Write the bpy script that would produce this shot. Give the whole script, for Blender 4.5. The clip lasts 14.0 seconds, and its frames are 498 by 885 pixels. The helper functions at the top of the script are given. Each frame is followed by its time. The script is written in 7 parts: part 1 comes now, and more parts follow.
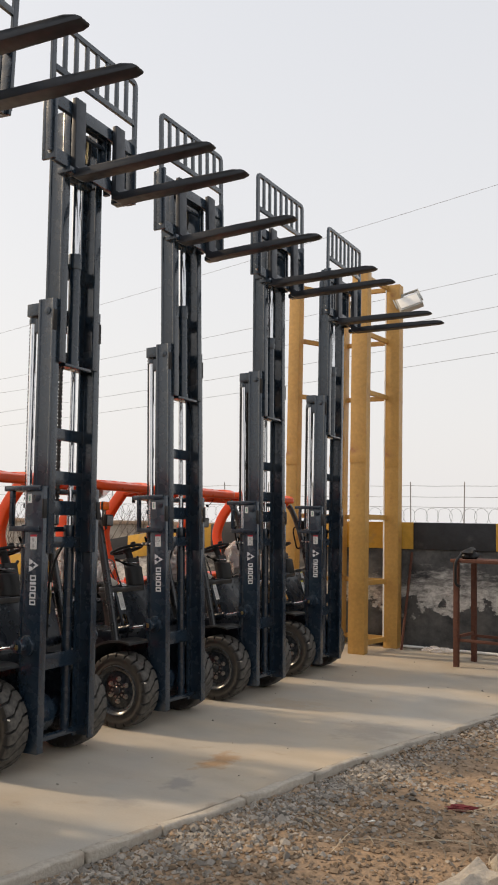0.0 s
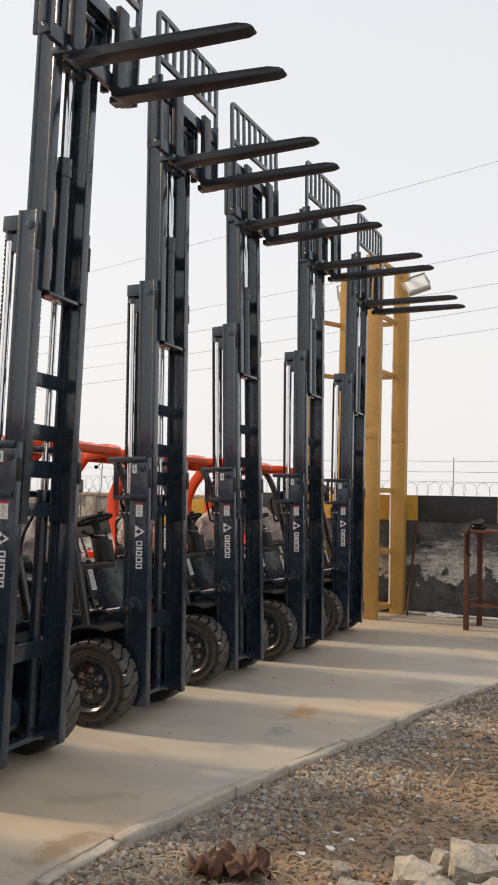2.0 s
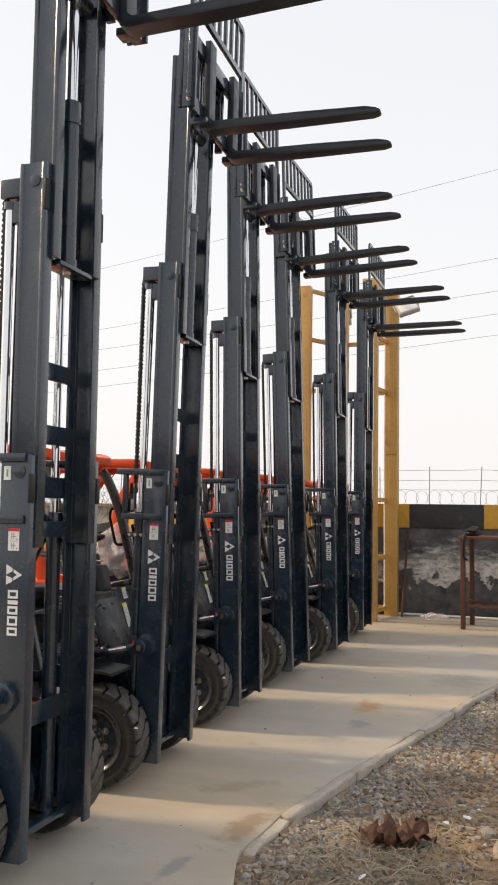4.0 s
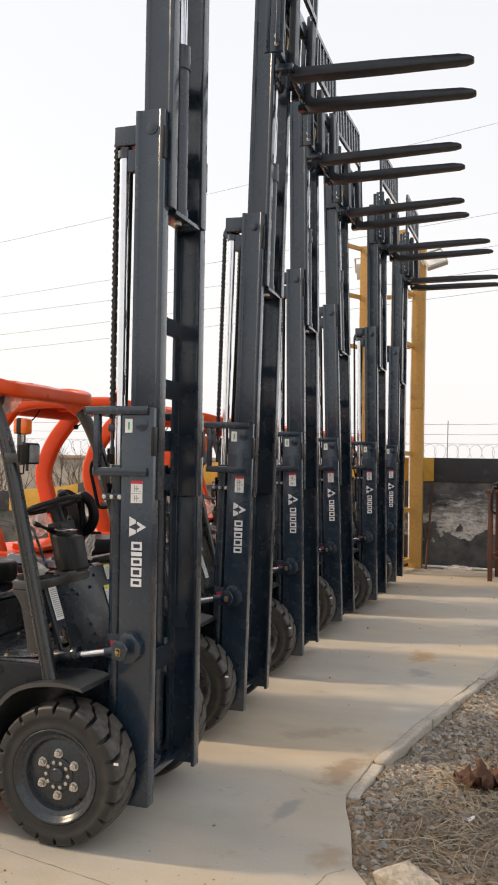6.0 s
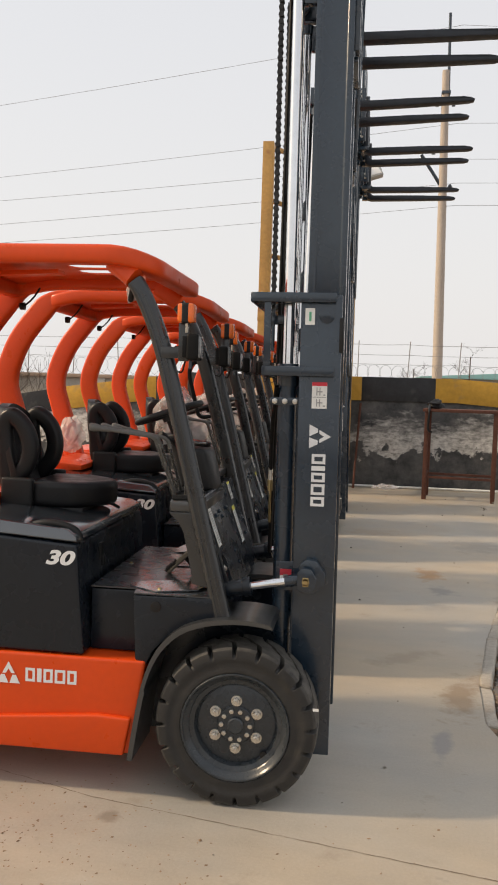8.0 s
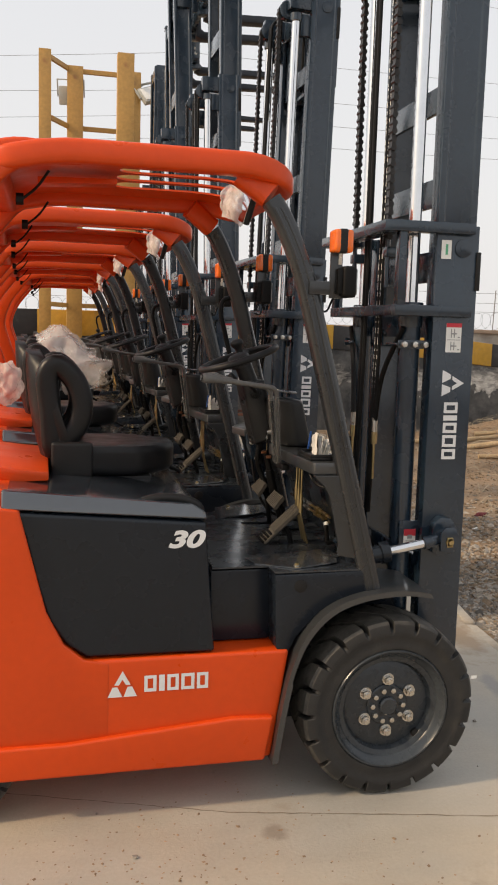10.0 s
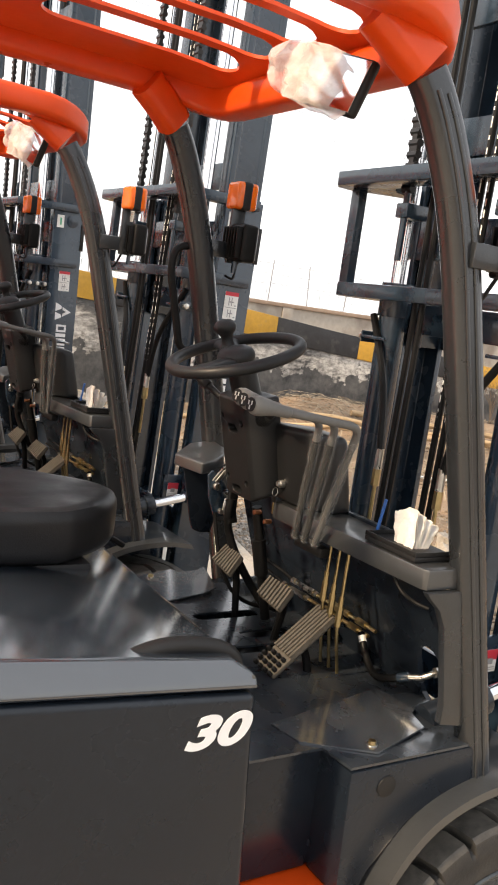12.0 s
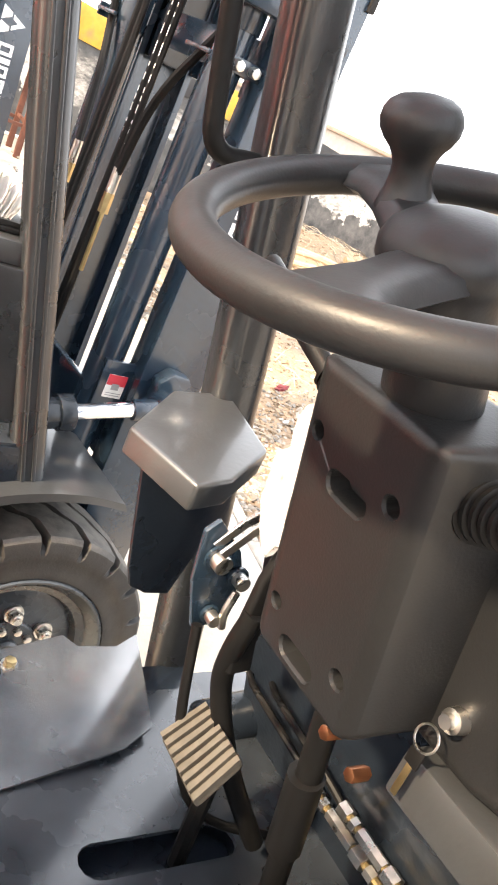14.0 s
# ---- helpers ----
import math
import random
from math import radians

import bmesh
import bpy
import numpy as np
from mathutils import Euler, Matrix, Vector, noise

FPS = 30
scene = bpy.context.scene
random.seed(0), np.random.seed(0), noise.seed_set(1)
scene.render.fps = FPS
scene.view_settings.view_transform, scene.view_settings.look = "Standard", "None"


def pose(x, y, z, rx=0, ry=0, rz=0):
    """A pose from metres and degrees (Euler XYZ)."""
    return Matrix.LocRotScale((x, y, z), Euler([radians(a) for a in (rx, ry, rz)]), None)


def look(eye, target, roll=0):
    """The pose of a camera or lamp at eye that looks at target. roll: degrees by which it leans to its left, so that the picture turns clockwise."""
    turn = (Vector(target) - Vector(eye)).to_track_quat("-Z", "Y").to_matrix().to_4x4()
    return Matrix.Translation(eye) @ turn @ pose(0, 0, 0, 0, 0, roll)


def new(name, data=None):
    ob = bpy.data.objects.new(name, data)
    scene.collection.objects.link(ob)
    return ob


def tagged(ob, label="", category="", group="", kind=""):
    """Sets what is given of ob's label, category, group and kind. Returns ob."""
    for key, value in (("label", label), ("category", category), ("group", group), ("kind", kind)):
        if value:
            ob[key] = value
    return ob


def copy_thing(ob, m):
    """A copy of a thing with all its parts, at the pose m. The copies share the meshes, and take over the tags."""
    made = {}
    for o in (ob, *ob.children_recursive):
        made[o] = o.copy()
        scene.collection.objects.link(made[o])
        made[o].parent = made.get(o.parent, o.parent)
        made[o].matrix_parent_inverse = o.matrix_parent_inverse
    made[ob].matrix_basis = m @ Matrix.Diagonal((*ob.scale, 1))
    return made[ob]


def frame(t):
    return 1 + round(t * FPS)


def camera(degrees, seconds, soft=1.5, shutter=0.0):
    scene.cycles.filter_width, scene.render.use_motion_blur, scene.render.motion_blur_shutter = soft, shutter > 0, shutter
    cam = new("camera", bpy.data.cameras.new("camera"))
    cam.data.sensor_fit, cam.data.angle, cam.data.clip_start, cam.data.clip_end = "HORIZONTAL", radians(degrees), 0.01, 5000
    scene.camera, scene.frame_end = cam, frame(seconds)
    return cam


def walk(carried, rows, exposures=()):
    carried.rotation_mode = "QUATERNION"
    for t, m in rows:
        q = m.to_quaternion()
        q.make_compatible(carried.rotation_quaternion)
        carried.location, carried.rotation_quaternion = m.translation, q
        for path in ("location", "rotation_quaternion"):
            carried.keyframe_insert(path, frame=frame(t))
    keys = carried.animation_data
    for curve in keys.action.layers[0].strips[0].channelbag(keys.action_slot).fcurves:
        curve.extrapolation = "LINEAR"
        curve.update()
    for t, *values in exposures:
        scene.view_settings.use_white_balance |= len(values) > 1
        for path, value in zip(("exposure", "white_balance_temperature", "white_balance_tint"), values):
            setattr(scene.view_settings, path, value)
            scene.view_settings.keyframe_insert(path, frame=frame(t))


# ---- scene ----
cam = camera(32.4, 14.0, soft=1.9)
PATH = [
    (0, (-0.067, -0.234, 1.938), (-1.013, 1.517, 2.129), 1.38),
    (0.5, (-0.216, -0.422, 1.926), (-1.147, 1.338, 2.109), 1.19),
    (1, (-0.456, -0.685, 1.917), (-1.359, 1.093, 2.069), 0.57),
    (1.5, (-0.731, -0.895, 1.875), (-1.607, 0.897, 2.018), 1.08),
    (2, (-0.984, -1.253, 1.863), (-1.803, 0.567, 1.999), 1.60),
    (2.5, (-1.23, -1.602, 1.879), (-2.011, 0.235, 2.0), 1.10),
    (3, (-1.519, -1.833, 1.883), (-2.215, 0.039, 1.991), 1.00),
    (3.5, (-1.808, -2.245, 1.951), (-2.465, -0.362, 2.101), 0.83),
    (6, (-2.649, -2.696, 1.941), (-3.279, -0.799, 1.981), 1.11),
    (6.5, (-3.036, -2.657, 1.867), (-3.652, -0.755, 1.825), 1.56),
    (7, (-3.455, -2.604, 1.836), (-3.963, -0.672, 1.743), 1.12),
    (7.5, (-3.912, -2.439, 1.829), (-4.281, -0.476, 1.728), 1.33),
    (8, (-4.408, -2.432, 1.792), (-4.664, -0.453, 1.662), 1.81),
    (8.5, (-4.867, -2.291, 1.759), (-5.021, -0.306, 1.568), 1.75),
    (11, (-6.54, -1.174, 1.786), (-5.711, 0.626, 1.514), 4.13),
    (11.5, (-6.523, -0.629, 1.801), (-5.588, 1.118, 1.526), 6.32),
    (12, (-6.456, -0.079, 1.77), (-5.404, 1.594, 1.46), 8.17),
    (12.5, (-6.22, 0.373, 1.741), (-5.129, 2.004, 1.354), 9.54),
    (13, (-6.031, 0.749, 1.734), (-4.928, 2.358, 1.291), 12.82),
    (13.5, (-5.871, 1.112, 1.704), (-4.718, 2.649, 1.147), 18.57),
    (14, (-5.77, 1.392, 1.674), (-4.569, 2.841, 0.999), 24.85),
]
EXPOSURES = [(0, 0.08, 6500, 10), (3, 0.24, 6500, 10), (6, 0.34, 6500, 10), (7, 0.26, 6500, 10), (8.5, 0.02, 6500, 10), (11, 0.26, 6500, 10), (11.5, 0.46, 6500, 10), (12, 0.92, 6450, 10), (12.5, 1.34, 6400, 10), (13, 1.64, 6350, 10), (13.5, 1.98, 6350, 10), (14, 2.54, 6350, 10)]
walk(cam, [(t, look(eye, target, roll)) for t, eye, target, roll in PATH], EXPOSURES)

# ---- world, sun, exposure ----
SUN_EL, SUN_AZ = 34.0, 188.0   # degrees; azimuth of the sun seen from the ground, from +x towards +y
world = bpy.data.worlds.new("hazy_sky")
scene.world = world
world.use_nodes = True
wn, wl = world.node_tree.nodes, world.node_tree.links
wn.clear()
w_out, w_bg = wn.new("ShaderNodeOutputWorld"), wn.new("ShaderNodeBackground")
w_sky, w_mix = wn.new("ShaderNodeTexSky"), wn.new("ShaderNodeMix")
w_sky.sky_type, w_sky.sun_disc = "NISHITA", False
w_sky.sun_elevation, w_sky.sun_rotation = radians(SUN_EL), radians(90 - SUN_AZ)
w_sky.dust_density, w_sky.air_density = 6.0, 1.5
w_scale = wn.new("ShaderNodeMix")
w_scale.data_type, w_scale.blend_type = "RGBA", "MULTIPLY"
w_scale.inputs[0].default_value = 1.0
w_scale.inputs[7].default_value = (0.10, 0.10, 0.10, 1)
w_mix.data_type = "RGBA"
w_mix.inputs[0].default_value = 0.80
w_tc, w_sep, w_ramp = wn.new("ShaderNodeTexCoord"), wn.new("ShaderNodeSeparateXYZ"), wn.new("ShaderNodeValToRGB")
w_ramp.color_ramp.elements[0].position, w_ramp.color_ramp.elements[0].color = 0.0, (0.90, 0.873, 0.858, 1)
w_ramp.color_ramp.elements[1].position, w_ramp.color_ramp.elements[1].color = 0.6, (0.77, 0.775, 0.80, 1)
wl.new(w_tc.outputs["Generated"], w_sep.inputs[0])
wl.new(w_sep.outputs["Z"], w_ramp.inputs[0])
wl.new(w_sky.outputs[0], w_scale.inputs[6])
wl.new(w_scale.outputs[2], w_mix.inputs[6])
wl.new(w_ramp.outputs[0], w_mix.inputs[7])
wl.new(w_mix.outputs[2], w_bg.inputs[0])
wl.new(w_bg.outputs[0], w_out.inputs[0])
w_bg.inputs[1].default_value = 1.08
sun_data = bpy.data.lights.new("sun", "SUN")
sun_data.energy, sun_data.angle, sun_data.color = 2.95, radians(3.5), (1.0, 0.765, 0.51)
sun = new("sun", sun_data)
sun_way = Vector((math.cos(radians(SUN_AZ)) * math.cos(radians(SUN_EL)), math.sin(radians(SUN_AZ)) * math.cos(radians(SUN_EL)), math.sin(radians(SUN_EL))))
sun.matrix_world = look(sun_way * 40, (0, 0, 0))


# ---- materials ----
def material(name, colour, rough=0.5, metal=0.0, vary=0.0, grain=40.0, blotch=3.0, bump=0.0, bump_scale=None, stain=None, stain_scale=1.2,
             stain_at=(0.5, 0.68), per_object=0.0, per_island=0.0, coat=0.0, spec=0.5, transmission=0.0, alpha=1.0, rough_vary=0.1, coat_ior=1.5):
    """A procedural surface: base colour with fine grain and broad blotches, an optional second colour in stains, and fine relief."""
    m = bpy.data.materials.new(name)
    m.use_nodes = True
    n, l = m.node_tree.nodes, m.node_tree.links
    b = n["Principled BSDF"]
    b.inputs["Metallic"].default_value = metal
    b.inputs["Roughness"].default_value = rough
    b.inputs["Coat Weight"].default_value = coat
    b.inputs["Specular IOR Level"].default_value = spec
    b.inputs["Coat Roughness"].default_value = 0.12
    b.inputs["Transmission Weight"].default_value = transmission
    b.inputs["Alpha"].default_value = alpha
    b.inputs["Base Color"].default_value = (*colour, 1)
    b.inputs["Coat IOR"].default_value = coat_ior
    tc = n.new("ShaderNodeTexCoord")

    def noise_node(scale, detail=6.0):
        t = n.new("ShaderNodeTexNoise")
        t.inputs["Scale"].default_value, t.inputs["Detail"].default_value = scale, detail
        l.new(tc.outputs["Object"], t.inputs["Vector"])
        return t

    def mixer(kind, a, b2, fac=None):
        x = n.new("ShaderNodeMix")
        x.data_type, x.blend_type = "RGBA", kind
        for sock, v in ((6, a), (7, b2), (0, fac)):
            if v is None:
                continue
            if hasattr(v, "is_output"):
                l.new(v, x.inputs[sock])
            else:
                x.inputs[sock].default_value = v
        return x.outputs[2]

    col = None
    if vary or stain:
        fine, broad = noise_node(grain, 8.0), noise_node(blotch, 4.0)
        add = n.new("ShaderNodeMath")
        add.operation = "ADD"
        l.new(fine.outputs["Fac"], add.inputs[0])
        l.new(broad.outputs["Fac"], add.inputs[1])
        rng = n.new("ShaderNodeMapRange")
        rng.inputs["From Min"].default_value, rng.inputs["From Max"].default_value = 0.6, 1.4
        rng.inputs["To Min"].default_value, rng.inputs["To Max"].default_value = 1 - vary, 1 + vary
        l.new(add.outputs[0], rng.inputs["Value"])
        comb = n.new("ShaderNodeCombineColor")
        for k in range(3):
            l.new(rng.outputs[0], comb.inputs[k])
        col = mixer("MULTIPLY", (*colour, 1), comb.outputs[0], 1.0)
    if stain:
        sn = noise_node(stain_scale, 9.0)
        ramp = n.new("ShaderNodeValToRGB")
        ramp.color_ramp.elements[0].position, ramp.color_ramp.elements[1].position = stain_at
        l.new(sn.outputs["Fac"], ramp.inputs[0])
        col = mixer("MIX", col, (*stain, 1), ramp.outputs[0])
    if per_object or per_island:
        src = n.new("ShaderNodeObjectInfo").outputs["Random"] if per_object else n.new("ShaderNodeNewGeometry").outputs["Random Per Island"]
        amount = per_object or per_island
        rng2 = n.new("ShaderNodeMapRange")
        rng2.inputs["To Min"].default_value, rng2.inputs["To Max"].default_value = 1 - amount, 1 + amount
        l.new(src, rng2.inputs["Value"])
        comb2 = n.new("ShaderNodeCombineColor")
        for k in range(3):
            l.new(rng2.outputs[0], comb2.inputs[k])
        col = mixer("MULTIPLY", col if col is not None else (*colour, 1), comb2.outputs[0], 1.0)
    if col is not None:
        l.new(col, b.inputs["Base Color"])
    if rough_vary and vary:
        rn = noise_node(blotch * 2.3, 5.0)
        rr = n.new("ShaderNodeMapRange")
        rr.inputs["From Min"].default_value, rr.inputs["From Max"].default_value = 0.3, 0.7
        rr.inputs["To Min"].default_value, rr.inputs["To Max"].default_value = max(0.03, rough - rough_vary), min(1.0, rough + rough_vary)
        l.new(rn.outputs["Fac"], rr.inputs["Value"])
        l.new(rr.outputs[0], b.inputs["Roughness"])
    if bump:
        bn = noise_node(bump_scale or grain, 8.0)
        bp = n.new("ShaderNodeBump")
        bp.inputs["Strength"].default_value, bp.inputs["Distance"].default_value = 1.0, bump
        l.new(bn.outputs["Fac"], bp.inputs["Height"])
        l.new(bp.outputs[0], b.inputs["Normal"])
    return m


M_MAST = material("charcoal_mast_paint", (0.0145, 0.0272, 0.044), 0.24, coat=0.5, vary=0.18, grain=60, blotch=4, bump=0.0004, bump_scale=180)
M_BODY = material("satin_charcoal_panel_paint", (0.0090, 0.0128, 0.0190), 0.27, vary=0.18, grain=50, blotch=3, bump=0.0005, bump_scale=90, rough_vary=0.08, spec=0.38)
M_GLOSS = material("glossy_charcoal_sheet_paint", (0.019, 0.0245, 0.032), 0.17, vary=0.2, grain=40, blotch=5, bump=0.0014, bump_scale=5, rough_vary=0.06, spec=0.9, coat=1.0, coat_ior=1.65)
# floor plate darker than its covers: deep shade under the dash put into the colour
M_DECK = material("dark_floor_plate_paint", (0.022, 0.027, 0.034), 0.27, vary=0.3, grain=30, blotch=6, stain=(0.060, 0.064, 0.070), stain_scale=5, stain_at=(0.6, 0.9), bump=0.0012, bump_scale=6, spec=0.5, coat=0.5)
# dusty floor covers; base colour paler still, the sky's reflection put into it
M_FLOOR = material("dusty_floor_plate_paint", (0.044, 0.049, 0.056), 0.22, vary=0.3, grain=30, blotch=6, stain=(0.105, 0.110, 0.117), stain_scale=5, stain_at=(0.55, 0.85), bump=0.0012, bump_scale=6, spec=1.0, coat=1.0, coat_ior=1.85)
M_SATIN = material("satin_charcoal_sheet_paint", (0.030, 0.032, 0.034), 0.34, vary=0.10, grain=60, blotch=6, bump=0.0003, bump_scale=120, rough_vary=0.04, spec=0.7, coat=0.45)
M_PILLAR = material("dark_warm_grey_pillar_paint", (0.0165, 0.0185, 0.021), 0.30, coat=0.45, vary=0.18, grain=60, blotch=4, bump=0.0004, bump_scale=180)
M_ORANGE = material("orange_paint", (0.65, 0.064, 0.005), 0.36, vary=0.06, grain=30, blotch=3, bump=0.0004, bump_scale=60, spec=0.35, coat=0.05)
M_PLASTIC = material("matt_black_plastic", (0.012, 0.012, 0.0125), 0.46, vary=0.2, grain=300, blotch=5, bump=0.0003, bump_scale=500, spec=0.28)
M_COVER = material("satin_dark_cover_plastic", (0.0108, 0.0112, 0.0118), 0.40, vary=0.15, grain=200, blotch=5, bump=0.0002, bump_scale=400, rough_vary=0.05, spec=0.34)
M_LEVER = material("dark_lever_steel", (0.09, 0.088, 0.082), 0.4, 0.3, vary=0.2, grain=60, blotch=12, spec=0.3)
M_VINYL = material("black_vinyl", (0.009, 0.009, 0.010), 0.38, vary=0.2, grain=120, blotch=5, bump=0.0004, bump_scale=300, spec=0.3)
M_WHEEL = material("satin_black_wheel_plastic", (0.0115, 0.012, 0.013), 0.46, vary=0.15, grain=90, blotch=6, bump=0.00015, bump_scale=400, spec=0.34)


def tyre_rubber(r):
    """Black rubber whose running faces are grey with dust; r is the tyre's radius."""
    m = material("tyre_rubber", (0.0175, 0.0170, 0.0165), 0.66, vary=0.3, grain=40, blotch=6, stain=(0.040, 0.036, 0.030), stain_scale=9, stain_at=(0.50, 0.85), bump=0.001, bump_scale=160)
    n, l = m.node_tree.nodes, m.node_tree.links
    b = n["Principled BSDF"]
    tc, sq, length, fade, speck, thick, mix = (n.new("ShaderNode" + k) for k in ("TexCoord", "VectorMath", "VectorMath", "MapRange", "TexNoise", "MapRange", "Mix"))
    sq.operation, sq.inputs[1].default_value = "MULTIPLY", (1, 0, 1)
    length.operation = "LENGTH"
    l.new(tc.outputs["Object"], sq.inputs[0])
    l.new(sq.outputs[0], length.inputs[0])
    l.new(length.outputs["Value"], fade.inputs["Value"])
    fade.inputs["From Min"].default_value, fade.inputs["From Max"].default_value = r - 0.022, r - 0.004
    speck.inputs["Scale"].default_value, speck.inputs["Detail"].default_value = 26, 8
    l.new(tc.outputs["Object"], speck.inputs["Vector"])
    l.new(speck.outputs["Fac"], thick.inputs["Value"])
    thick.inputs["From Min"].default_value, thick.inputs["From Max"].default_value = 0.25, 0.6
    share = n.new("ShaderNodeMath")
    share.operation = "MULTIPLY"
    l.new(fade.outputs[0], share.inputs[0])
    l.new(thick.outputs[0], share.inputs[1])
    mix.data_type = "RGBA"
    l.new(share.outputs[0], mix.inputs[0])
    l.new(b.inputs["Base Color"].links[0].from_socket, mix.inputs[6])
    mix.inputs[7].default_value = (0.088, 0.081, 0.070, 1)
    l.new(mix.outputs[2], b.inputs["Base Color"])
    return m


M_TYRES = {0.35: tyre_rubber(0.35), 0.27: tyre_rubber(0.27)}
M_RIM = material("dark_grey_rim_paint", (0.030, 0.036, 0.042), 0.28, vary=0.2, grain=60, blotch=8, bump=0.0005, bump_scale=150)
M_CHROME = material("chrome_rod", (0.75, 0.76, 0.78), 0.12, 1.0, vary=0.05, grain=30, blotch=8, rough_vary=0.05)
M_STEEL = material("zinc_bolt", (0.60, 0.58, 0.54), 0.32, 1.0, vary=0.2, grain=90, blotch=20)
M_BRASS = material("yellow_zinc_pipe", (0.44, 0.34, 0.17), 0.38, 1.0, vary=0.2, grain=60, blotch=20)
M_COPPER = material("copper_plug", (0.48, 0.21, 0.105), 0.38, 1.0, vary=0.2, grain=60, blotch=20)
M_CHAIN = material("oiled_chain_steel", (0.035, 0.034, 0.034), 0.42, 0.7, vary=0.3, grain=90, blotch=12)
M_FORK = material("black_fork_paint", (0.014, 0.019, 0.028), 0.42, vary=0.3, grain=30, blotch=6, stain=(0.026, 0.026, 0.028), stain_scale=6, stain_at=(0.6, 0.85))
M_HOSE = material("black_rubber_hose", (0.0055, 0.0055, 0.0056), 0.46, vary=0.2, grain=90, blotch=9, spec=0.18)
M_AMBER = material("amber_lens", (0.78, 0.145, 0.008), 0.18, vary=0.1, grain=60, blotch=10, coat=0.5)
M_LENS = material("headlamp_lens", (0.30, 0.31, 0.32), 0.15, 0.4, vary=0.3, grain=90, blotch=30)
M_GREY = material("grey_lever_plastic", (0.105, 0.103, 0.098), 0.55, vary=0.12, grain=80, blotch=9)
M_SLEEVE = material("crinkled_clear_sleeve", (0.85, 0.85, 0.83), 0.06, 0.35, vary=0.2, grain=60, blotch=25, bump=0.004, bump_scale=80, alpha=0.085, spec=1.0, rough_vary=0.06)
M_PEDAL = material("dusty_pedal_rubber", (0.080, 0.073, 0.062), 0.80, vary=0.25, grain=90, blotch=14, spec=0.2)
M_LABEL = material("white_label", (0.78, 0.78, 0.75), 0.45, vary=0.05, grain=60, blotch=9)
M_LABEL_Y = material("yellow_label", (0.75, 0.70, 0.06), 0.45, vary=0.05, grain=60, blotch=9)
M_LABEL_R = material("red_label", (0.55, 0.03, 0.05), 0.45, vary=0.05, grain=60, blotch=9)
M_LABEL_G = material("green_label", (0.10, 0.38, 0.22), 0.45, vary=0.05, grain=60, blotch=9)
M_INK = material("grey_print", (0.28, 0.28, 0.28), 0.5, vary=0.05)
M_DECAL = material("pale_grey_decal", (0.72, 0.73, 0.74), 0.45, vary=0.05, grain=60, blotch=9)
M_TISSUE = material("white_tissue", (0.70, 0.68, 0.64), 0.9, vary=0.06, grain=30, blotch=20, bump=0.004, bump_scale=40)
M_FILM = material("clear_plastic_film", (0.84, 0.81, 0.80), 0.10, vary=0.2, grain=20, blotch=9, alpha=0.34, bump=0.016, bump_scale=24, spec=0.8)
M_BAG = material("whitish_plastic_bag", (0.80, 0.77, 0.74), 0.26, vary=0.25, grain=24, blotch=12, alpha=0.48, bump=0.012, bump_scale=34)
M_BLUE = material("blue_pen", (0.02, 0.10, 0.35), 0.4, vary=0.05)
M_REDRAG = material("faded_dark_red_cloth", (0.15, 0.022, 0.025), 0.85, vary=0.3, grain=60, blotch=9)
M_JOINT = material("dark_joint_grit", (0.20, 0.160, 0.118), 0.95, vary=0.3, grain=60, blotch=6)
M_KERB = material("kerb_concrete", (0.40, 0.362, 0.305), 0.85, vary=0.25, grain=30, blotch=2.5, stain=(0.29, 0.235, 0.175), stain_scale=5, stain_at=(0.52, 0.8), bump=0.006, bump_scale=70, per_object=0.08)
M_DIRT = material("bare_earth", (0.300, 0.205, 0.125), 0.95, vary=0.40, grain=22, blotch=0.9, stain=(0.195, 0.150, 0.108), stain_scale=0.9, stain_at=(0.46, 0.66), bump=0.02, bump_scale=30)
M_CLOD = material("dry_soil_clods", (0.235, 0.170, 0.112), 0.95, vary=0.3, grain=60, blotch=9, bump=0.004, bump_scale=90, per_island=0.40)
M_SOIL = material("ochre_soil_crumbs", (0.27, 0.185, 0.115), 0.95, vary=0.3, grain=60, blotch=9, per_island=0.35)
M_GRAVEL = material("grey_crushed_stone", (0.25, 0.226, 0.194), 0.88, vary=0.25, grain=60, blotch=9, bump=0.003, bump_scale=90, per_island=0.55)
M_ROCK = material("pale_rubble_stone", (0.34, 0.305, 0.255), 0.92, vary=0.38, grain=30, blotch=6, stain=(0.47, 0.385, 0.275), stain_scale=4, stain_at=(0.52, 0.7), bump=0.02, bump_scale=34, per_object=0.15)
M_STRAW = material("dry_straw", (0.29, 0.238, 0.165), 0.85, vary=0.2, grain=60, blotch=9, per_island=0.45)
M_TIMBER = material("weathered_timber", (0.42, 0.30, 0.17), 0.8, vary=0.3, grain=40, blotch=5, per_object=0.25)
M_RUST = material("rusty_steel", (0.10, 0.038, 0.024), 0.75, 0.2, vary=0.35, grain=40, blotch=6, bump=0.002, bump_scale=80)
M_OCHRE = material("ochre_steel_paint", (0.47, 0.275, 0.075), 0.50, vary=0.22, grain=20, blotch=1.6, stain=(0.30, 0.13, 0.05), stain_scale=5, stain_at=(0.62, 0.76), bump=0.001, bump_scale=60)
M_BAND_Y = material("yellow_wall_paint", (0.53, 0.30, 0.035), 0.65, vary=0.2, grain=12, blotch=2, stain=(0.28, 0.20, 0.10), stain_scale=4, stain_at=(0.6, 0.8), bump=0.003, bump_scale=30)
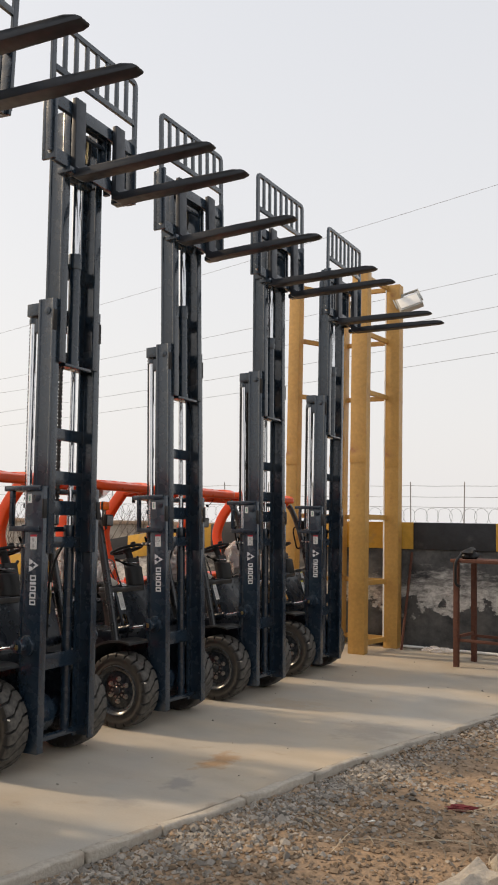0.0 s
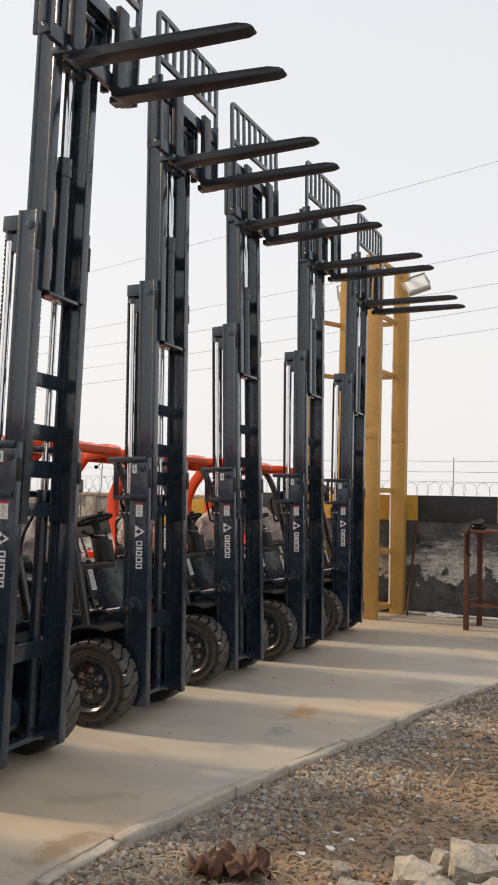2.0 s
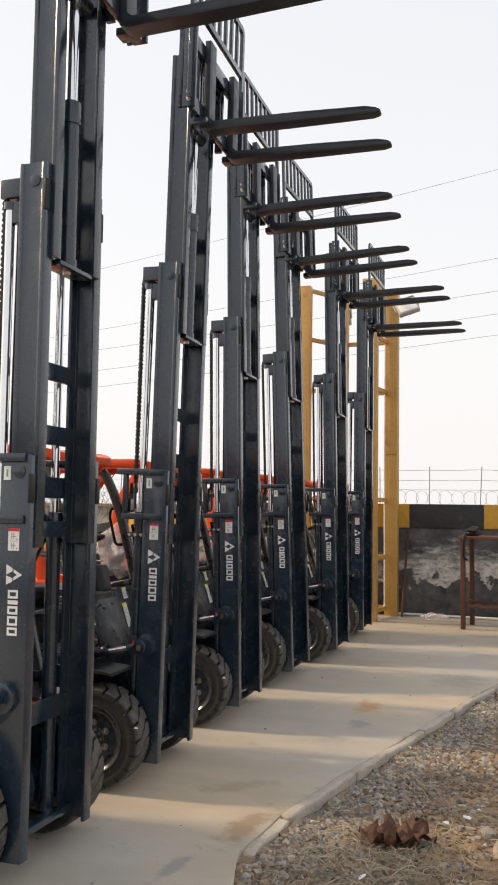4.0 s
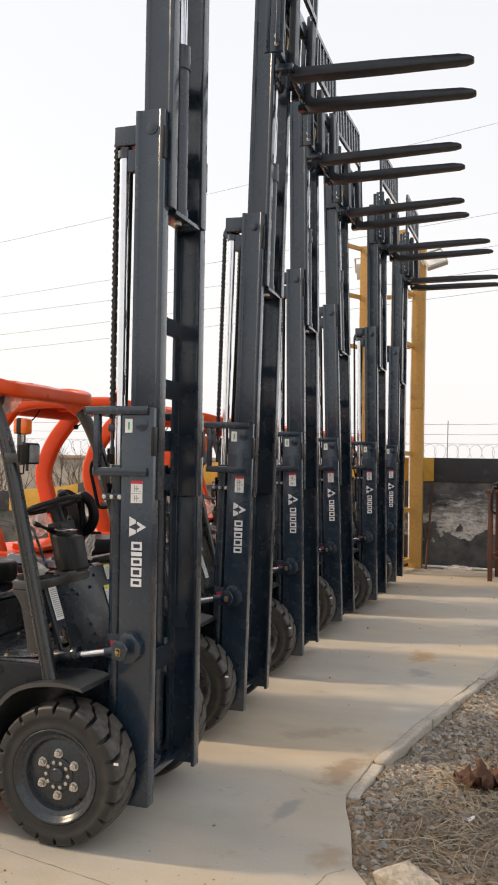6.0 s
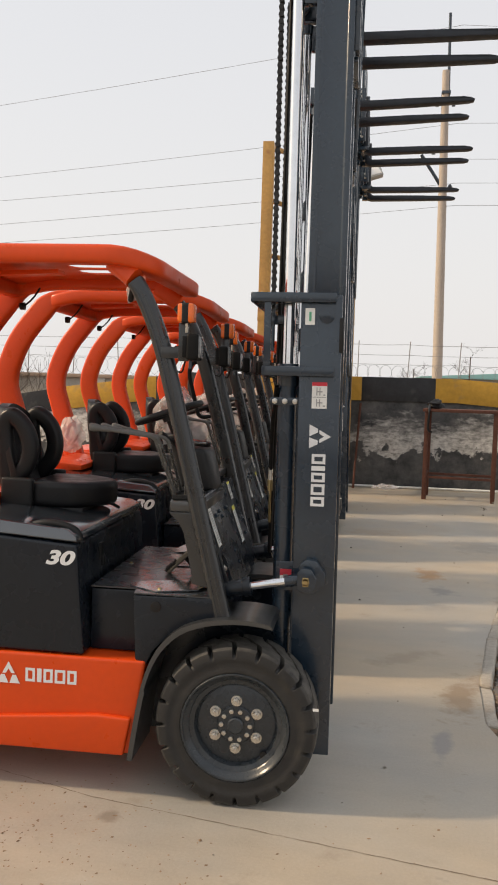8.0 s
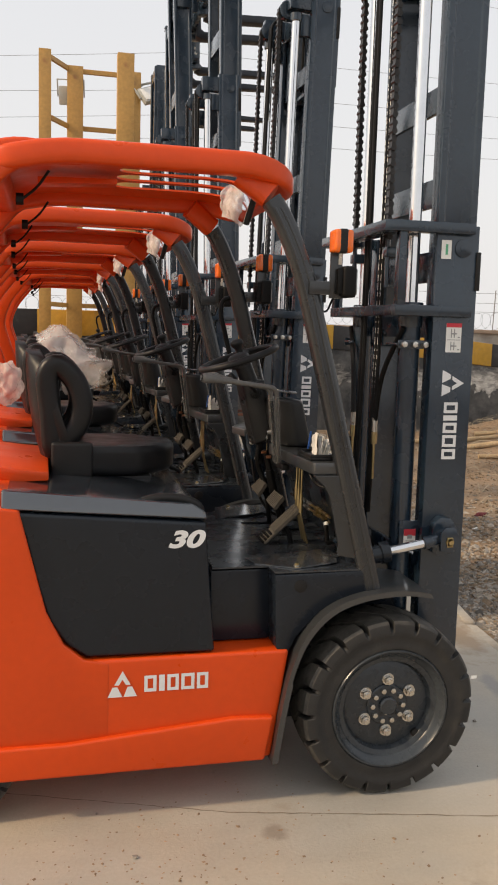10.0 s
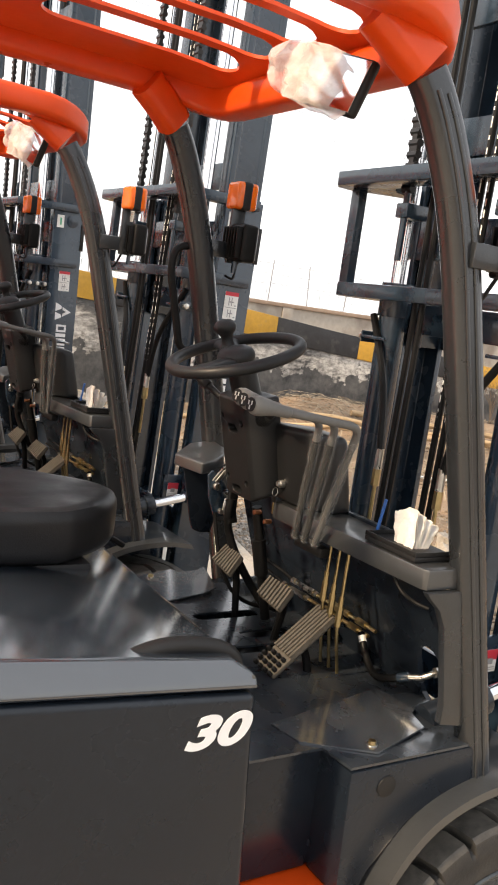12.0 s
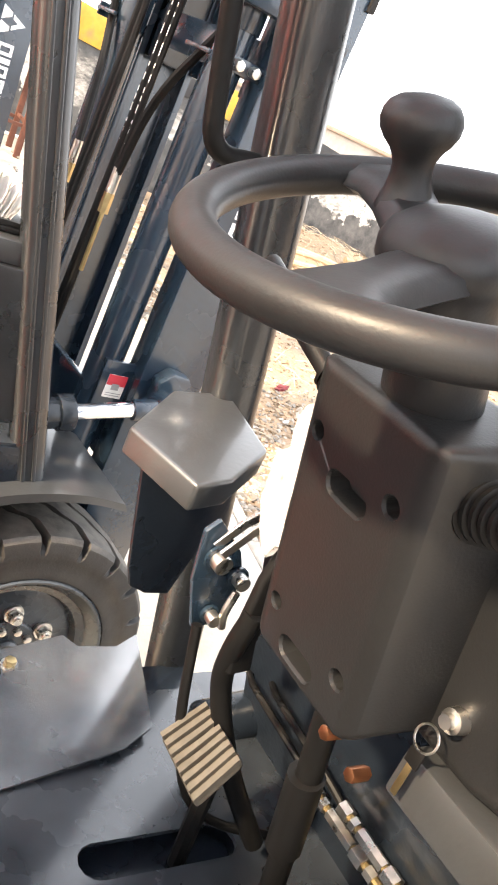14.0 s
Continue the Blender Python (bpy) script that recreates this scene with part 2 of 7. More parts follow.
M_BAND_K = material("black_wall_paint", (0.022, 0.023, 0.026), 0.6, vary=0.3, grain=12, blotch=2, stain=(0.10, 0.095, 0.085), stain_scale=4, stain_at=(0.6, 0.85), bump=0.003, bump_scale=30)
M_FENCE = material("grey_yard_wall", (0.40, 0.365, 0.315), 0.9, vary=0.2, grain=8, blotch=0.7, stain=(0.25, 0.215, 0.18), stain_scale=1.6, stain_at=(0.5, 0.75), bump=0.006, bump_scale=20)
M_COPING = material("pale_brown_coping", (0.36, 0.27, 0.20), 0.9, vary=0.2, grain=12, blotch=1.2, bump=0.004, bump_scale=30)
M_POLE = material("concrete_pole", (0.46, 0.40, 0.34), 0.85, vary=0.12, grain=12, blotch=1.2)
M_WIRE = material("power_line", (0.22, 0.22, 0.23), 0.6)
M_GALV = material("galvanised_wire", (0.32, 0.31, 0.30), 0.5, 0.6)
M_LAMPBOX = material("floodlight_grey", (0.42, 0.43, 0.41), 0.45, vary=0.1, grain=40, blotch=6)
M_TWIG = material("bare_twigs", (0.12, 0.095, 0.075), 0.9, vary=0.2, grain=40, blotch=3)
M_ROOF_TEAL = material("teal_sheet_roof", (0.22, 0.42, 0.42), 0.6, vary=0.12, grain=5, blotch=0.6)
M_RAG = material("brown_wet_rag", (0.085, 0.036, 0.018), 0.7, vary=0.4, grain=30, blotch=9, bump=0.01, bump_scale=40)


def peeling_wall():
    """Black tar paint that has flaked off in a broad belt of pale plaster with ragged edges."""
    m = bpy.data.materials.new("peeling_black_wall")
    m.use_nodes = True
    n, l = m.node_tree.nodes, m.node_tree.links
    b = n["Principled BSDF"]
    b.inputs["Roughness"].default_value = 0.8
    tc, sep = n.new("ShaderNodeTexCoord"), n.new("ShaderNodeSeparateXYZ")
    l.new(tc.outputs["Object"], sep.inputs[0])

    def noise_node(scale, detail, rough=0.6):
        t = n.new("ShaderNodeTexNoise")
        t.inputs["Scale"].default_value, t.inputs["Detail"].default_value, t.inputs["Roughness"].default_value = scale, detail, rough
        l.new(tc.outputs["Object"], t.inputs["Vector"])
        return t.outputs["Fac"]

    def calc(op, a, c, clamp=False):
        x = n.new("ShaderNodeMath")
        x.operation, x.use_clamp = op, clamp
        for k, v in enumerate((a, c)):
            if hasattr(v, "is_output"):
                l.new(v, x.inputs[k])
            else:
                x.inputs[k].default_value = v
        return x.outputs[0]

    def stretched(scale, detail, rough, sx, sz):
        mp = n.new("ShaderNodeMapping")
        mp.inputs["Scale"].default_value = (sx, 1.0, sz)
        l.new(tc.outputs["Object"], mp.inputs["Vector"])
        t = n.new("ShaderNodeTexNoise")
        t.inputs["Scale"].default_value, t.inputs["Detail"].default_value, t.inputs["Roughness"].default_value = scale, detail, rough
        l.new(mp.outputs[0], t.inputs["Vector"])
        return t.outputs["Fac"]

    # bare plaster from about 0.65 m up: a sharp ragged edge below, fading upwards under smears of tar
    low = calc("MULTIPLY", calc("ADD", calc("SUBTRACT", sep.outputs["Z"], 0.70), calc("MULTIPLY", calc("SUBTRACT", noise_node(2.6, 10.0, 0.62), 0.5), 1.5)), 24.0, True)
    top = calc("MULTIPLY", calc("SUBTRACT", 1.50, sep.outputs["Z"]), 1.75, True)
    patch = calc("ADD", calc("MULTIPLY", stretched(1.0, 3.0, 0.5, 0.6, 0.6), 1.15), calc("MULTIPLY", stretched(7.0, 9.0, 0.72, 0.6, 1.7), 0.95))
    bare = calc("MULTIPLY", calc("SUBTRACT", calc("ADD", patch, calc("MULTIPLY", top, 0.36)), 1.17), 3.4, True)
    mask = calc("MULTIPLY", low, bare)
    mottle = n.new("ShaderNodeValToRGB")
    mottle.color_ramp.elements[0].position, mottle.color_ramp.elements[0].color = 0.30, (0.16, 0.15, 0.135, 1)
    mottle.color_ramp.elements[1].position, mottle.color_ramp.elements[1].color = 0.58, (0.62, 0.60, 0.56, 1)
    l.new(stretched(15.0, 9.0, 0.7, 0.7, 1.2), mottle.inputs[0])
    tar = n.new("ShaderNodeValToRGB")
    tar.color_ramp.elements[0].position, tar.color_ramp.elements[0].color = 0.3, (0.020, 0.022, 0.026, 1)
    tar.color_ramp.elements[1].position, tar.color_ramp.elements[1].color = 0.72, (0.13, 0.128, 0.122, 1)
    l.new(noise_node(4.0, 8.0, 0.65), tar.inputs[0])
    mix = n.new("ShaderNodeMix")
    mix.data_type = "RGBA"
    l.new(mask, mix.inputs[0])
    l.new(tar.outputs[0], mix.inputs[6])
    l.new(mottle.outputs[0], mix.inputs[7])
    l.new(mix.outputs[2], b.inputs["Base Color"])
    bp = n.new("ShaderNodeBump")
    bp.inputs["Distance"].default_value = 0.008
    bp.invert = True
    l.new(calc("ADD", mask, noise_node(14.0, 8.0)), bp.inputs["Height"])
    l.new(bp.outputs[0], b.inputs["Normal"])
    return m


M_PEEL = peeling_wall()


def slab_concrete():
    """Trowelled grey concrete under ochre dust, with single stains at their places on the slab."""
    m = bpy.data.materials.new("concrete_slab")
    m.use_nodes = True
    n, l = m.node_tree.nodes, m.node_tree.links
    b = n["Principled BSDF"]
    tc = n.new("ShaderNodeTexCoord")

    def noise_node(scale, detail=6.0, rough=0.55, squeeze=None):
        t = n.new("ShaderNodeTexNoise")
        t.inputs["Scale"].default_value, t.inputs["Detail"].default_value, t.inputs["Roughness"].default_value = scale, detail, rough
        src = tc.outputs["Object"]
        if squeeze:
            mp = n.new("ShaderNodeMapping")
            mp.inputs["Scale"].default_value = squeeze
            l.new(src, mp.inputs["Vector"])
            src = mp.outputs[0]
        l.new(src, t.inputs["Vector"])
        return t.outputs["Fac"]

    def remap(v, lo, hi, a=0.0, c=1.0):
        r = n.new("ShaderNodeMapRange")
        r.inputs["From Min"].default_value, r.inputs["From Max"].default_value = lo, hi
        r.inputs["To Min"].default_value, r.inputs["To Max"].default_value = a, c
        l.new(v, r.inputs["Value"])
        return r.outputs[0]

    def calc(op, a, c):
        x = n.new("ShaderNodeMath")
        x.operation = op
        for k, v in enumerate((a, c)):
            if hasattr(v, "is_output"):
                l.new(v, x.inputs[k])
            else:
                x.inputs[k].default_value = v
        return x.outputs[0]

    def blend(kind, fac, a, c):
        x = n.new("ShaderNodeMix")
        x.data_type, x.blend_type = "RGBA", kind
        for sock, v in ((0, fac), (6, a), (7, c)):
            if hasattr(v, "is_output"):
                l.new(v, x.inputs[sock])
            else:
                x.inputs[sock].default_value = v
        return x.outputs[2]

    fine, broad = noise_node(70, 9.0, 0.65), noise_node(0.55, 5.0)
    trowel = noise_node(2.2, 7.0, 0.6, (0.7, 1.6, 1))
    col = blend("MIX", remap(broad, 0.34, 0.66), (0.385, 0.363, 0.322, 1), (0.445, 0.367, 0.268, 1))
    tone = calc("ADD", calc("ADD", remap(fine, 0.3, 0.7, -0.05, 0.05), remap(trowel, 0.3, 0.7, -0.10, 0.10)), 1.0)
    grey = n.new("ShaderNodeCombineColor")
    for k in range(3):
        l.new(tone, grey.inputs[k])
    col = blend("MULTIPLY", 1.0, col, grey.outputs[0])
    col = blend("MIX", remap(noise_node(3.1, 9.0, 0.7), 0.60, 0.74, 0.0, 0.45), col, (0.27, 0.205, 0.140, 1))
    col = blend("MIX", remap(noise_node(9.0, 6.0, 0.6), 0.66, 0.76, 0.0, 0.5), col, (0.21, 0.185, 0.155, 1))
    # centre, half-widths, turn in degrees, strength, colour
    ragged = noise_node(7.0, 8.0, 0.65)
    for cx, cy, rx, ry, turn, power, colour in SLAB_STAINS:
        mp = n.new("ShaderNodeMapping")
        mp.vector_type = "TEXTURE"
        mp.inputs["Location"].default_value, mp.inputs["Rotation"].default_value, mp.inputs["Scale"].default_value = (cx, cy, 0), (0, 0, radians(turn)), (rx, ry, 4.0)
        l.new(tc.outputs["Object"], mp.inputs["Vector"])
        ln = n.new("ShaderNodeVectorMath")
        ln.operation = "LENGTH"
        l.new(mp.outputs[0], ln.inputs[0])
        d = calc("ADD", ln.outputs["Value"], remap(ragged, 0.3, 0.7, 0.55, -0.55))
        col = blend("MIX", calc("MULTIPLY", remap(d, 1.0, 0.35), power), col, (*colour, 1))
    l.new(col, b.inputs["Base Color"])
    l.new(remap(trowel, 0.3, 0.7, 0.52, 0.72), b.inputs["Roughness"])
    bp = n.new("ShaderNodeBump")
    bp.inputs["Distance"].default_value = 0.0016
    l.new(calc("ADD", fine, trowel), bp.inputs["Height"])
    l.new(bp.outputs[0], b.inputs["Normal"])
    return m


SLAB_STAINS = [(-3.68, 6.05, 0.16, 0.34, 0, 0.75, (0.36, 0.20, 0.08)), (-3.62, 5.39, 0.15, 0.22, 20, 0.55, (0.19, 0.19, 0.19)), (-3.93, 1.93, 0.06, 0.26, -8, 0.6, (0.22, 0.22, 0.225)), (-3.75, 2.63, 0.14, 0.40, -10, 0.8, (0.27, 0.19, 0.115)),
               (-3.58, 1.48, 0.13, 0.16, 0, 0.7, (0.33, 0.24, 0.15)), (-4.50, 0.44, 0.13, 0.12, 0, 0.75, (0.17, 0.145, 0.115)), (-5.37, 0.91, 0.05, 0.06, 0, 0.6, (0.20, 0.16, 0.12)), (-4.06, 3.34, 0.36, 0.13, 40, 0.5, (0.30, 0.235, 0.16)),
               (-3.04, 5.13, 0.22, 0.20, 0, 0.6, (0.22, 0.19, 0.15)), (-3.71, 4.80, 0.18, 0.12, 10, 0.35, (0.22, 0.21, 0.20)), (-3.51, 3.19, 0.11, 0.5, -14, 0.55, (0.30, 0.21, 0.13)), (-2.98, 7.74, 0.4, 0.5, 0, 0.4, (0.24, 0.21, 0.18)), (-4.23, 8.45, 0.5, 0.3, 0, 0.35, (0.36, 0.24, 0.13))]
M_CONCRETE = slab_concrete()


# ---- mesh helpers ----
def finish(bm, angle=38):
    me = bpy.data.meshes.new("mesh")
    bmesh.ops.recalc_face_normals(bm, faces=bm.faces)
    bm.to_mesh(me)
    bm.free()
    me.polygons.foreach_set("use_smooth", [True] * len(me.polygons))
    me.set_sharp_from_angle(angle=radians(angle))
    return me


def part(name, bm, mat, parent=None, label="", angle=38):
    """Links a bmesh as one mesh object, under a thing or a part when one is given."""
    ob = new(name, finish(bm, angle))
    ob.data.materials.append(mat)
    ob.parent = parent
    if label:
        ob["label"] = label
    return ob


def again(ob, parent, m):
    """Another object on the same mesh."""
    o = new(ob.name.split(".")[0], ob.data)
    o.parent = parent
    o.matrix_basis = m
    if "label" in ob:
        o["label"] = ob["label"]
    return o


def bevelled(bm, width, segments=2, angle=35):
    if width > 0:
        edges = [e for e in bm.edges if len(e.link_faces) == 2 and e.calc_face_angle(0) > radians(angle)]
        bmesh.ops.bevel(bm, geom=edges, offset=width, segments=segments, profile=0.6, affect="EDGES", clamp_overlap=True)
    return bm


def box(x0, x1, y0, y1, z0, z1, bevel=0.004, segments=2):
    bm = bmesh.new()
    bmesh.ops.create_cube(bm, size=1)
    for v in bm.verts:
        v.co = Vector(((x0 + x1) / 2 + v.co.x * (x1 - x0), (y0 + y1) / 2 + v.co.y * (y1 - y0), (z0 + z1) / 2 + v.co.z * (z1 - z0)))
    return bevelled(bm, bevel, segments)


def join(*bms):
    out = bms[0]
    for b in bms[1:]:
        me = bpy.data.meshes.new("tmp")
        b.to_mesh(me)
        b.free()
        out.from_mesh(me)
        bpy.data.meshes.remove(me)
    return out


def moved(bm, m):
    bmesh.ops.transform(bm, matrix=m, verts=bm.verts)
    return bm


def prism(outline, y0, y1, bevel=0.006, segments=2):
    """An outline in x and z, drawn out along y."""
    bm = bmesh.new()
    a = [bm.verts.new((x, y0, z)) for x, z in outline]
    b = [bm.verts.new((x, y1, z)) for x, z in outline]
    bm.faces.new(a)
    bm.faces.new(b[::-1])
    k = len(a)
    for i in range(k):
        bm.faces.new((a[i], b[i], b[(i + 1) % k], a[(i + 1) % k]))
    bmesh.ops.recalc_face_normals(bm, faces=bm.faces)
    return bevelled(bm, bevel, segments)


def slab_of(outline, z0, z1, bevel=0.004, segments=2):
    """An outline in x and y, drawn up from z0 to z1."""
    return moved(prism([(x, y) for x, y in outline], z0, z1, bevel, segments), Matrix(((1, 0, 0, 0), (0, 0, 1, 0), (0, 1, 0, 0), (0, 0, 0, 1))))


def axis_to(p0, p1):
    p0, p1 = Vector(p0), Vector(p1)
    q = (p1 - p0).to_track_quat("Z", "Y")
    return Matrix.Translation(p0) @ q.to_matrix().to_4x4(), (p1 - p0).length


def rod(p0, p1, r, seg=16, r1=None, bevel=0.0):
    m, length = axis_to(p0, p1)
    bm = bmesh.new()
    bmesh.ops.create_cone(bm, cap_ends=True, segments=seg, radius1=r, radius2=r if r1 is None else r1, depth=length)
    moved(bm, m @ Matrix.Translation((0, 0, length / 2)))
    return bevelled(bm, bevel, 2)


def lathe(profile, seg=40, closed=False):
    """(radius, height) points turned round z."""
    bm = bmesh.new()
    rings = []
    for r, z in profile:
        rings.append([bm.verts.new((max(r, 1e-5) * math.cos(2 * math.pi * i / seg), max(r, 1e-5) * math.sin(2 * math.pi * i / seg), z)) for i in range(seg)])
    pairs = list(zip(rings, rings[1:])) + ([(rings[-1], rings[0])] if closed else [])
    for a, b in pairs:
        for i in range(seg):
            j = (i + 1) % seg
            bm.faces.new((a[i], a[j], b[j], b[i]))
    if not closed:
        bm.faces.new(rings[0][::-1])
        bm.faces.new(rings[-1])
    bmesh.ops.remove_doubles(bm, verts=bm.verts, dist=1e-4)
    return bm


def smooth_path(points, radius=0.05, steps=6):
    """A polyline with its corners rounded."""
    pts = [Vector(p) for p in points]
    out = [pts[0]]
    for a, b, c in zip(pts, pts[1:], pts[2:]):
        d0, d1 = min(radius, (b - a).length * 0.48), min(radius, (c - b).length * 0.48)
        p, q = b + (a - b).normalized() * d0, b + (c - b).normalized() * d1
        for i in range(steps + 1):
            t = i / steps
            out.append((1 - t) ** 2 * p + 2 * t * (1 - t) * b + t * t * q)
    return out + [pts[-1]]


def sweep(points, section, up=(0, 1, 0), closed=False, scale=None):
    """A closed section (list of (u, v)) carried along points; u lies along up."""
    bm = bmesh.new()
    pts = [Vector(p) for p in points]
    k, rings = len(pts), []
    for i, p in enumerate(pts):
        a = pts[(i - 1) % k] if (closed or i) else p
        b = pts[(i + 1) % k] if (closed or i < k - 1) else p
        way = (b - a).normalized()
        u = Vector(up) - way * Vector(up).dot(way)
        u = u.normalized() if u.length > 1e-4 else way.orthogonal().normalized()
        v = way.cross(u)
        s = scale[i] if scale else 1.0
        rings.append([bm.verts.new(p + u * (x * s) + v * (y * s)) for x, y in section])
    n = len(section)
    for i in range(k if closed else k - 1):
        a, b = rings[i], rings[(i + 1) % k]
        for j in range(n):
            bm.faces.new((a[j], a[(j + 1) % n], b[(j + 1) % n], b[j]))
    if not closed:
        bm.faces.new(rings[0][::-1])
        bm.faces.new(rings[-1])
    bmesh.ops.recalc_face_normals(bm, faces=bm.faces)
    return bm


def circle(r, seg=10):
    return [(r * math.cos(2 * math.pi * i / seg), r * math.sin(2 * math.pi * i / seg)) for i in range(seg)]


def rounded(w, h, r, steps=3):
    out = []
    for cx, cy, a0 in ((w / 2 - r, h / 2 - r, 0), (-w / 2 + r, h / 2 - r, 90), (-w / 2 + r, -h / 2 + r, 180), (w / 2 - r, -h / 2 + r, 270)):
        for i in range(steps + 1):
            a = radians(a0 + 90 * i / steps)
            out.append((cx + r * math.cos(a), cy + r * math.sin(a)))
    return out


def pipe(points, r, radius=0.05, seg=10):
    return sweep(smooth_path(points, radius), circle(r, seg), up=(0.123, 0.987, 0.1))


def plate_with_holes(outline, holes, z0, z1):
    """A flat plate in x and y with holes through it."""
    bm = bmesh.new()
    edges = []
    for loop in (outline, *holes):
        vs = [bm.verts.new((x, y, z1)) for x, y in loop]
        edges += [bm.edges.new((vs[i], vs[(i + 1) % len(vs)])) for i in range(len(vs))]
    bmesh.ops.triangle_fill(bm, use_beauty=True, edges=edges)
    geo = bmesh.ops.extrude_face_region(bm, geom=bm.faces[:])
    for v in geo["geom"]:
        if isinstance(v, bmesh.types.BMVert):
            v.co.z = z0
    bmesh.ops.recalc_face_normals(bm, faces=bm.faces)
    return bm


def capsule(x0, y0, x1, y1, r, seg=6):
    d = math.atan2(y1 - y0, x1 - x0)
    out = [(x1 + r * math.cos(d - math.pi / 2 + math.pi * i / seg), y1 + r * math.sin(d - math.pi / 2 + math.pi * i / seg)) for i in range(seg + 1)]
    return out + [(x0 + r * math.cos(d + math.pi / 2 + math.pi * i / seg), y0 + r * math.sin(d + math.pi / 2 + math.pi * i / seg)) for i in range(seg + 1)]


def empty(name, at=(0, 0, 0)):
    e = new(name)
    e.empty_display_size = 0.2
    e.location = at
    return e


def blob(rx, ry, rz, rough=0.2, seed=0, sub=2, freq=2.0):
    """A lumpy stone, cloth or heap."""
    bm = bmesh.new()
    bmesh.ops.create_icosphere(bm, subdivisions=sub, radius=1)
    for v in bm.verts:
        p = v.co.copy()
        k = 1 + rough * (noise.noise(p * freq + Vector((seed * 7.3, seed * 3.1, seed))) * 1.6)
        v.co = Vector((p.x * rx * k, p.y * ry * k, p.z * rz * k))
    return bm


# ---- the yard: ground, slab, kerb, walls ----
KERB = [(-3.59, 2.28), (-3.54, 2.88), (-3.34, 3.95), (-3.20, 4.55), (-2.68, 6.95), (-2.10, 9.15), (-1.62, 11.5), (-1.30, 13.62)]


def kerb_x(y):
    for (xa, ya), (xb, yb) in zip(KERB, KERB[1:]):
        if y <= yb:
            return xa + (xb - xa) * (y - ya) / (yb - ya)
    return KERB[-1][0]


EDGE = [(1.02, -3.08), (1.22, -3.32), (1.42, -3.45), (1.82, -3.54), (2.12, -3.64), (2.28, -3.60)]


def edge_x(y):
    """Where the earth begins beside the slab."""
    if y >= 2.28:
        return kerb_x(y)
    for (ya, xa), (yb, xb) in zip(EDGE, EDGE[1:]):
        if y <= yb:
            return xa + (xb - xa) * (y - ya) / (yb - ya)
    return EDGE[-1][1]


def earth_height(x, y):
    lift = max(0.0, min(1.0, (2.9 - y) / 0.8))
    h = -0.062 - 0.05 * min(1.0, max(0.0, (x - kerb_x(y) - 0.4) / 1.2)) + 0.034 * lift + (1 - 0.6 * lift) * (0.03 * noise.noise(Vector((x * 0.7, y * 0.7, 0))) + 0.03 * noise.noise(Vector((x * 2.3, y * 2.3, 4))))
    h = min(h, -0.008)
    h += 0.45 * math.exp(-((x - 2.4) ** 2 / 3.0 + (y - 12.0) ** 2 / 1.4)) + 0.28 * math.exp(-((x - 6.0) ** 2 / 5.0 + (y - 12.2) ** 2 / 1.2))
    h += 0.07 * math.exp(-((x + 1.75) ** 2 + (y - 3.3) ** 2) / 0.7)
    far = max(0.0, math.hypot(x + 3, y - 5) - 16) / 10
    return h * max(0.0, 1 - far) - 0.14 * min(1, far)


def ground():
    xs = [-400, -150, -60, -25] + [-14 + 0.9 * i for i in range(11)] + [-4.1 + 0.14 * i for i in range(60)] + [4.3 + 0.45 * i for i in range(22)] + [16, 25, 60, 150, 400]
    ys = [-400, -150, -60, -25, -14] + [-9 + 0.6 * i for i in range(15)] + [0.0 + 0.14 * i for i in range(98)] + [14 + 1.0 * i for i in range(8)] + [30, 60, 150, 400]
    verts = [(x, y, earth_height(x, y)) for y in ys for x in xs]
    w = len(xs)
    faces = [(j * w + i, j * w + i + 1, (j + 1) * w + i + 1, (j + 1) * w + i) for j in range(len(ys) - 1) for i in range(w - 1)]
    me = bpy.data.meshes.new("ground")
    me.from_pydata(verts, [], faces)
    me.polygons.foreach_set("use_smooth", [True] * len(me.polygons))
    me.materials.append(M_DIRT)
    tagged(new("ground", me), "bare brown earth with grey crushed stone and dry straw", "ground", kind="structure")


ground()
SLAB = [(-16, -9), (1.5, -9), (1.5, -0.9), (-2.5, 0.72), (-3.08, 1.02), (-3.32, 1.22), (-3.45, 1.42), (-3.54, 1.82), (-3.63, 2.12), (-3.664, 2.28), *[(x - 0.076, y + 0.012) for x, y in KERB[1:-1]], (-1.378, 13.62), (-16, 13.62)]
pavement = part("pavement", slab_of(SLAB, -0.18, 0.0, 0.012), M_CONCRETE)
tagged(pavement, "worn pale concrete slab with ochre dust streaks", "pavement", kind="structure")


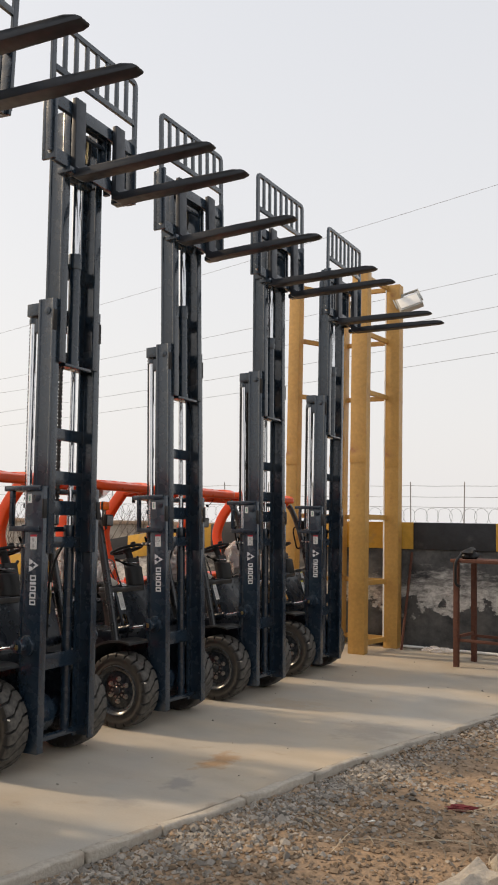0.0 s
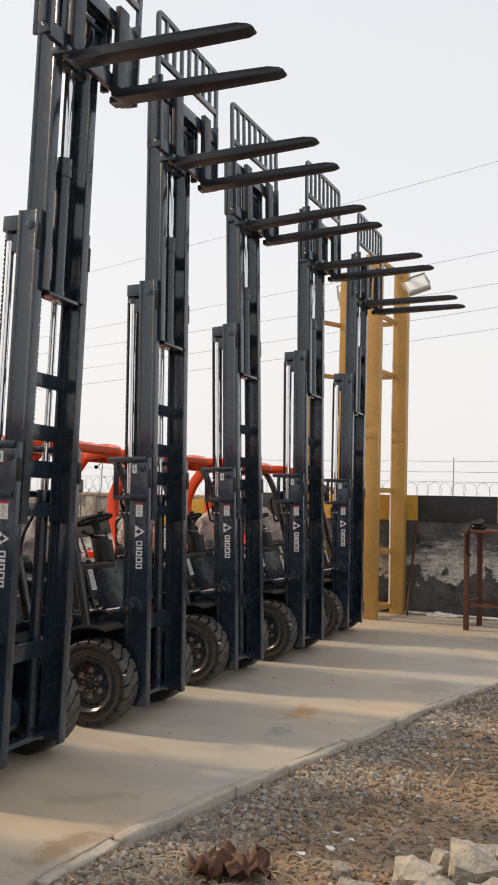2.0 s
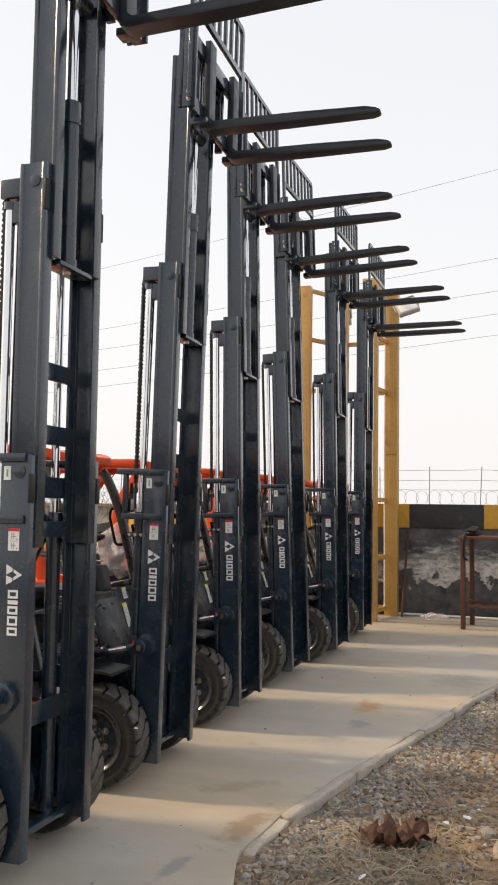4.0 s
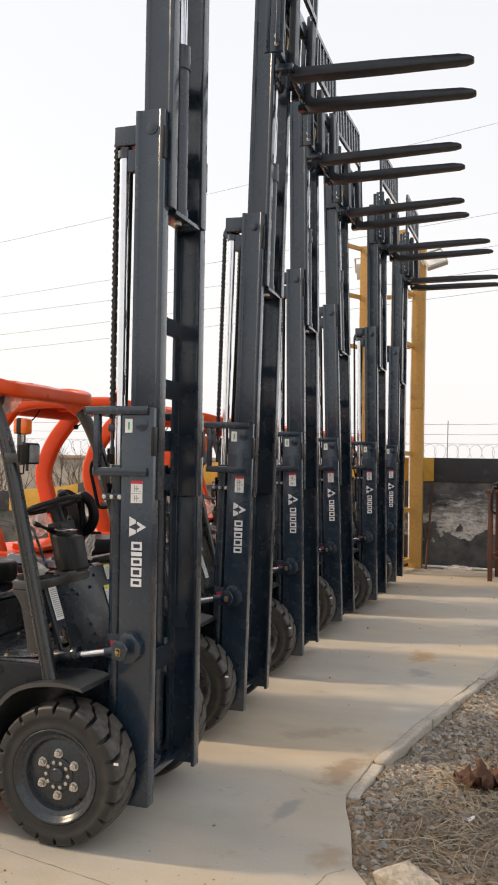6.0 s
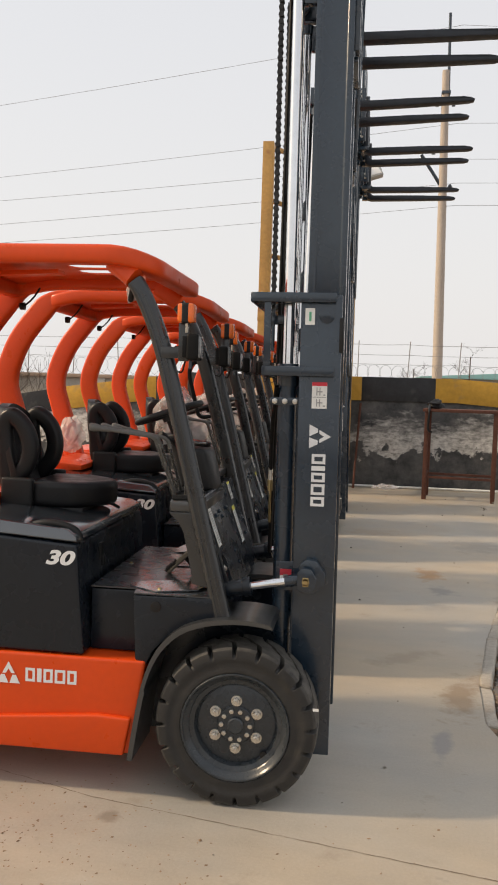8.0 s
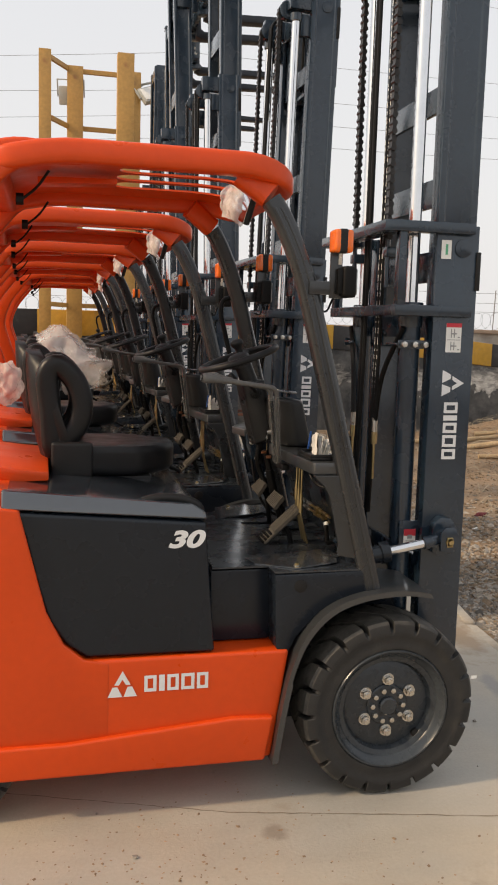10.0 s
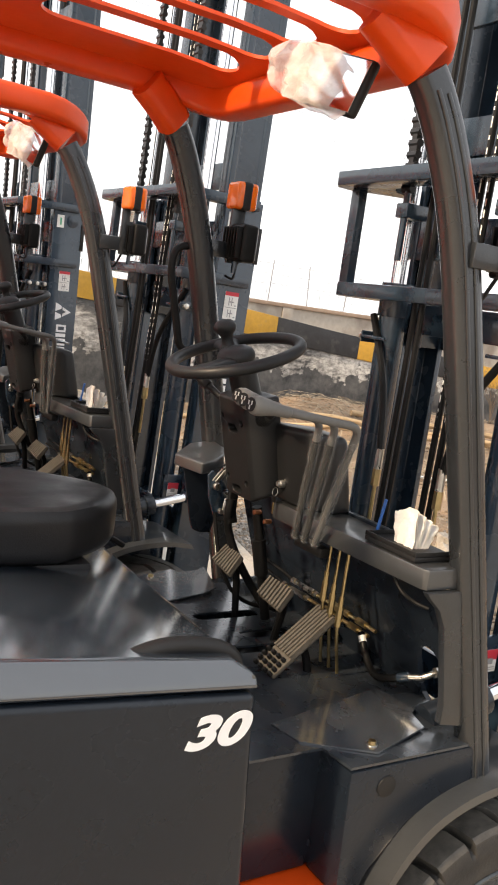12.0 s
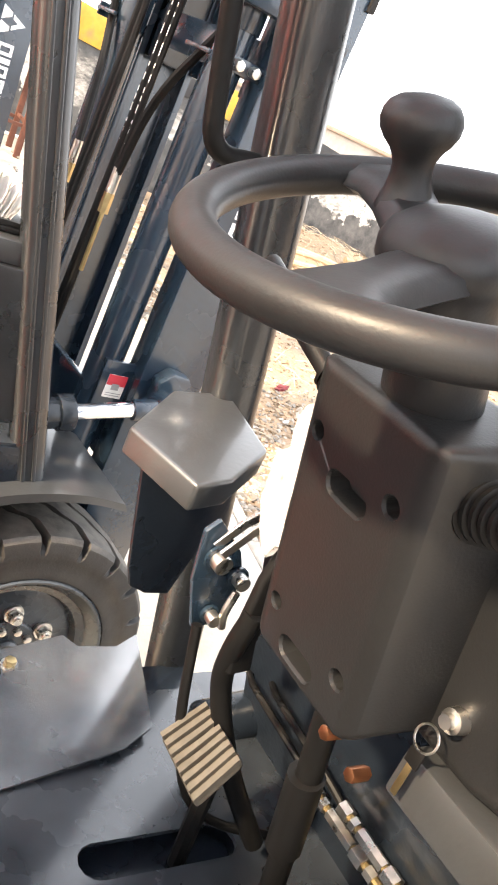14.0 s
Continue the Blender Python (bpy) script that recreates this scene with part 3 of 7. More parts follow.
def kerb():
    root = empty("kerb", (0, 0, 0))
    tagged(root, "grey concrete kerb stones along the slab edge", "kerb", kind="structure")
    rng = random.Random(5)
    for (xa, ya), (xb, yb) in zip(KERB, KERB[1:]):
        a, b = Vector((xa, ya, 0)), Vector((xb, yb, 0))
        n = max(1, round((b - a).length / 0.98))
        way = (b - a).normalized()
        for i in range(n):
            p, q = a + (b - a) * (i / n) + way * 0.006, a + (b - a) * ((i + 1) / n) - way * 0.006
            length = (q - p).length
            bm = box(0, length, 0, 0.078, -0.24, 0.002 + rng.uniform(-0.006, 0.008) - (0.012 if ya < 2.5 else 0.0), 0.018, 3)
            bmesh.ops.subdivide_edges(bm, edges=[e for e in bm.edges if e.calc_length() > 0.3], cuts=9)
            for v in bm.verts:
                v.co += Vector((0, 1, 1)) * (0.010 * noise.noise(v.co * 6 + Vector((i, xa, ya))) + 0.006 * noise.noise(v.co * 22 + Vector((ya, i, xa))))
            ang = math.atan2(way.y, way.x)
            m = Matrix.Translation(p) @ Matrix.Rotation(ang, 4, "Z") @ Matrix.Translation((0, rng.uniform(-0.006, 0.006), 0))
            part("kerb_stone", moved(bm, m), M_KERB, root)


kerb()

# the black-and-yellow wall: its top falls away to both sides like a ramp
WALL_Y = 13.62
WALL_TOP = [(-17, 0.85), (-12.4, 1.27), (-10.0, 1.70), (-7.6, 2.03), (-5.2, 2.04), (-2.7, 2.05), (0.9, 1.80), (3.8, 1.53), (9.5, 1.09), (16, 0.55)]


def wall_top(x):
    for (xa, za), (xb, zb) in zip(WALL_TOP, WALL_TOP[1:]):
        if x <= xb:
            return za + (zb - za) * (x - xa) / (xb - xa)
    return WALL_TOP[-1][1]


def yard_wall():
    low = [(x, z - 0.44) for x, z in WALL_TOP]
    body = part("wall_north", prism([(x, -0.4) for x in (-17, 16)][::-1] + [(x, z) for x, z in low], WALL_Y, WALL_Y + 0.26, 0.01), M_PEEL)
    tagged(body, "low wall of flaking black tar paint over pale plaster", "wall", kind="structure")
    marks = [-17, -15.6, -13.6, -11.9, -10.2, -8.3, -6.3, -4.41, -3.07, -0.9, 0.7, 2.4, 4.4, 6.6, 7.9, 10.0, 12.2, 16]
    for i, (a, b) in enumerate(zip(marks, marks[1:])):
        xs = sorted({a, b, *[x for x, _ in WALL_TOP if a < x < b]})
        ring = [(x, wall_top(x) - 0.44) for x in xs] + [(x, wall_top(x)) for x in reversed(xs)]
        part("band", prism(ring, WALL_Y - 0.03, WALL_Y + 0.29, 0.01), M_BAND_K if i % 2 else M_BAND_Y, body, "black painted band" if i % 2 else "ochre yellow painted band")


yard_wall()


def yard_fence_wall():
    """The grey yard wall behind, with coping, piers, posts and coiled barbed wire."""
    y = 17.2
    body = part("wall_back", box(-40, 40, y, y + 0.24, -0.3, 1.88, 0.01), M_FENCE)
    tagged(body, "unseen grey wall added to close the yard with a pale coping", "wall", kind="structure")
    part("coping", box(-40, 40, y - 0.06, y + 0.30, 1.88, 1.97, 0.012), M_COPING, body)
    for i in range(26):
        part("pier", box(-38.6 + 3.1 * i, -38.3 + 3.1 * i, y - 0.05, y + 0.0, -0.3, 1.88, 0.01), M_FENCE, body)
    fence = empty("barbed_wire_fence", (0, y + 0.12, 1.97))
    tagged(fence, "thin steel posts with barbed wire and a coil of razor wire on the yard wall", "fence", kind="structure")
    first = None
    rng = random.Random(3)
    for i in range(58):
        x = -31.4 + 1.12 * i
        if first is None:
            first = part("post", rod((0, 0, 0), (0, 0, 0.95), 0.012, 6), M_GALV, fence)
            first.matrix_basis = Matrix.Translation((x, 0, 0))
        else:
            again(first, fence, Matrix.Translation((x, 0, 0)) @ pose(0, 0, 0, rng.uniform(-3, 3), rng.uniform(-3, 3), 0))
    for k, z in enumerate((0.42, 0.63, 0.86)):
        pts = [(-32 + 0.56 * i, 0.01 * k, z + (0.02 if i % 2 else 0.0) * rng.random()) for i in range(115)]
        part("wire", sweep(pts, circle(0.0045, 4)), M_GALV, fence)
    pts = []
    for i in range(250 * 18):
        turn = i / 18
        a, r = turn * 2 * math.pi, 0.20 + 0.03 * noise.noise(Vector((turn * 0.35, 0, 7)))
        pts.append((-31.5 + 0.255 * turn + 0.05 * noise.noise(Vector((turn * 0.5, 3, 0))) + r * math.cos(a), 0.05 * math.cos(a * 0.5), 0.20 + r * math.sin(a)))
    part("razor_coil", sweep(pts, circle(0.0042, 3)), M_GALV, fence, "coiled razor wire")


yard_fence_wall()


# unseen walls, added beside and behind the camera to close off reflections
def closing_wall(name, x0, x1, y0, y1):
    tagged(part(name, box(x0, x1, y0, y1, -0.3, 2.0, 0.01), M_FENCE), "unseen grey wall added to close the yard", "wall", kind="structure")


closing_wall("wall_west", -40.3, -40.0, -22, 17.4)
closing_wall("wall_east", 40.0, 40.3, -22, 17.4)
closing_wall("wall_south", -40, 40, -22.3, -22)


# ---- far pole and power lines ----
def utility_pole():
    x, y = -1.80, 28.0
    root = empty("utility_pole", (x, y, 0))
    tagged(root, "tall pale concrete power pole with a steel top spike", "power pole")
    part("shaft", rod((0, 0, -0.3), (-0.20, 0, 12.7), 0.19, 20, 0.12), M_POLE, root)
    part("spike", rod((-0.08, 0, 11.6), (-0.14, 0, 14.6), 0.05, 10), M_MAST, root, "dark steel spike")
    part("clamp", box(-0.32, -0.02, -0.15, 0.15, 11.9, 12.0), M_MAST, root)
    for dz, dx in ((11.5, -0.45), (11.5, 0.1), (10.0, 0.12), (9.9, -0.5), (8.7, 0.1)):
        part("insulator", lathe([(0.0, 0), (0.07, 0.02), (0.05, 0.08), (0.08, 0.12), (0.04, 0.2), (0, 0.22)], 12), M_MAST, root).location = (dx, 0, dz)
    part("brace", rod((-0.9, 0, 9.9), (-0.1, 0, 8.7), 0.06, 8), M_MAST, root)


utility_pole()


def power_lines():
    root = empty("power_lines", (0, 28, 0))
    tagged(root, "thin sagging overhead power lines", "power line")
    for z0, zl, zr in ((14.2, 9.6, 12.9), (10.95, 7.7, 11.5), (9.75, 7.2, 10.4), (8.95, 6.3, 9.7), (8.2, 5.7, 9.0)):
        for x1, z1 in ((-34.0, zl), (30.0, zr)):
            pts = [(-1.5 + (x1 + 1.5) * t, 0, z0 + (z1 - z0) * t - 0.7 * t * (1 - t)) for t in [i / 16 for i in range(17)]]
            part("line", sweep(pts, circle(0.0065, 4)), M_WIRE, root)


power_lines()


# ---- ochre steel frame by the wall ----
def steel_tower():
    root = empty("steel_tower", (-5.35, 12.7, 0))
    tagged(root, "tall ochre painted open steel tower with rungs", "steel tower")
    high = 6.03

    def upright(x, y, w, d, turn=0):
        """A channel with its web to the front."""
        k = 0.02
        bm = slab_of([(-w / 2, -d / 2), (w / 2, -d / 2), (w / 2, d / 2), (w / 2 - k, d / 2), (w / 2 - k, -d / 2 + k), (-w / 2 + k, -d / 2 + k), (-w / 2 + k, d / 2), (-w / 2, d / 2)], 0, high, 0.003)
        o = part("upright", bm, M_OCHRE, root)
        o.matrix_basis = pose(x + 5.35, y - 12.7, 0, 0, 0, turn)
        sp = part("splice", box(-w / 2 - 0.004, w / 2 + 0.004, -d / 2 - 0.008, -d / 2 - 0.001, 2.95, 3.15, 0.002), M_OCHRE, o)
        return o

    upright(-4.93, 12.46, 0.26, 0.18)
    upright(-4.71, 13.44, 0.235, 0.20)
    upright(-5.68, 13.42, 0.26, 0.20)
    upright(-6.17, 12.65, 0.19, 0.18)

    def rung(a, b, z):
        a, b = Vector((a[0] + 5.35, a[1] - 12.7, z)), Vector((b[0] + 5.35, b[1] - 12.7, z))
        part("rung", sweep([a, b], rounded(0.075, 0.05, 0.004, 1), up=(0, 0, 1)), M_OCHRE, root)

    for z in (0.14, 1.07, 2.11, 4.11, 5.06, 5.98):
        rung((-4.91, 12.55), (-4.81, 13.34), z)
        rung((-6.13, 12.74), (-5.79, 13.36), z)
        rung((-5.55, 13.45), (-4.83, 13.45), z)
    part("cable", pipe([(0.53, 0.62, 6.0), (0.52, 0.61, 3.0), (0.53, 0.62, 0.1)], 0.012, 0.3, 6), M_LABEL, root, "white cable down the upright")
    return root


steel_tower()


def floodlight(at, turn):
    root = empty("floodlight", at)
    tagged(root, "square grey floodlight clamped to the ochre steel tower", "floodlight", group="floodlights on the tower")
    root.rotation_euler = Euler([radians(a) for a in turn])
    part("housing", box(-0.20, 0.20, -0.05, 0.05, -0.15, 0.15, 0.02), M_LAMPBOX, root)
    part("lens", box(-0.17, 0.17, -0.06, -0.052, -0.12, 0.12, 0.003), M_LABEL, root, "pale glass front")
    part("bracket", join(box(-0.23, -0.21, -0.02, 0.02, -0.02, 0.24, 0.003), box(0.21, 0.23, -0.02, 0.02, -0.02, 0.24, 0.003), box(-0.23, 0.23, -0.02, 0.02, 0.241, 0.26, 0.003)), M_LAMPBOX, root)
    part("arm", rod((0, 0.0, 0.25), (-0.20, 0.05, 0.20), 0.015, 8), M_LAMPBOX, root)


floodlight((-4.42, 13.34, 5.68), (-35, -20, 20))
floodlight((-5.74, 13.62, 5.62), (-15, 0, 170))


def slab_joints():
    """Narrow dark joints and cracks, as shallow strips of grit lying in the slab's surface."""
    rng = random.Random(14)
    for way, w in (([(-8.5, 2.05), (-6.2, 1.30), (-5.52, 1.065), (-4.10, 0.77), (-3.82, 0.715), (-2.9, 0.52)], 0.004), ([(-3.476, 1.367), (-3.546, 1.293), (-3.60, 1.00), (-3.64, 0.79), (-3.70, 0.20), (-3.78, -1.2)], 0.0045)):
        pts = []
        for a, b in zip(way, way[1:]):
            k = max(2, round(math.dist(a, b) / 0.03))
            pts += [(a[0] + (b[0] - a[0]) * i / k + rng.uniform(-0.003, 0.003), a[1] + (b[1] - a[1]) * i / k + rng.uniform(-0.003, 0.003)) for i in range(k)]
        bm = bmesh.new()
        last = None
        for i, (x, y) in enumerate(pts):
            q = pts[min(i + 1, len(pts) - 1)]
            p = pts[max(i - 1, 0)]
            d = Vector((q[0] - p[0], q[1] - p[1], 0)).normalized()
            half = w * rng.uniform(0.2, 0.75)
            pair = [bm.verts.new((x - d.y * half, y + d.x * half, 0.0015)), bm.verts.new((x + d.y * half, y - d.x * half, 0.0015))]
            if last:
                bm.faces.new((last[0], last[1], pair[1], pair[0]))
            last = pair
        part("slab_joint", bm, M_JOINT, pavement, "dark grit-filled joint in the concrete")


slab_joints()


def steel_table():
    root = empty("steel_table", (-2.72, 12.35, 0))
    tagged(root, "tall rusty red-brown steel table standing on the slab", "table")
    root.rotation_euler = (0, 0, radians(-8))
    part("top", box(-0.625, 0.625, -0.36, 0.42, 1.47, 1.52, 0.006), M_RUST, root)
    leg = part("leg", box(-0.035, 0.035, -0.035, 0.035, 0, 1.47, 0.004), M_RUST, root)
    leg.location = (-0.555, -0.30, 0)
    for x, y in ((0.555, -0.30), (-0.555, 0.36), (0.555, 0.36)):
        again(leg, root, Matrix.Translation((x, y, 0)))
    for y in (-0.30, 0.36):
        part("stretcher", box(-0.52, 0.52, y - 0.02, y + 0.02, 0.36, 0.40, 0.003), M_RUST, root)
    for x in (-0.555, 0.555):
        part("stretcher", box(x - 0.02, x + 0.02, -0.265, 0.325, 0.40, 0.44, 0.003), M_RUST, root)


steel_table()


# ---- the forklift, built once at the origin: x ahead, y to its left, wheels on z = 0 ----
RT = 0.350


def mirror_y(bm):
    moved(bm, Matrix.Diagonal((1, -1, 1, 1)))
    bmesh.ops.reverse_faces(bm, faces=bm.faces)
    return bm


def tyre_mesh(r, width, rim, lugs=20):
    """One rubber ring: broad tread blocks parted by narrow S-shaped grooves that run from shoulder to shoulder, and a moulded side wall. Axis along y."""
    h = width / 2
    deep = r - 0.030
    # across the tyre from one bead over the tread to the other: position, outer radius, groove radius, and how far the groove has travelled round
    half = [(0.0, r, deep, 0.50), (0.10, r, deep, 0.55), (0.34, r, deep, 0.86), (0.44, r - 0.001, deep, 0.92), (0.86, r - 0.006, deep - 0.004, 1.0), (0.955, r - 0.016, deep - 0.012, 1.0),
            (0.995, r - 0.040, r - 0.052, 1.0), (1.0, r - 0.060, r - 0.061, 1.0), (0.985, r - 0.064, r - 0.064, 1.0), (0.985, rim + 0.030, rim + 0.030, 1.0), (1.0, rim + 0.022, rim + 0.022, 1.0), (0.99, rim + 0.010, rim + 0.010, 1.0), (0.93, rim + 0.003, rim + 0.003, 1.0), (0.78, rim, rim, 1.0)]
    rows = [(-p, o, g, 1 - a) for p, o, g, a in half[:0:-1]] + half
    cols = [(0.0, 0), (0.05, 1), (0.16, 1), (0.21, 0), (0.47, 0), (0.74, 0)]
    bm = bmesh.new()
    rings = []
    for p, o, g, travel in rows:
        ring = []
        for i in range(lugs):
            for c, groove in cols:
                a = 2 * math.pi * (i + c + travel) / lugs
                rr = g if groove else o
                ring.append(bm.verts.new((rr * math.cos(a), p * h, rr * math.sin(a))))
        rings.append(ring)
    k = len(rings[0])
    for p, q in list(zip(rings, rings[1:])) + [(rings[-1], rings[0])]:
        for i in range(k):
            bm.faces.new((p[i], p[(i + 1) % k], q[(i + 1) % k], q[i]))
    return bm


def wheel(root, name, x, y, r, width, rim, side):
    """A wheel with its outer face to -y, or to +y for side = 1."""
    turn = Matrix.Translation((x, y, r)) @ (Matrix.Rotation(math.pi, 4, "Z") if side > 0 else Matrix.Identity(4))
    to_y = Matrix.Rotation(radians(90), 4, "X")   # z of the lathe becomes -y
    h = width / 2
    prof = [(0.0, h - 0.049), (rim * 0.72, h - 0.049), (rim * 0.76, h - 0.054), (rim * 0.80, h - 0.034), (rim * 0.86, h - 0.029), (rim * 0.885, h - 0.027), (rim * 0.91, h - 0.018), (rim * 0.96, h - 0.012),
            (rim * 1.00, h + 0.002), (rim * 1.025, h + 0.003), (rim * 1.045, h - 0.003), (rim * 1.05, h - 0.03), (rim * 0.98, -h + 0.03), (0.0, -h + 0.05)]
    w = part(name, moved(lathe(prof, 48), to_y), M_RIM, root)
    w.matrix_basis = turn
    part("tyre", tyre_mesh(r, width, rim * 1.01), M_TYRES[r], w, "dusty black rubber tyre with chunky tread blocks", 32)
    if r > 0.3:
        part("tyre_tag", moved(box(0.327, 0.352, 0.10, 0.112, h * 0.99, h * 0.99 + 0.0015, 0), to_y), M_LABEL, w, "small white paper tag")
    part("hub", moved(lathe([(0.0, h - 0.019), (0.03, h - 0.019), (0.036, h - 0.024), (0.036, h - 0.036), (0.078, h - 0.038), (0.082, h - 0.042), (0.082, h - 0.052)], 28), to_y), M_RIM, w)
    nut = None
    for i in range(6):
        a = radians(60 * i + 30)
        m = Matrix.Translation((0.103 * math.cos(a), -(h - 0.049), 0.103 * math.sin(a))) @ to_y
        if nut is None:
            nut = part("nut", join(rod((0, 0, 0), (0, 0, 0.008), 0.024, 14), rod((0, 0, 0.008), (0, 0, 0.026), 0.018, 6, bevel=0.002), rod((0, 0, 0.026), (0, 0, 0.036), 0.010, 10)), M_STEEL, w, "zinc wheel nut")
            nut.matrix_basis = m
        else:
            again(nut, w, m)
    bolt = None
    for i in range(10):
        a = radians(36 * i)
        m = Matrix.Translation((0.062 * math.cos(a), -(h - 0.038), 0.062 * math.sin(a))) @ to_y
        if bolt is None:
            bolt = part("bolt", rod((0, 0, 0), (0, 0, 0.012), 0.0105, 8, bevel=0.002), M_STEEL, w)
            bolt.matrix_basis = m
        else:
            again(bolt, w, m)
    part("valve", moved(rod((rim * 0.55, -rim * 0.55, h - 0.054), (rim * 0.55, -rim * 0.55, h - 0.036), 0.016, 12), to_y), M_PLASTIC, w)
    return w


def channel_bm(x0, x1, y_out, depth, web, flange, z0, z1, s, dip=0.0):
    """A rolled channel as one section drawn upwards; s = -1: the right one, open towards the middle. dip: how far its web lies behind the edge beads."""
    yo, yw, yi = s * y_out, s * (y_out - web), s * (y_out - depth)
    face = [(x0, yo), (x0 + 0.024, yo), (x0 + 0.031, yo - s * dip), (x1 - 0.031, yo - s * dip), (x1 - 0.024, yo), (x1, yo)] if dip else [(x0, yo), (x1, yo)]
    return slab_of([*face, (x1, yi), (x1 - flange, yi), (x1 - flange, yw), (x0 + flange, yw), (x0 + flange, yi), (x0, yi)], z0, z1, 0.004)


def logo(parent, m, size, mat=M_DECAL):
    """Plain shapes where the maker's mark and name stand: a triangle in three pieces and a row of bars. Drawn in x (along) and z (up)."""
    bm = bmesh.new()
    s = size
    for tri in (((0, .5), (.28, 0.0), (.12, 0.0), (0, .2), (-.12, 0.0), (-.28, 0.0)), ((-.5, -.42), (-.33, -.06), (-.17, -.06), (0.0, -.42)), ((.5, -.42), (.33, -.06), (.17, -.06), (0.04, -.42))):
        bm.faces.new([bm.verts.new((x * s, 0, z * s)) for x, z in tri])
    mark = part("maker_mark", bm, mat, parent, "pale triangular mark")
    mark.matrix_basis = m
    x = 0.74 * s
    for w in (0.42, 0.20, 0.40, 0.46, 0.40):
        w, k, hi = w * s, 0.115 * s, 0.29 * s
        bm = bmesh.new()
        out = [bm.verts.new((p, 0, q)) for p, q in ((x, -hi), (x + w, -hi), (x + w, hi), (x, hi))]
        if w < 3 * k:
            bm.faces.new(out)
        else:
            ins = [bm.verts.new((p, 0, q)) for p, q in ((x + k, -hi + k), (x + w - k, -hi + k), (x + w - k, hi - k), (x + k, hi - k))]
            for i in range(4):
                bm.faces.new((out[i], out[(i + 1) % 4], ins[(i + 1) % 4], ins[i]))
        part("maker_bar", bm, mat, parent, "pale bar shape").matrix_basis = m
        x += w + 0.085 * s


def lathe_x(at, prof, seg=20):
    """A turned piece whose axis runs back along -x from a point."""
    return moved(lathe(prof, seg), Matrix.Translation(at) @ Matrix.Rotation(radians(-90), 4, "Y"))


def sleeve_bm(p, q, seed):
    """A loose plastic sleeve, pinched and crinkled along its length, closed at the foot."""
    m, ln = axis_to(p, q)
    bm = lathe([(0.0090, 0.0)] + [(0.0112, ln * (i + 0.5) / 30) for i in range(30)] + [(0.0120, ln * 0.995), (0.006, ln * 1.02)], 14)
    for v in bm.verts:
        a = math.atan2(v.co.y, v.co.x)
        k = 1.12 + 0.42 * noise.noise(Vector((math.cos(a) * 1.3, math.sin(a) * 1.3, v.co.z * 70 + seed * 9))) + 0.05 * math.sin(v.co.z * 330)
        v.co.x, v.co.y = v.co.x * k, v.co.y * k
    return moved(bm, m)


def flat(bm_pts, y=0.0):
    bm = bmesh.new()
    bm.faces.new([bm.verts.new((x, y, z)) for x, z in bm_pts])
    return bm


def sticker(name, parent, m, w, h, bands, lines=()):
    """A thin label in x and z, facing -y: bands of (z0, z1, material), and lines of print as bars."""
    base = part(name, box(-w / 2, w / 2, -0.001, 0.0, -h / 2, h / 2, 0), M_LABEL, parent, "printed label")
    base.matrix_basis = m
    for z0, z1, mat in bands:
        part("panel", box(-w / 2 * 0.99, w / 2 * 0.99, -0.0022, -0.0012, -h / 2 + z0 * h, -h / 2 + z1 * h, 0), mat, base)
    if lines:
        bm = bmesh.new()
        for x0, x1, z0, z1 in lines:
            bm.faces.new([bm.verts.new((-w / 2 + p * w, -0.0026, -h / 2 + q * h)) for p, q in ((x0, z0), (x1, z0), (x1, z1), (x0, z1))])
        part("print", bm, M_INK, base)
    return base


def carve(ob, cutter):
    """Cut real openings into a part."""
    me = bpy.data.meshes.new("cutter")
    bmesh.ops.recalc_face_normals(cutter, faces=cutter.faces)
    cutter.to_mesh(me)
    tool = new("cutter", me)
    mod = ob.modifiers.new("cut", "BOOLEAN")
    mod.operation, mod.solver, mod.object = "DIFFERENCE", "EXACT", tool
    done = bpy.data.meshes.new_from_object(ob.evaluated_get(bpy.context.evaluated_depsgraph_get()))
    ob.modifiers.clear()
    ob.data = done
    bpy.data.objects.remove(tool)


def folded_sheet(edge, thick=0.004):
    """A thin sheet of metal inside an outline in space."""
    bm = bmesh.new()
    top = [bm.verts.new(p) for p in edge]
    low = [bm.verts.new(Vector(p) - Vector((0, 0, thick))) for p in edge]
    bm.faces.new(top)
    bm.faces.new(low[::-1])
    for i in range(len(top)):
        j = (i + 1) % len(top)
        bm.faces.new((top[i], low[i], low[j], top[j]))
    bmesh.ops.recalc_face_normals(bm, faces=bm.faces)
    bmesh.ops.triangulate(bm, faces=[f for f in bm.faces if len(f.verts) > 4])
    return bm


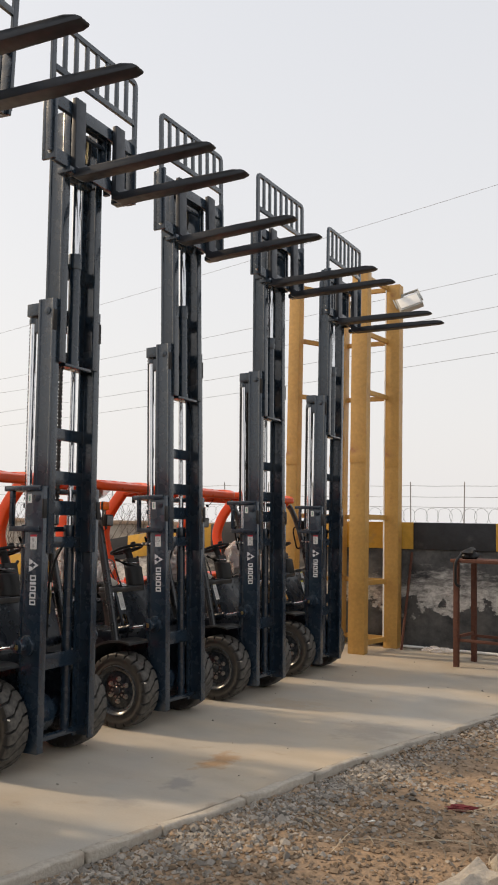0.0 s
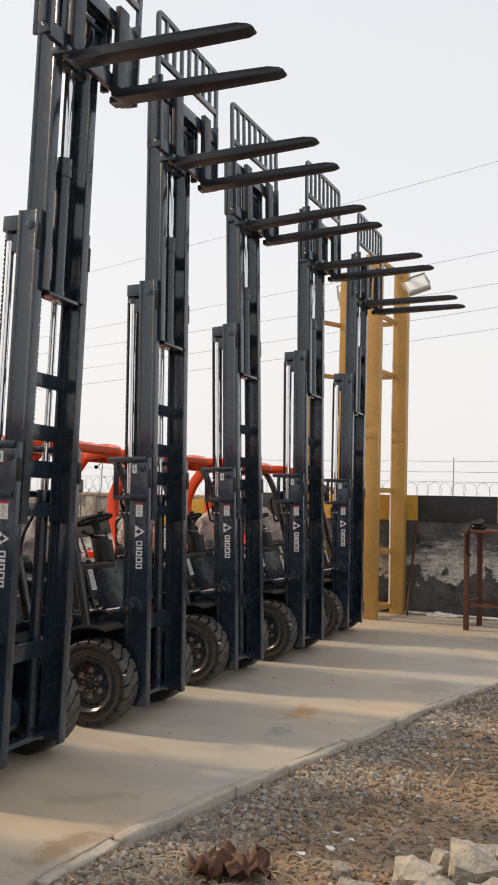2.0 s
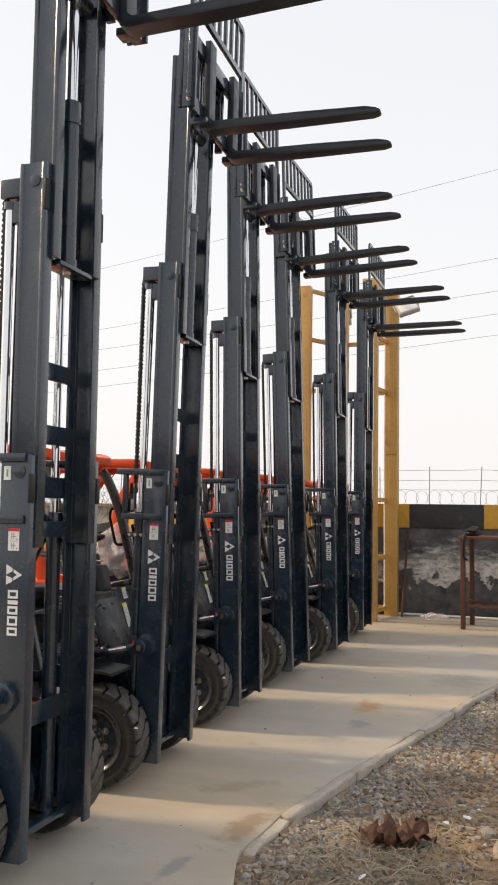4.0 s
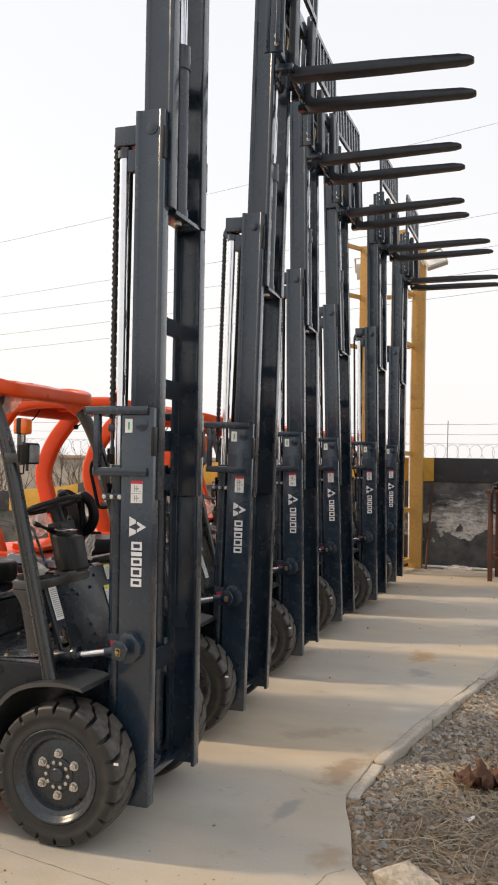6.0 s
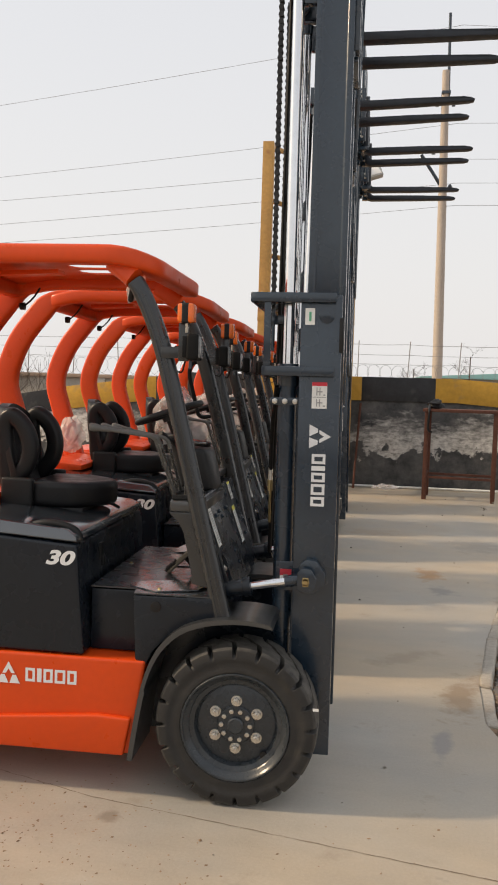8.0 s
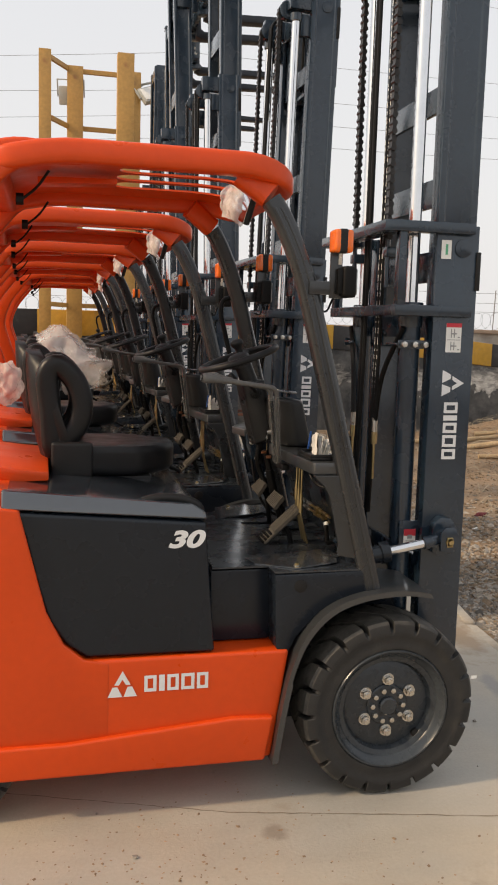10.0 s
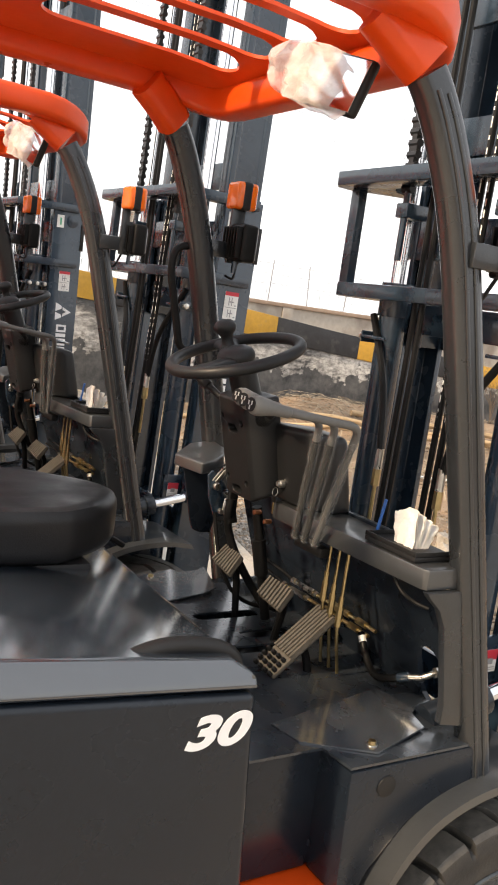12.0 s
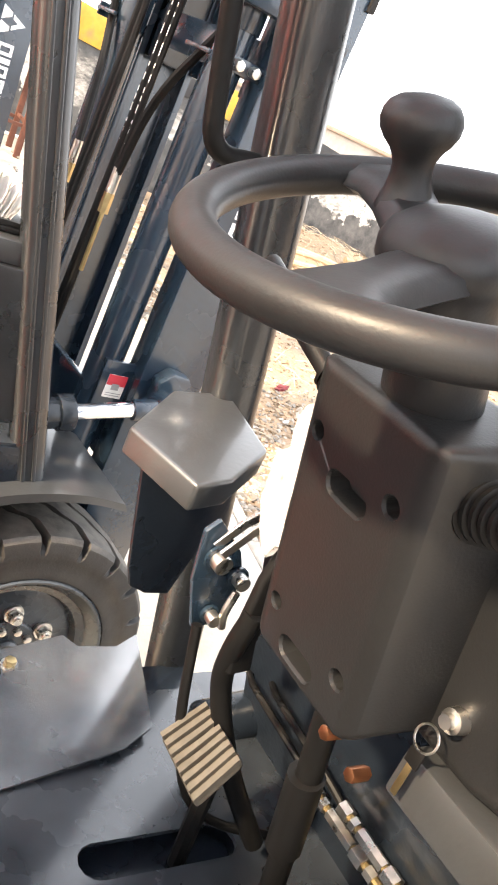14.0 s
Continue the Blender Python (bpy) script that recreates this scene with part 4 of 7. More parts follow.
def forklift():
    root = empty("forklift")
    tagged(root, "new orange and charcoal forklift with its tall mast raised", "forklift", group="forklifts in a row")

    # --- wheels ---
    for s in (-1, 1):
        wheel(root, "front_wheel", 0.012, s * 0.492, RT, 0.235, 0.225, s)
        wheel(root, "rear_wheel", -1.62, s * 0.46, 0.27, 0.18, 0.15, s)
    part("axle", join(rod((0.012, -0.40, RT), (0.012, 0.40, RT), 0.09, 20), rod((0.012, -0.13, RT), (0.012, 0.13, RT), 0.16, 20)), M_MAST, root)

    # --- orange chassis and counterweight ---
    lower = [(-0.448, 0.18), (-0.39, 0.595), (-1.12, 0.595), (-1.36, 0.60), (-1.36, 0.18)]
    part("chassis", prism(lower, -0.57, 0.57, 0.014, 3), M_ORANGE, root, "orange painted chassis")
    for s in (-1, 1):
        ridge = prism([(-0.476, 0.178), (-0.445, 0.345), (-0.60, 0.352), (-1.20, 0.30), (-1.44, 0.30), (-1.44, 0.178)], -0.592, -0.55, 0.012, 3)
        part("side_skirt", ridge if s < 0 else mirror_y(ridge), M_ORANGE, root)
        cheek = prism([(-1.05, 0.585), (-1.14, 0.60), (-1.21, 0.66), (-1.27, 0.78), (-1.32, 0.98), (-1.36, 1.14), (-1.80, 1.20), (-1.80, 0.25), (-1.2, 0.25), (-1.05, 0.30)], -0.5715, -0.50, 0.010, 3)
        part("side_cheek", cheek if s < 0 else mirror_y(cheek), M_ORANGE, root)
    cw = prism([(-1.37, 0.20), (-1.37, 1.20), (-1.55, 1.22), (-2.05, 1.17), (-2.26, 1.02), (-2.30, 0.60), (-2.20, 0.32), (-1.95, 0.32), (-1.85, 0.60), (-1.45, 0.60), (-1.40, 0.30)], -0.52, 0.52, 0.04, 3)
    part("counterweight", cw, M_ORANGE, root, "orange cast counterweight")

    # --- dark hood with its lid ---
    hood = prism([(-0.670, 0.60), (-0.712, 1.085), (-1.40, 1.135), (-1.345, 1.05), (-1.30, 0.86), (-1.26, 0.74), (-1.20, 0.655), (-1.13, 0.605)], -0.560, 0.560, 0.016, 3)
    part("hood", hood, M_BODY, root, "charcoal hood panels")
    lid = prism([(-0.706, 1.092), (-0.716, 1.122), (-0.76, 1.147), (-1.20, 1.186), (-1.42, 1.205), (-1.42, 1.142)], -0.562, 0.562, 0.0, 0)
    for v in lid.verts:
        if v.co.z > 1.143:
            v.co.y *= 0.95
    part("hood_lid", bevelled(lid, 0.012, 3), M_GLOSS, root, "charcoal hood lid")
    part("deck", prism([(-1.26, 1.20), (-1.26, 1.235), (-1.50, 1.26), (-1.50, 1.19)], -0.34, 0.34, 0.01), M_ORANGE, root)
    part("hood_grip", pipe([(-0.718, -0.490, 1.085), (-0.728, -0.492, 1.132), (-0.785, -0.494, 1.158), (-0.88, -0.494, 1.166), (-0.955, -0.490, 1.140)], 0.017, 0.05, 14), M_PLASTIC, root)
    part("hood_latch", join(box(-0.690, -0.678, -0.30, -0.26, 0.97, 1.05, 0.004), box(-0.682, -0.668, -0.29, -0.27, 0.94, 0.985, 0.003)), M_PLASTIC, root)
    part("recess", join(box(-0.672, -0.44, -0.455, 0.455, 0.60, 0.875, 0.01), box(-0.445, -0.09, -0.30, 0.30, 0.45, 0.86, 0.01)), M_BODY, root)

    # "30" on both sides of the hood
    for s in (-1, 1):
        txt = bpy.data.curves.new("30", "FONT")
        txt.body, txt.size, txt.shear, txt.extrude, txt.align_x, txt.align_y = "30", 0.088, 0.28, 0.0006, "CENTER", "CENTER"
        txt.offset = 0.0035
        tmp = new("tmp", txt)
        me = bpy.data.meshes.new_from_object(tmp.evaluated_get(bpy.context.evaluated_depsgraph_get()))
        bpy.data.objects.remove(tmp)
        n30 = new("model_number", me)
        me.materials.clear()
        me.materials.append(M_DECAL)
        n30.parent = root
        n30["label"] = "white model number 30"
        n30.matrix_basis = Matrix.Translation((-0.790, s * 0.5612, 1.021)) @ Matrix.Rotation(0 if s < 0 else math.pi, 4, "Z") @ Matrix.Rotation(radians(90), 4, "X") @ Matrix.Diagonal((1.38, 0.95, 1, 1))
        logo(root, Matrix.Translation((-1.005 if s < 0 else -0.72, s * 0.5725, 0.50)) @ Matrix.Rotation(0 if s < 0 else math.pi, 4, "Z"), 0.105)

    # --- fenders and fender boxes ---
    for s in (-1, 1):
        hub_z = 0.36
        arc = [(-0.452, 0.17), (-0.425, 0.36), (-0.395, 0.52), (-0.345, 0.655), (-0.255, 0.755), (-0.14, 0.800), (-0.02, 0.815), (0.07, 0.814), (0.150, 0.800)]
        arc = [(p.x, p.z) for p in smooth_path([(x, 0, z) for x, z in arc], 0.08, 5)]
        ring = [(x, z) for x, z in arc] + [(x + (0.022 if z < 0.5 else 0.012), z - (0.0 if z < 0.5 else 0.02)) for x, z in reversed(arc)]
        f = prism(ring, -0.612, -0.29, 0.0)
        part("fender", f if s < 0 else mirror_y(f), M_SATIN, root)
        bx = prism([(-0.44, 0.60), (-0.452, 0.880), (-0.10, 0.885), (-0.085, 0.80), (-0.16, 0.775), (-0.27, 0.735), (-0.36, 0.64), (-0.40, 0.56)], -0.560, -0.30, 0.010)
        part("fender_box", bx if s < 0 else mirror_y(bx), M_BODY, root)
        part("plug", rod((-0.352, s * 0.558, 0.835), (-0.352, s * 0.564, 0.835), 0.024, 20, bevel=0.002), M_PLASTIC, root)

    # added dark plates: hide bright ground behind the wheels, where deep shade belongs
    for s in (-1, 1):
        part("wheel_well", prism([(-0.43, 0.20), (-0.37, 0.58), (-0.28, 0.72), (-0.10, 0.79), (0.10, 0.78), (0.16, 0.60), (0.16, 0.20)], s * 0.29 - 0.006, s * 0.29 + 0.006, 0.0), M_BODY, root)

    # --- floor plate with pedal slots ---
    slots = [capsule(-0.375, 0.245, -0.21, 0.245, 0.024), capsule(-0.300, 0.102, -0.17, 0.102, 0.024), capsule(-0.385, 0.014, -0.22, 0.014, 0.022)]
    part("floor_plate", plate_with_holes([(-0.668, -0.47), (-0.46, -0.47), (-0.45, -0.555), (-0.12, -0.555), (-0.06, -0.44), (-0.06, 0.44), (-0.12, 0.50), (-0.668, 0.50)], slots, 0.884, 0.890), M_DECK, root, "glossy charcoal floor plate")
    covers = ([(-0.500, 0.345, 0.8935), (-0.460, 0.565, 0.8985), (-0.300, 0.605, 0.9040), (-0.285, 0.580, 0.9045), (-0.225, 0.575, 0.9070), (-0.180, 0.600, 0.9090), (-0.235, 0.415, 0.9080), (-0.290, 0.385, 0.9050)],
              [(-0.520, -0.355, 0.8935), (-0.165, -0.285, 0.9010), (-0.150, -0.405, 0.9020), (-0.170, -0.420, 0.9015), (-0.185, -0.478, 0.9005), (-0.360, -0.530, 0.8955), (-0.500, -0.440, 0.8940)])
    for edge in covers:
        part("floor_cover", folded_sheet(edge), M_FLOOR, root, "bent glossy charcoal floor cover")
    for x, y, z in ((-0.352, -0.498, 0.896), (-0.396, 0.550, 0.901), (-0.62, 0.02, 0.890)):
        part("washer", rod((x, y, z - 0.001), (x, y, z + 0.002), 0.012, 20), M_STEEL, root)
        part("floor_bolt", rod((x, y, z + 0.001), (x, y, z + 0.009), 0.0085, 6, bevel=0.001), M_BRASS, root)

    # --- front cowl: leaning panel, shelf, side gussets ---
    panel = prism([(-0.205, 1.300), (-0.190, 1.300), (-0.035, 0.86), (-0.050, 0.86)], -0.445, 0.445, 0.002)
    fp_ob = part("front_panel", panel, M_BODY, root, "charcoal leaning front panel with bolts")
    carve(fp_ob, moved(slab_of(capsule(0.925, -0.375, 1.000, -0.375, 0.042), -0.25, 0.05, 0), Matrix(((0, 0, 1, 0), (0, 1, 0, 0), (1, 0, 0, 0), (0, 0, 0, 1)))))
    part("shelf", slab_of([(-0.338, 0.022), (-0.328, -0.25), (-0.312, -0.515), (-0.304, -0.528), (-0.205, -0.528), (-0.160, -0.46), (-0.160, 0.022)], 1.246, 1.291, 0.005), M_SATIN, root)
    part("skirt", prism([(-0.372, 1.290), (-0.345, 1.245), (-0.305, 1.095), (-0.292, 1.066), (-0.265, 1.055), (-0.228, 1.055), (-0.195, 1.20), (-0.215, 1.290)], 0.512, 0.520, 0.003), M_BODY, root)
    tray = folded_sheet([(-0.402, 0.482, 1.312), (-0.366, 0.370, 1.308), (-0.322, 0.374, 1.318), (-0.250, 0.425, 1.336), (-0.235, 0.560, 1.344), (-0.308, 0.572, 1.329)], 0.034)
    part("left_shelf", bevelled(tray, 0.005, 3), M_SATIN, root, "folded charcoal sheet shelf at the pillar's foot")
    g = prism([(-0.310, 1.245), (-0.300, 1.232), (-0.268, 1.205), (-0.246, 1.165), (-0.228, 1.09), (-0.205, 0.985), (-0.205, 0.940), (-0.130, 0.925), (-0.110, 0.93), (-0.180, 1.245)], -0.540, -0.520, 0.004)
    part("gusset", g, M_PILLAR, root, "charcoal corner plate beside the pillar")
    lean = Matrix.Translation((-0.186, 0, 1.290)) @ Matrix.Rotation(radians(-19.4), 4, "Y")
    bolts = None
    for dy, dz in ((-.28, -.03), (-.25, -.035), (-.10, -.03), (-.26, -.10), (-.23, -.10), (-.17, -.09), (-.13, -.12), (.02, -.03), (.10, -.04), (.02, -.10), (-.08, -.30), (-.07, -.36), (.30, -.05), (.33, -.28)):
        m = lean @ Matrix.Translation((0.002, dy, dz)) @ Matrix.Rotation(radians(90), 4, "Y")
        if bolts is None:
            bolts = part("panel_bolt", rod((0, 0, -0.002), (0, 0, 0.008), 0.010, 6, bevel=0.0015), M_MAST, root)
            bolts.matrix_basis = m
        else:
            again(bolts, root, m)
    to_front = Matrix.Rotation(radians(90), 4, "Z")   # sticker's -y becomes +x
    text = [(0.08, 0.92, 0.08 + 0.055 * i, 0.10 + 0.055 * i) for i in range(14)]
    for dy, dz, w, h in ((-0.375, -0.125, 0.075, 0.20), (0.20, -0.21, 0.075, 0.19), (0.26, -0.04, 0.07, 0.09)):
        sticker("label", root, lean @ Matrix.Translation((0.0035, dy, dz)) @ to_front, w, h, [(0.88, 1.0, M_LABEL_Y)], text)

    # --- steering column, instrument pod, key ---
    tilt = Matrix.Translation((-0.355, 0.108, 1.40)) @ Matrix.Rotation(radians(-14.5), 4, "Y")
    col = slab_of([(-0.066, -0.066), (-0.058, -0.074), (0.000, -0.088), (0.030, -0.084), (0.030, 0.084), (0.000, 0.088), (-0.058, 0.074), (-0.066, 0.066)], -0.128, 0.160, 0.010, 3)
    for v in col.verts:
        if v.co.z < -0.07 and abs(v.co.y) > 0.03:
            v.co.z += 0.03 * min(1.0, (abs(v.co.y) - 0.03) / 0.05)
    cover = part("column_cover", moved(col, tilt), M_COVER, root, "matt dark column cover with oval holes")
    cutters = []
    for dy, dz, w, h in ((0.004, 0.078, 0.024, 0.0105), (0.053, 0.104, 0.0075, 0.0075), (-0.043, 0.098, 0.0085, 0.0085), (0.008, -0.088, 0.024, 0.0105), (0.050, -0.060, 0.0075, 0.0075), (-0.044, -0.062, 0.0085, 0.0085)):
        c = lathe([(0.0, -0.020), (0.86 * h, -0.020), (h, -0.003), (1.14 * h, 0.0), (1.3 * h, 0.006), (0.0, 0.006)], 24)
        for v in c.verts:
            if abs(v.co.y) > 1e-5:
                v.co.y += math.copysign(w - h, v.co.y)
        cutters.append(moved(c, tilt @ Matrix.Translation((-0.0660, dy, dz)) @ Matrix.Rotation(radians(-90), 4, "Y")))
    carve(cover, join(*cutters))
    part("column_neck", join(rod((-0.405, 0.105, 1.53), (-0.452, 0.104, 1.640), 0.037, 28), rod((-0.395, 0.106, 1.515), (-0.407, 0.105, 1.542), 0.043, 28, bevel=0.004)), M_COVER, root)
    pod = slab_of([(-0.345, 0.060), (-0.343, -0.030), (-0.318, -0.098), (-0.270, -0.125), (-0.215, -0.118), (-0.195, -0.060), (-0.195, 0.060)], 1.292, 1.494, 0.020, 4)
    for v in pod.verts:   # leans back towards the driver as it rises, and its roof falls a little ahead
        v.co.x -= 0.22 * (v.co.z - 1.38)
        if v.co.z > 1.44:
            v.co.z -= 0.10 * max(0.0, v.co.x + 0.32)
    part("instrument_pod", pod, M_COVER, root, "rounded dark instrument pod", 50)
    part("pod_lid", moved(slab_of([(-0.352, 0.030), (-0.350, -0.030), (-0.328, -0.082), (-0.285, -0.104), (-0.240, -0.098), (-0.228, -0.050), (-0.228, 0.030)], -0.003, 0.005, 0.003), Matrix.Translation((-0.016, 0, 1.492)) @ Matrix.Rotation(radians(5.5), 4, "Y")), M_GLOSS, root, "glossy dark instrument window")
    part("key_switch", lathe_x((-0.334, -0.002, 1.342), [(0.0, 0.020), (0.006, 0.020), (0.0065, 0.014), (0.010, 0.013), (0.011, 0.0), (0.0, 0.0)]), M_STEEL, root)
    key = part("key", sweep([(-0.352 + 0.002 * math.cos(a), 0.004 + 0.011 * math.sin(a), 1.319 + 0.011 * math.cos(a)) for a in [2 * math.pi * i / 18 for i in range(18)]], circle(0.0011, 5), up=(1, 0, 0), closed=True), M_STEEL, root, "key hanging on its ring")
    part("key_grip", box(-0.3535, -0.3505, -0.003, 0.011, 1.292, 1.309, 0.001), M_HOSE, key)
    part("key_blade", box(-0.3530, -0.3512, 0.001, 0.007, 1.262, 1.292, 0.0005), M_BRASS, key, "brass key blade")
    for y0, y1, y2, dz in ((0.030, -0.022, -0.066, 0.022), (0.178, 0.215, 0.262, 0.030)):
        stalk = part("stalk", rod((-0.415, y1, 1.516), (-0.440, y2, 1.516 + dz), 0.009, 14), M_PLASTIC, root, "black column stalk")
        tip = Vector((-0.440, y2, 1.516 + dz))
        part("grip", rod(tip, tip + (tip - Vector((-0.415, y1, 1.516))).normalized() * 0.042, 0.014, 16, bevel=0.004), M_PLASTIC, stalk)
        mb, ln = axis_to((-0.402, y0, 1.506), (-0.415, y1, 1.516))
        ribs = []
        for i in range(7):
            z = ln * i / 7
            r = 0.026 - 0.0018 * i
            ribs += [(r, z), (r, z + ln * 0.07), (r - 0.004, z + ln * 0.09), (r - 0.004, z + ln * 0.13)]
        part("bellows", moved(lathe([(0.0, 0.0)] + ribs + [(0.0, ln)], 22), mb), M_HOSE, stalk, "ribbed rubber bellows")
    part("column_shaft", join(rod((-0.33, 0.11, 1.25), (-0.25, 0.11, 0.93), 0.0135, 12), rod((-0.31, 0.11, 1.16), (-0.285, 0.11, 1.06), 0.019, 12)), M_HOSE, root)

    # --- steering wheel ---
    wm = Matrix.Translation((-0.464, 0.103, 1.648)) @ Matrix.Rotation(radians(-19.2), 4, "Y")
    rim = sweep([(0.1645 * math.cos(a), 0.1645 * math.sin(a), 0) for a in [2 * math.pi * i / 96 for i in range(96)]], circle(0.0150, 18), up=(0, 0, 1), closed=True)
    sw = part("steering_wheel", moved(rim, wm), M_WHEEL, root, "black steering wheel with a spinner knob")
    part("hub", moved(lathe([(0, 0.022), (0.016, 0.0215), (0.032, 0.018), (0.043, 0.011), (0.0485, 0.001), (0.0490, -0.009), (0.046, -0.018), (0.042, -0.026), (0.042, -0.040), (0, -0.040)], 48), wm), M_WHEEL, sw)
    for a in (70, 204):
        c, d = math.cos(radians(a)), math.sin(radians(a))
        steps = [(0.026, 0.066, -0.010), (0.060, 0.058, -0.007), (0.095, 0.052, -0.004), (0.128, 0.058, 0.0), (0.150, 0.078, 0.001), (0.164, 0.116, 0.0)]
        bm = bmesh.new()
        rings = []
        for r, w, z in steps:
            rings.append([bm.verts.new((r * c - q * w * d, r * d + q * w * c, z + k)) for q, k in ((-0.5, -0.004), (-0.44, 0.005), (-0.25, 0.011), (0.25, 0.011), (0.44, 0.005), (0.5, -0.004), (0.3, -0.012), (-0.3, -0.012))])
        for p, q in zip(rings, rings[1:]):
            for k in range(8):
                bm.faces.new((p[k], p[(k + 1) % 8], q[(k + 1) % 8], q[k]))
        bm.faces.new(rings[0][::-1])
        bm.faces.new(rings[-1])
        part("spoke", moved(bm, wm), M_WHEEL, sw, "", 60)
    kp = Matrix.Translation((0.031, 0.092, 0.0)) @ Matrix.Diagonal((1.15, 1.15, 1.14, 1))
    part("spinner_knob", moved(lathe([(0, 0.0645), (0.008, 0.0642), (0.016, 0.0625), (0.0215, 0.059), (0.0245, 0.054), (0.0255, 0.049), (0.0245, 0.043), (0.021, 0.037), (0.0165, 0.032), (0.0140, 0.027), (0.0128, 0.022), (0.0135, 0.014), (0.0155, 0.006), (0.019, 0.0), (0.020, -0.004), (0, -0.006)], 32), wm @ kp), M_WHEEL, sw, "", 60)

    # --- hydraulic levers ---
    for k in range(3):
        knob = (-0.637 - 0.029 * k, -0.249 - 0.076 * k, 1.585 + 0.002 * k)
        bend = ((-0.400, -0.425, -0.421)[k], (-0.205, -0.297, -0.372)[k], (1.540, 1.550, 1.555)[k])
        foot = (-0.339 - 0.005 * k, -0.094 - 0.047 * k, 1.232 + 0.005 * k)
        lev = part("lever", pipe([Vector(knob).lerp(Vector(bend), 0.2), bend, Vector(bend).lerp(Vector(foot), 0.16)], 0.0088, 0.03, 12), M_GREY, root, "bent grey control lever wrapped in clear plastic")
        part("rod", rod(Vector(bend).lerp(Vector(foot), 0.14), foot, 0.0075, 12), M_HOSE if k < 2 else M_LEVER, lev, "black lever rod")
        part("sleeve", sleeve_bm(Vector(bend).lerp(Vector(foot), 0.10), Vector(bend).lerp(Vector(foot), 1.0), k), M_SLEEVE, lev, "crinkled clear plastic sleeve")
        way = (Vector(bend) - Vector(knob)).normalized()
        km, _ = axis_to(Vector(knob) - way * 0.02, bend)
        part("knob", moved(lathe([(0, 0.0), (0.0115, 0.0006), (0.0155, 0.004), (0.0180, 0.009), (0.0192, 0.016), (0.0188, 0.024), (0.0168, 0.035), (0.0142, 0.048), (0.0125, 0.066), (0.0118, 0.095), (0.0100, 0.098), (0, 0.098)], 28), km), M_GREY, lev, "grey knob with a dark symbol cap")
        cap = part("cap", moved(lathe([(0.0138, -0.001), (0.0138, 0.001), (0, 0.001)], 20), km), M_HOSE, lev)
        for p, q in ((-0.0047, 0.0034), (0.0047, 0.0034), (0.0, -0.0052)):
            part("symbol_bar", moved(box(p - 0.0016, p + 0.0016, q - 0.0042, q + 0.0042, -0.0022, -0.0012, 0), km), M_INK, cap)
    part("lever_base", box(-0.336, -0.308, -0.20, -0.085, 1.208, 1.232, 0.005), M_HOSE, root)

    # --- pedals ---
    def pedal(name, tl, tr, bl, br, ribs, arm_to):
        tl, tr, bl, br = (Vector(p) for p in (tl, tr, bl, br))
        n = (tr - tl).cross(bl - tl).normalized()
        if n.z < 0:
            n = -n
        bm = bmesh.new()
        up = [bm.verts.new(p) for p in (tl, tr, br, bl)]
        dn = [bm.verts.new(p - n * 0.014) for p in (tl, tr, br, bl)]
        bm.faces.new(up), bm.faces.new(dn[::-1])
        for i in range(4):
            bm.faces.new((up[i], dn[i], dn[(i + 1) % 4], up[(i + 1) % 4]))
        bmesh.ops.recalc_face_normals(bm, faces=bm.faces)
        bevelled(bm, 0.007, 2)
        bars = []
        for i in range(ribs):
            a, b = (i + 0.10) / ribs, (i + 0.86) / ribs
            c = [tl.lerp(tr, a), tl.lerp(tr, b), bl.lerp(br, b), bl.lerp(br, a)]
            far = 0.30 if ribs == 7 else 0.03
            q = [c[0].lerp(c[3], 0.03), c[1].lerp(c[2], 0.03), c[2].lerp(c[1], far), c[3].lerp(c[0], far)]
            rb = bmesh.new()
            mids = [q[0].lerp(q[1], 0.5), q[3].lerp(q[2], 0.5)]
            lo, hi = [rb.verts.new(p - n * 0.001) for p in q], [rb.verts.new(p.lerp(mids[0] if j in (0, 1) else mids[1], 0.3) + n * 0.006) for j, p in enumerate(q)]
            rb.faces.new(hi)
            for j in range(4):
                rb.faces.new((lo[j], lo[(j + 1) % 4], hi[(j + 1) % 4], hi[j]))
            bars.append(rb)
        pd = part(name, bm, M_PEDAL, root, "dusty ribbed rubber pedal")
        for rb in bars:
            part("rib", rb, M_PEDAL, pd)
        mid = (tl + tr + bl + br) / 4 - n * 0.012
        part("arm", pipe([mid, mid + Vector((0.03, 0, -0.03)), arm_to], 0.011, 0.03, 8), M_HOSE, pd)
        return pd

    pedal("clutch_pedal", (-0.304, 0.276, 1.092), (-0.296, 0.196, 1.083), (-0.350, 0.274, 1.050), (-0.334, 0.194, 1.027), 8, (-0.26, 0.245, 0.86))
    pedal("brake_pedal", (-0.295, 0.050, 1.078), (-0.280, -0.044, 1.068), (-0.338, 0.040, 1.035), (-0.322, -0.049, 1.016), 8, (-0.24, 0.075, 0.86))
    accel = pedal("accelerator_pedal", (-0.240, -0.108, 1.056), (-0.242, -0.186, 1.050), (-0.402, -0.090, 0.905), (-0.398, -0.165, 0.898), 7, (-0.27, -0.14, 0.88))

    stud = None
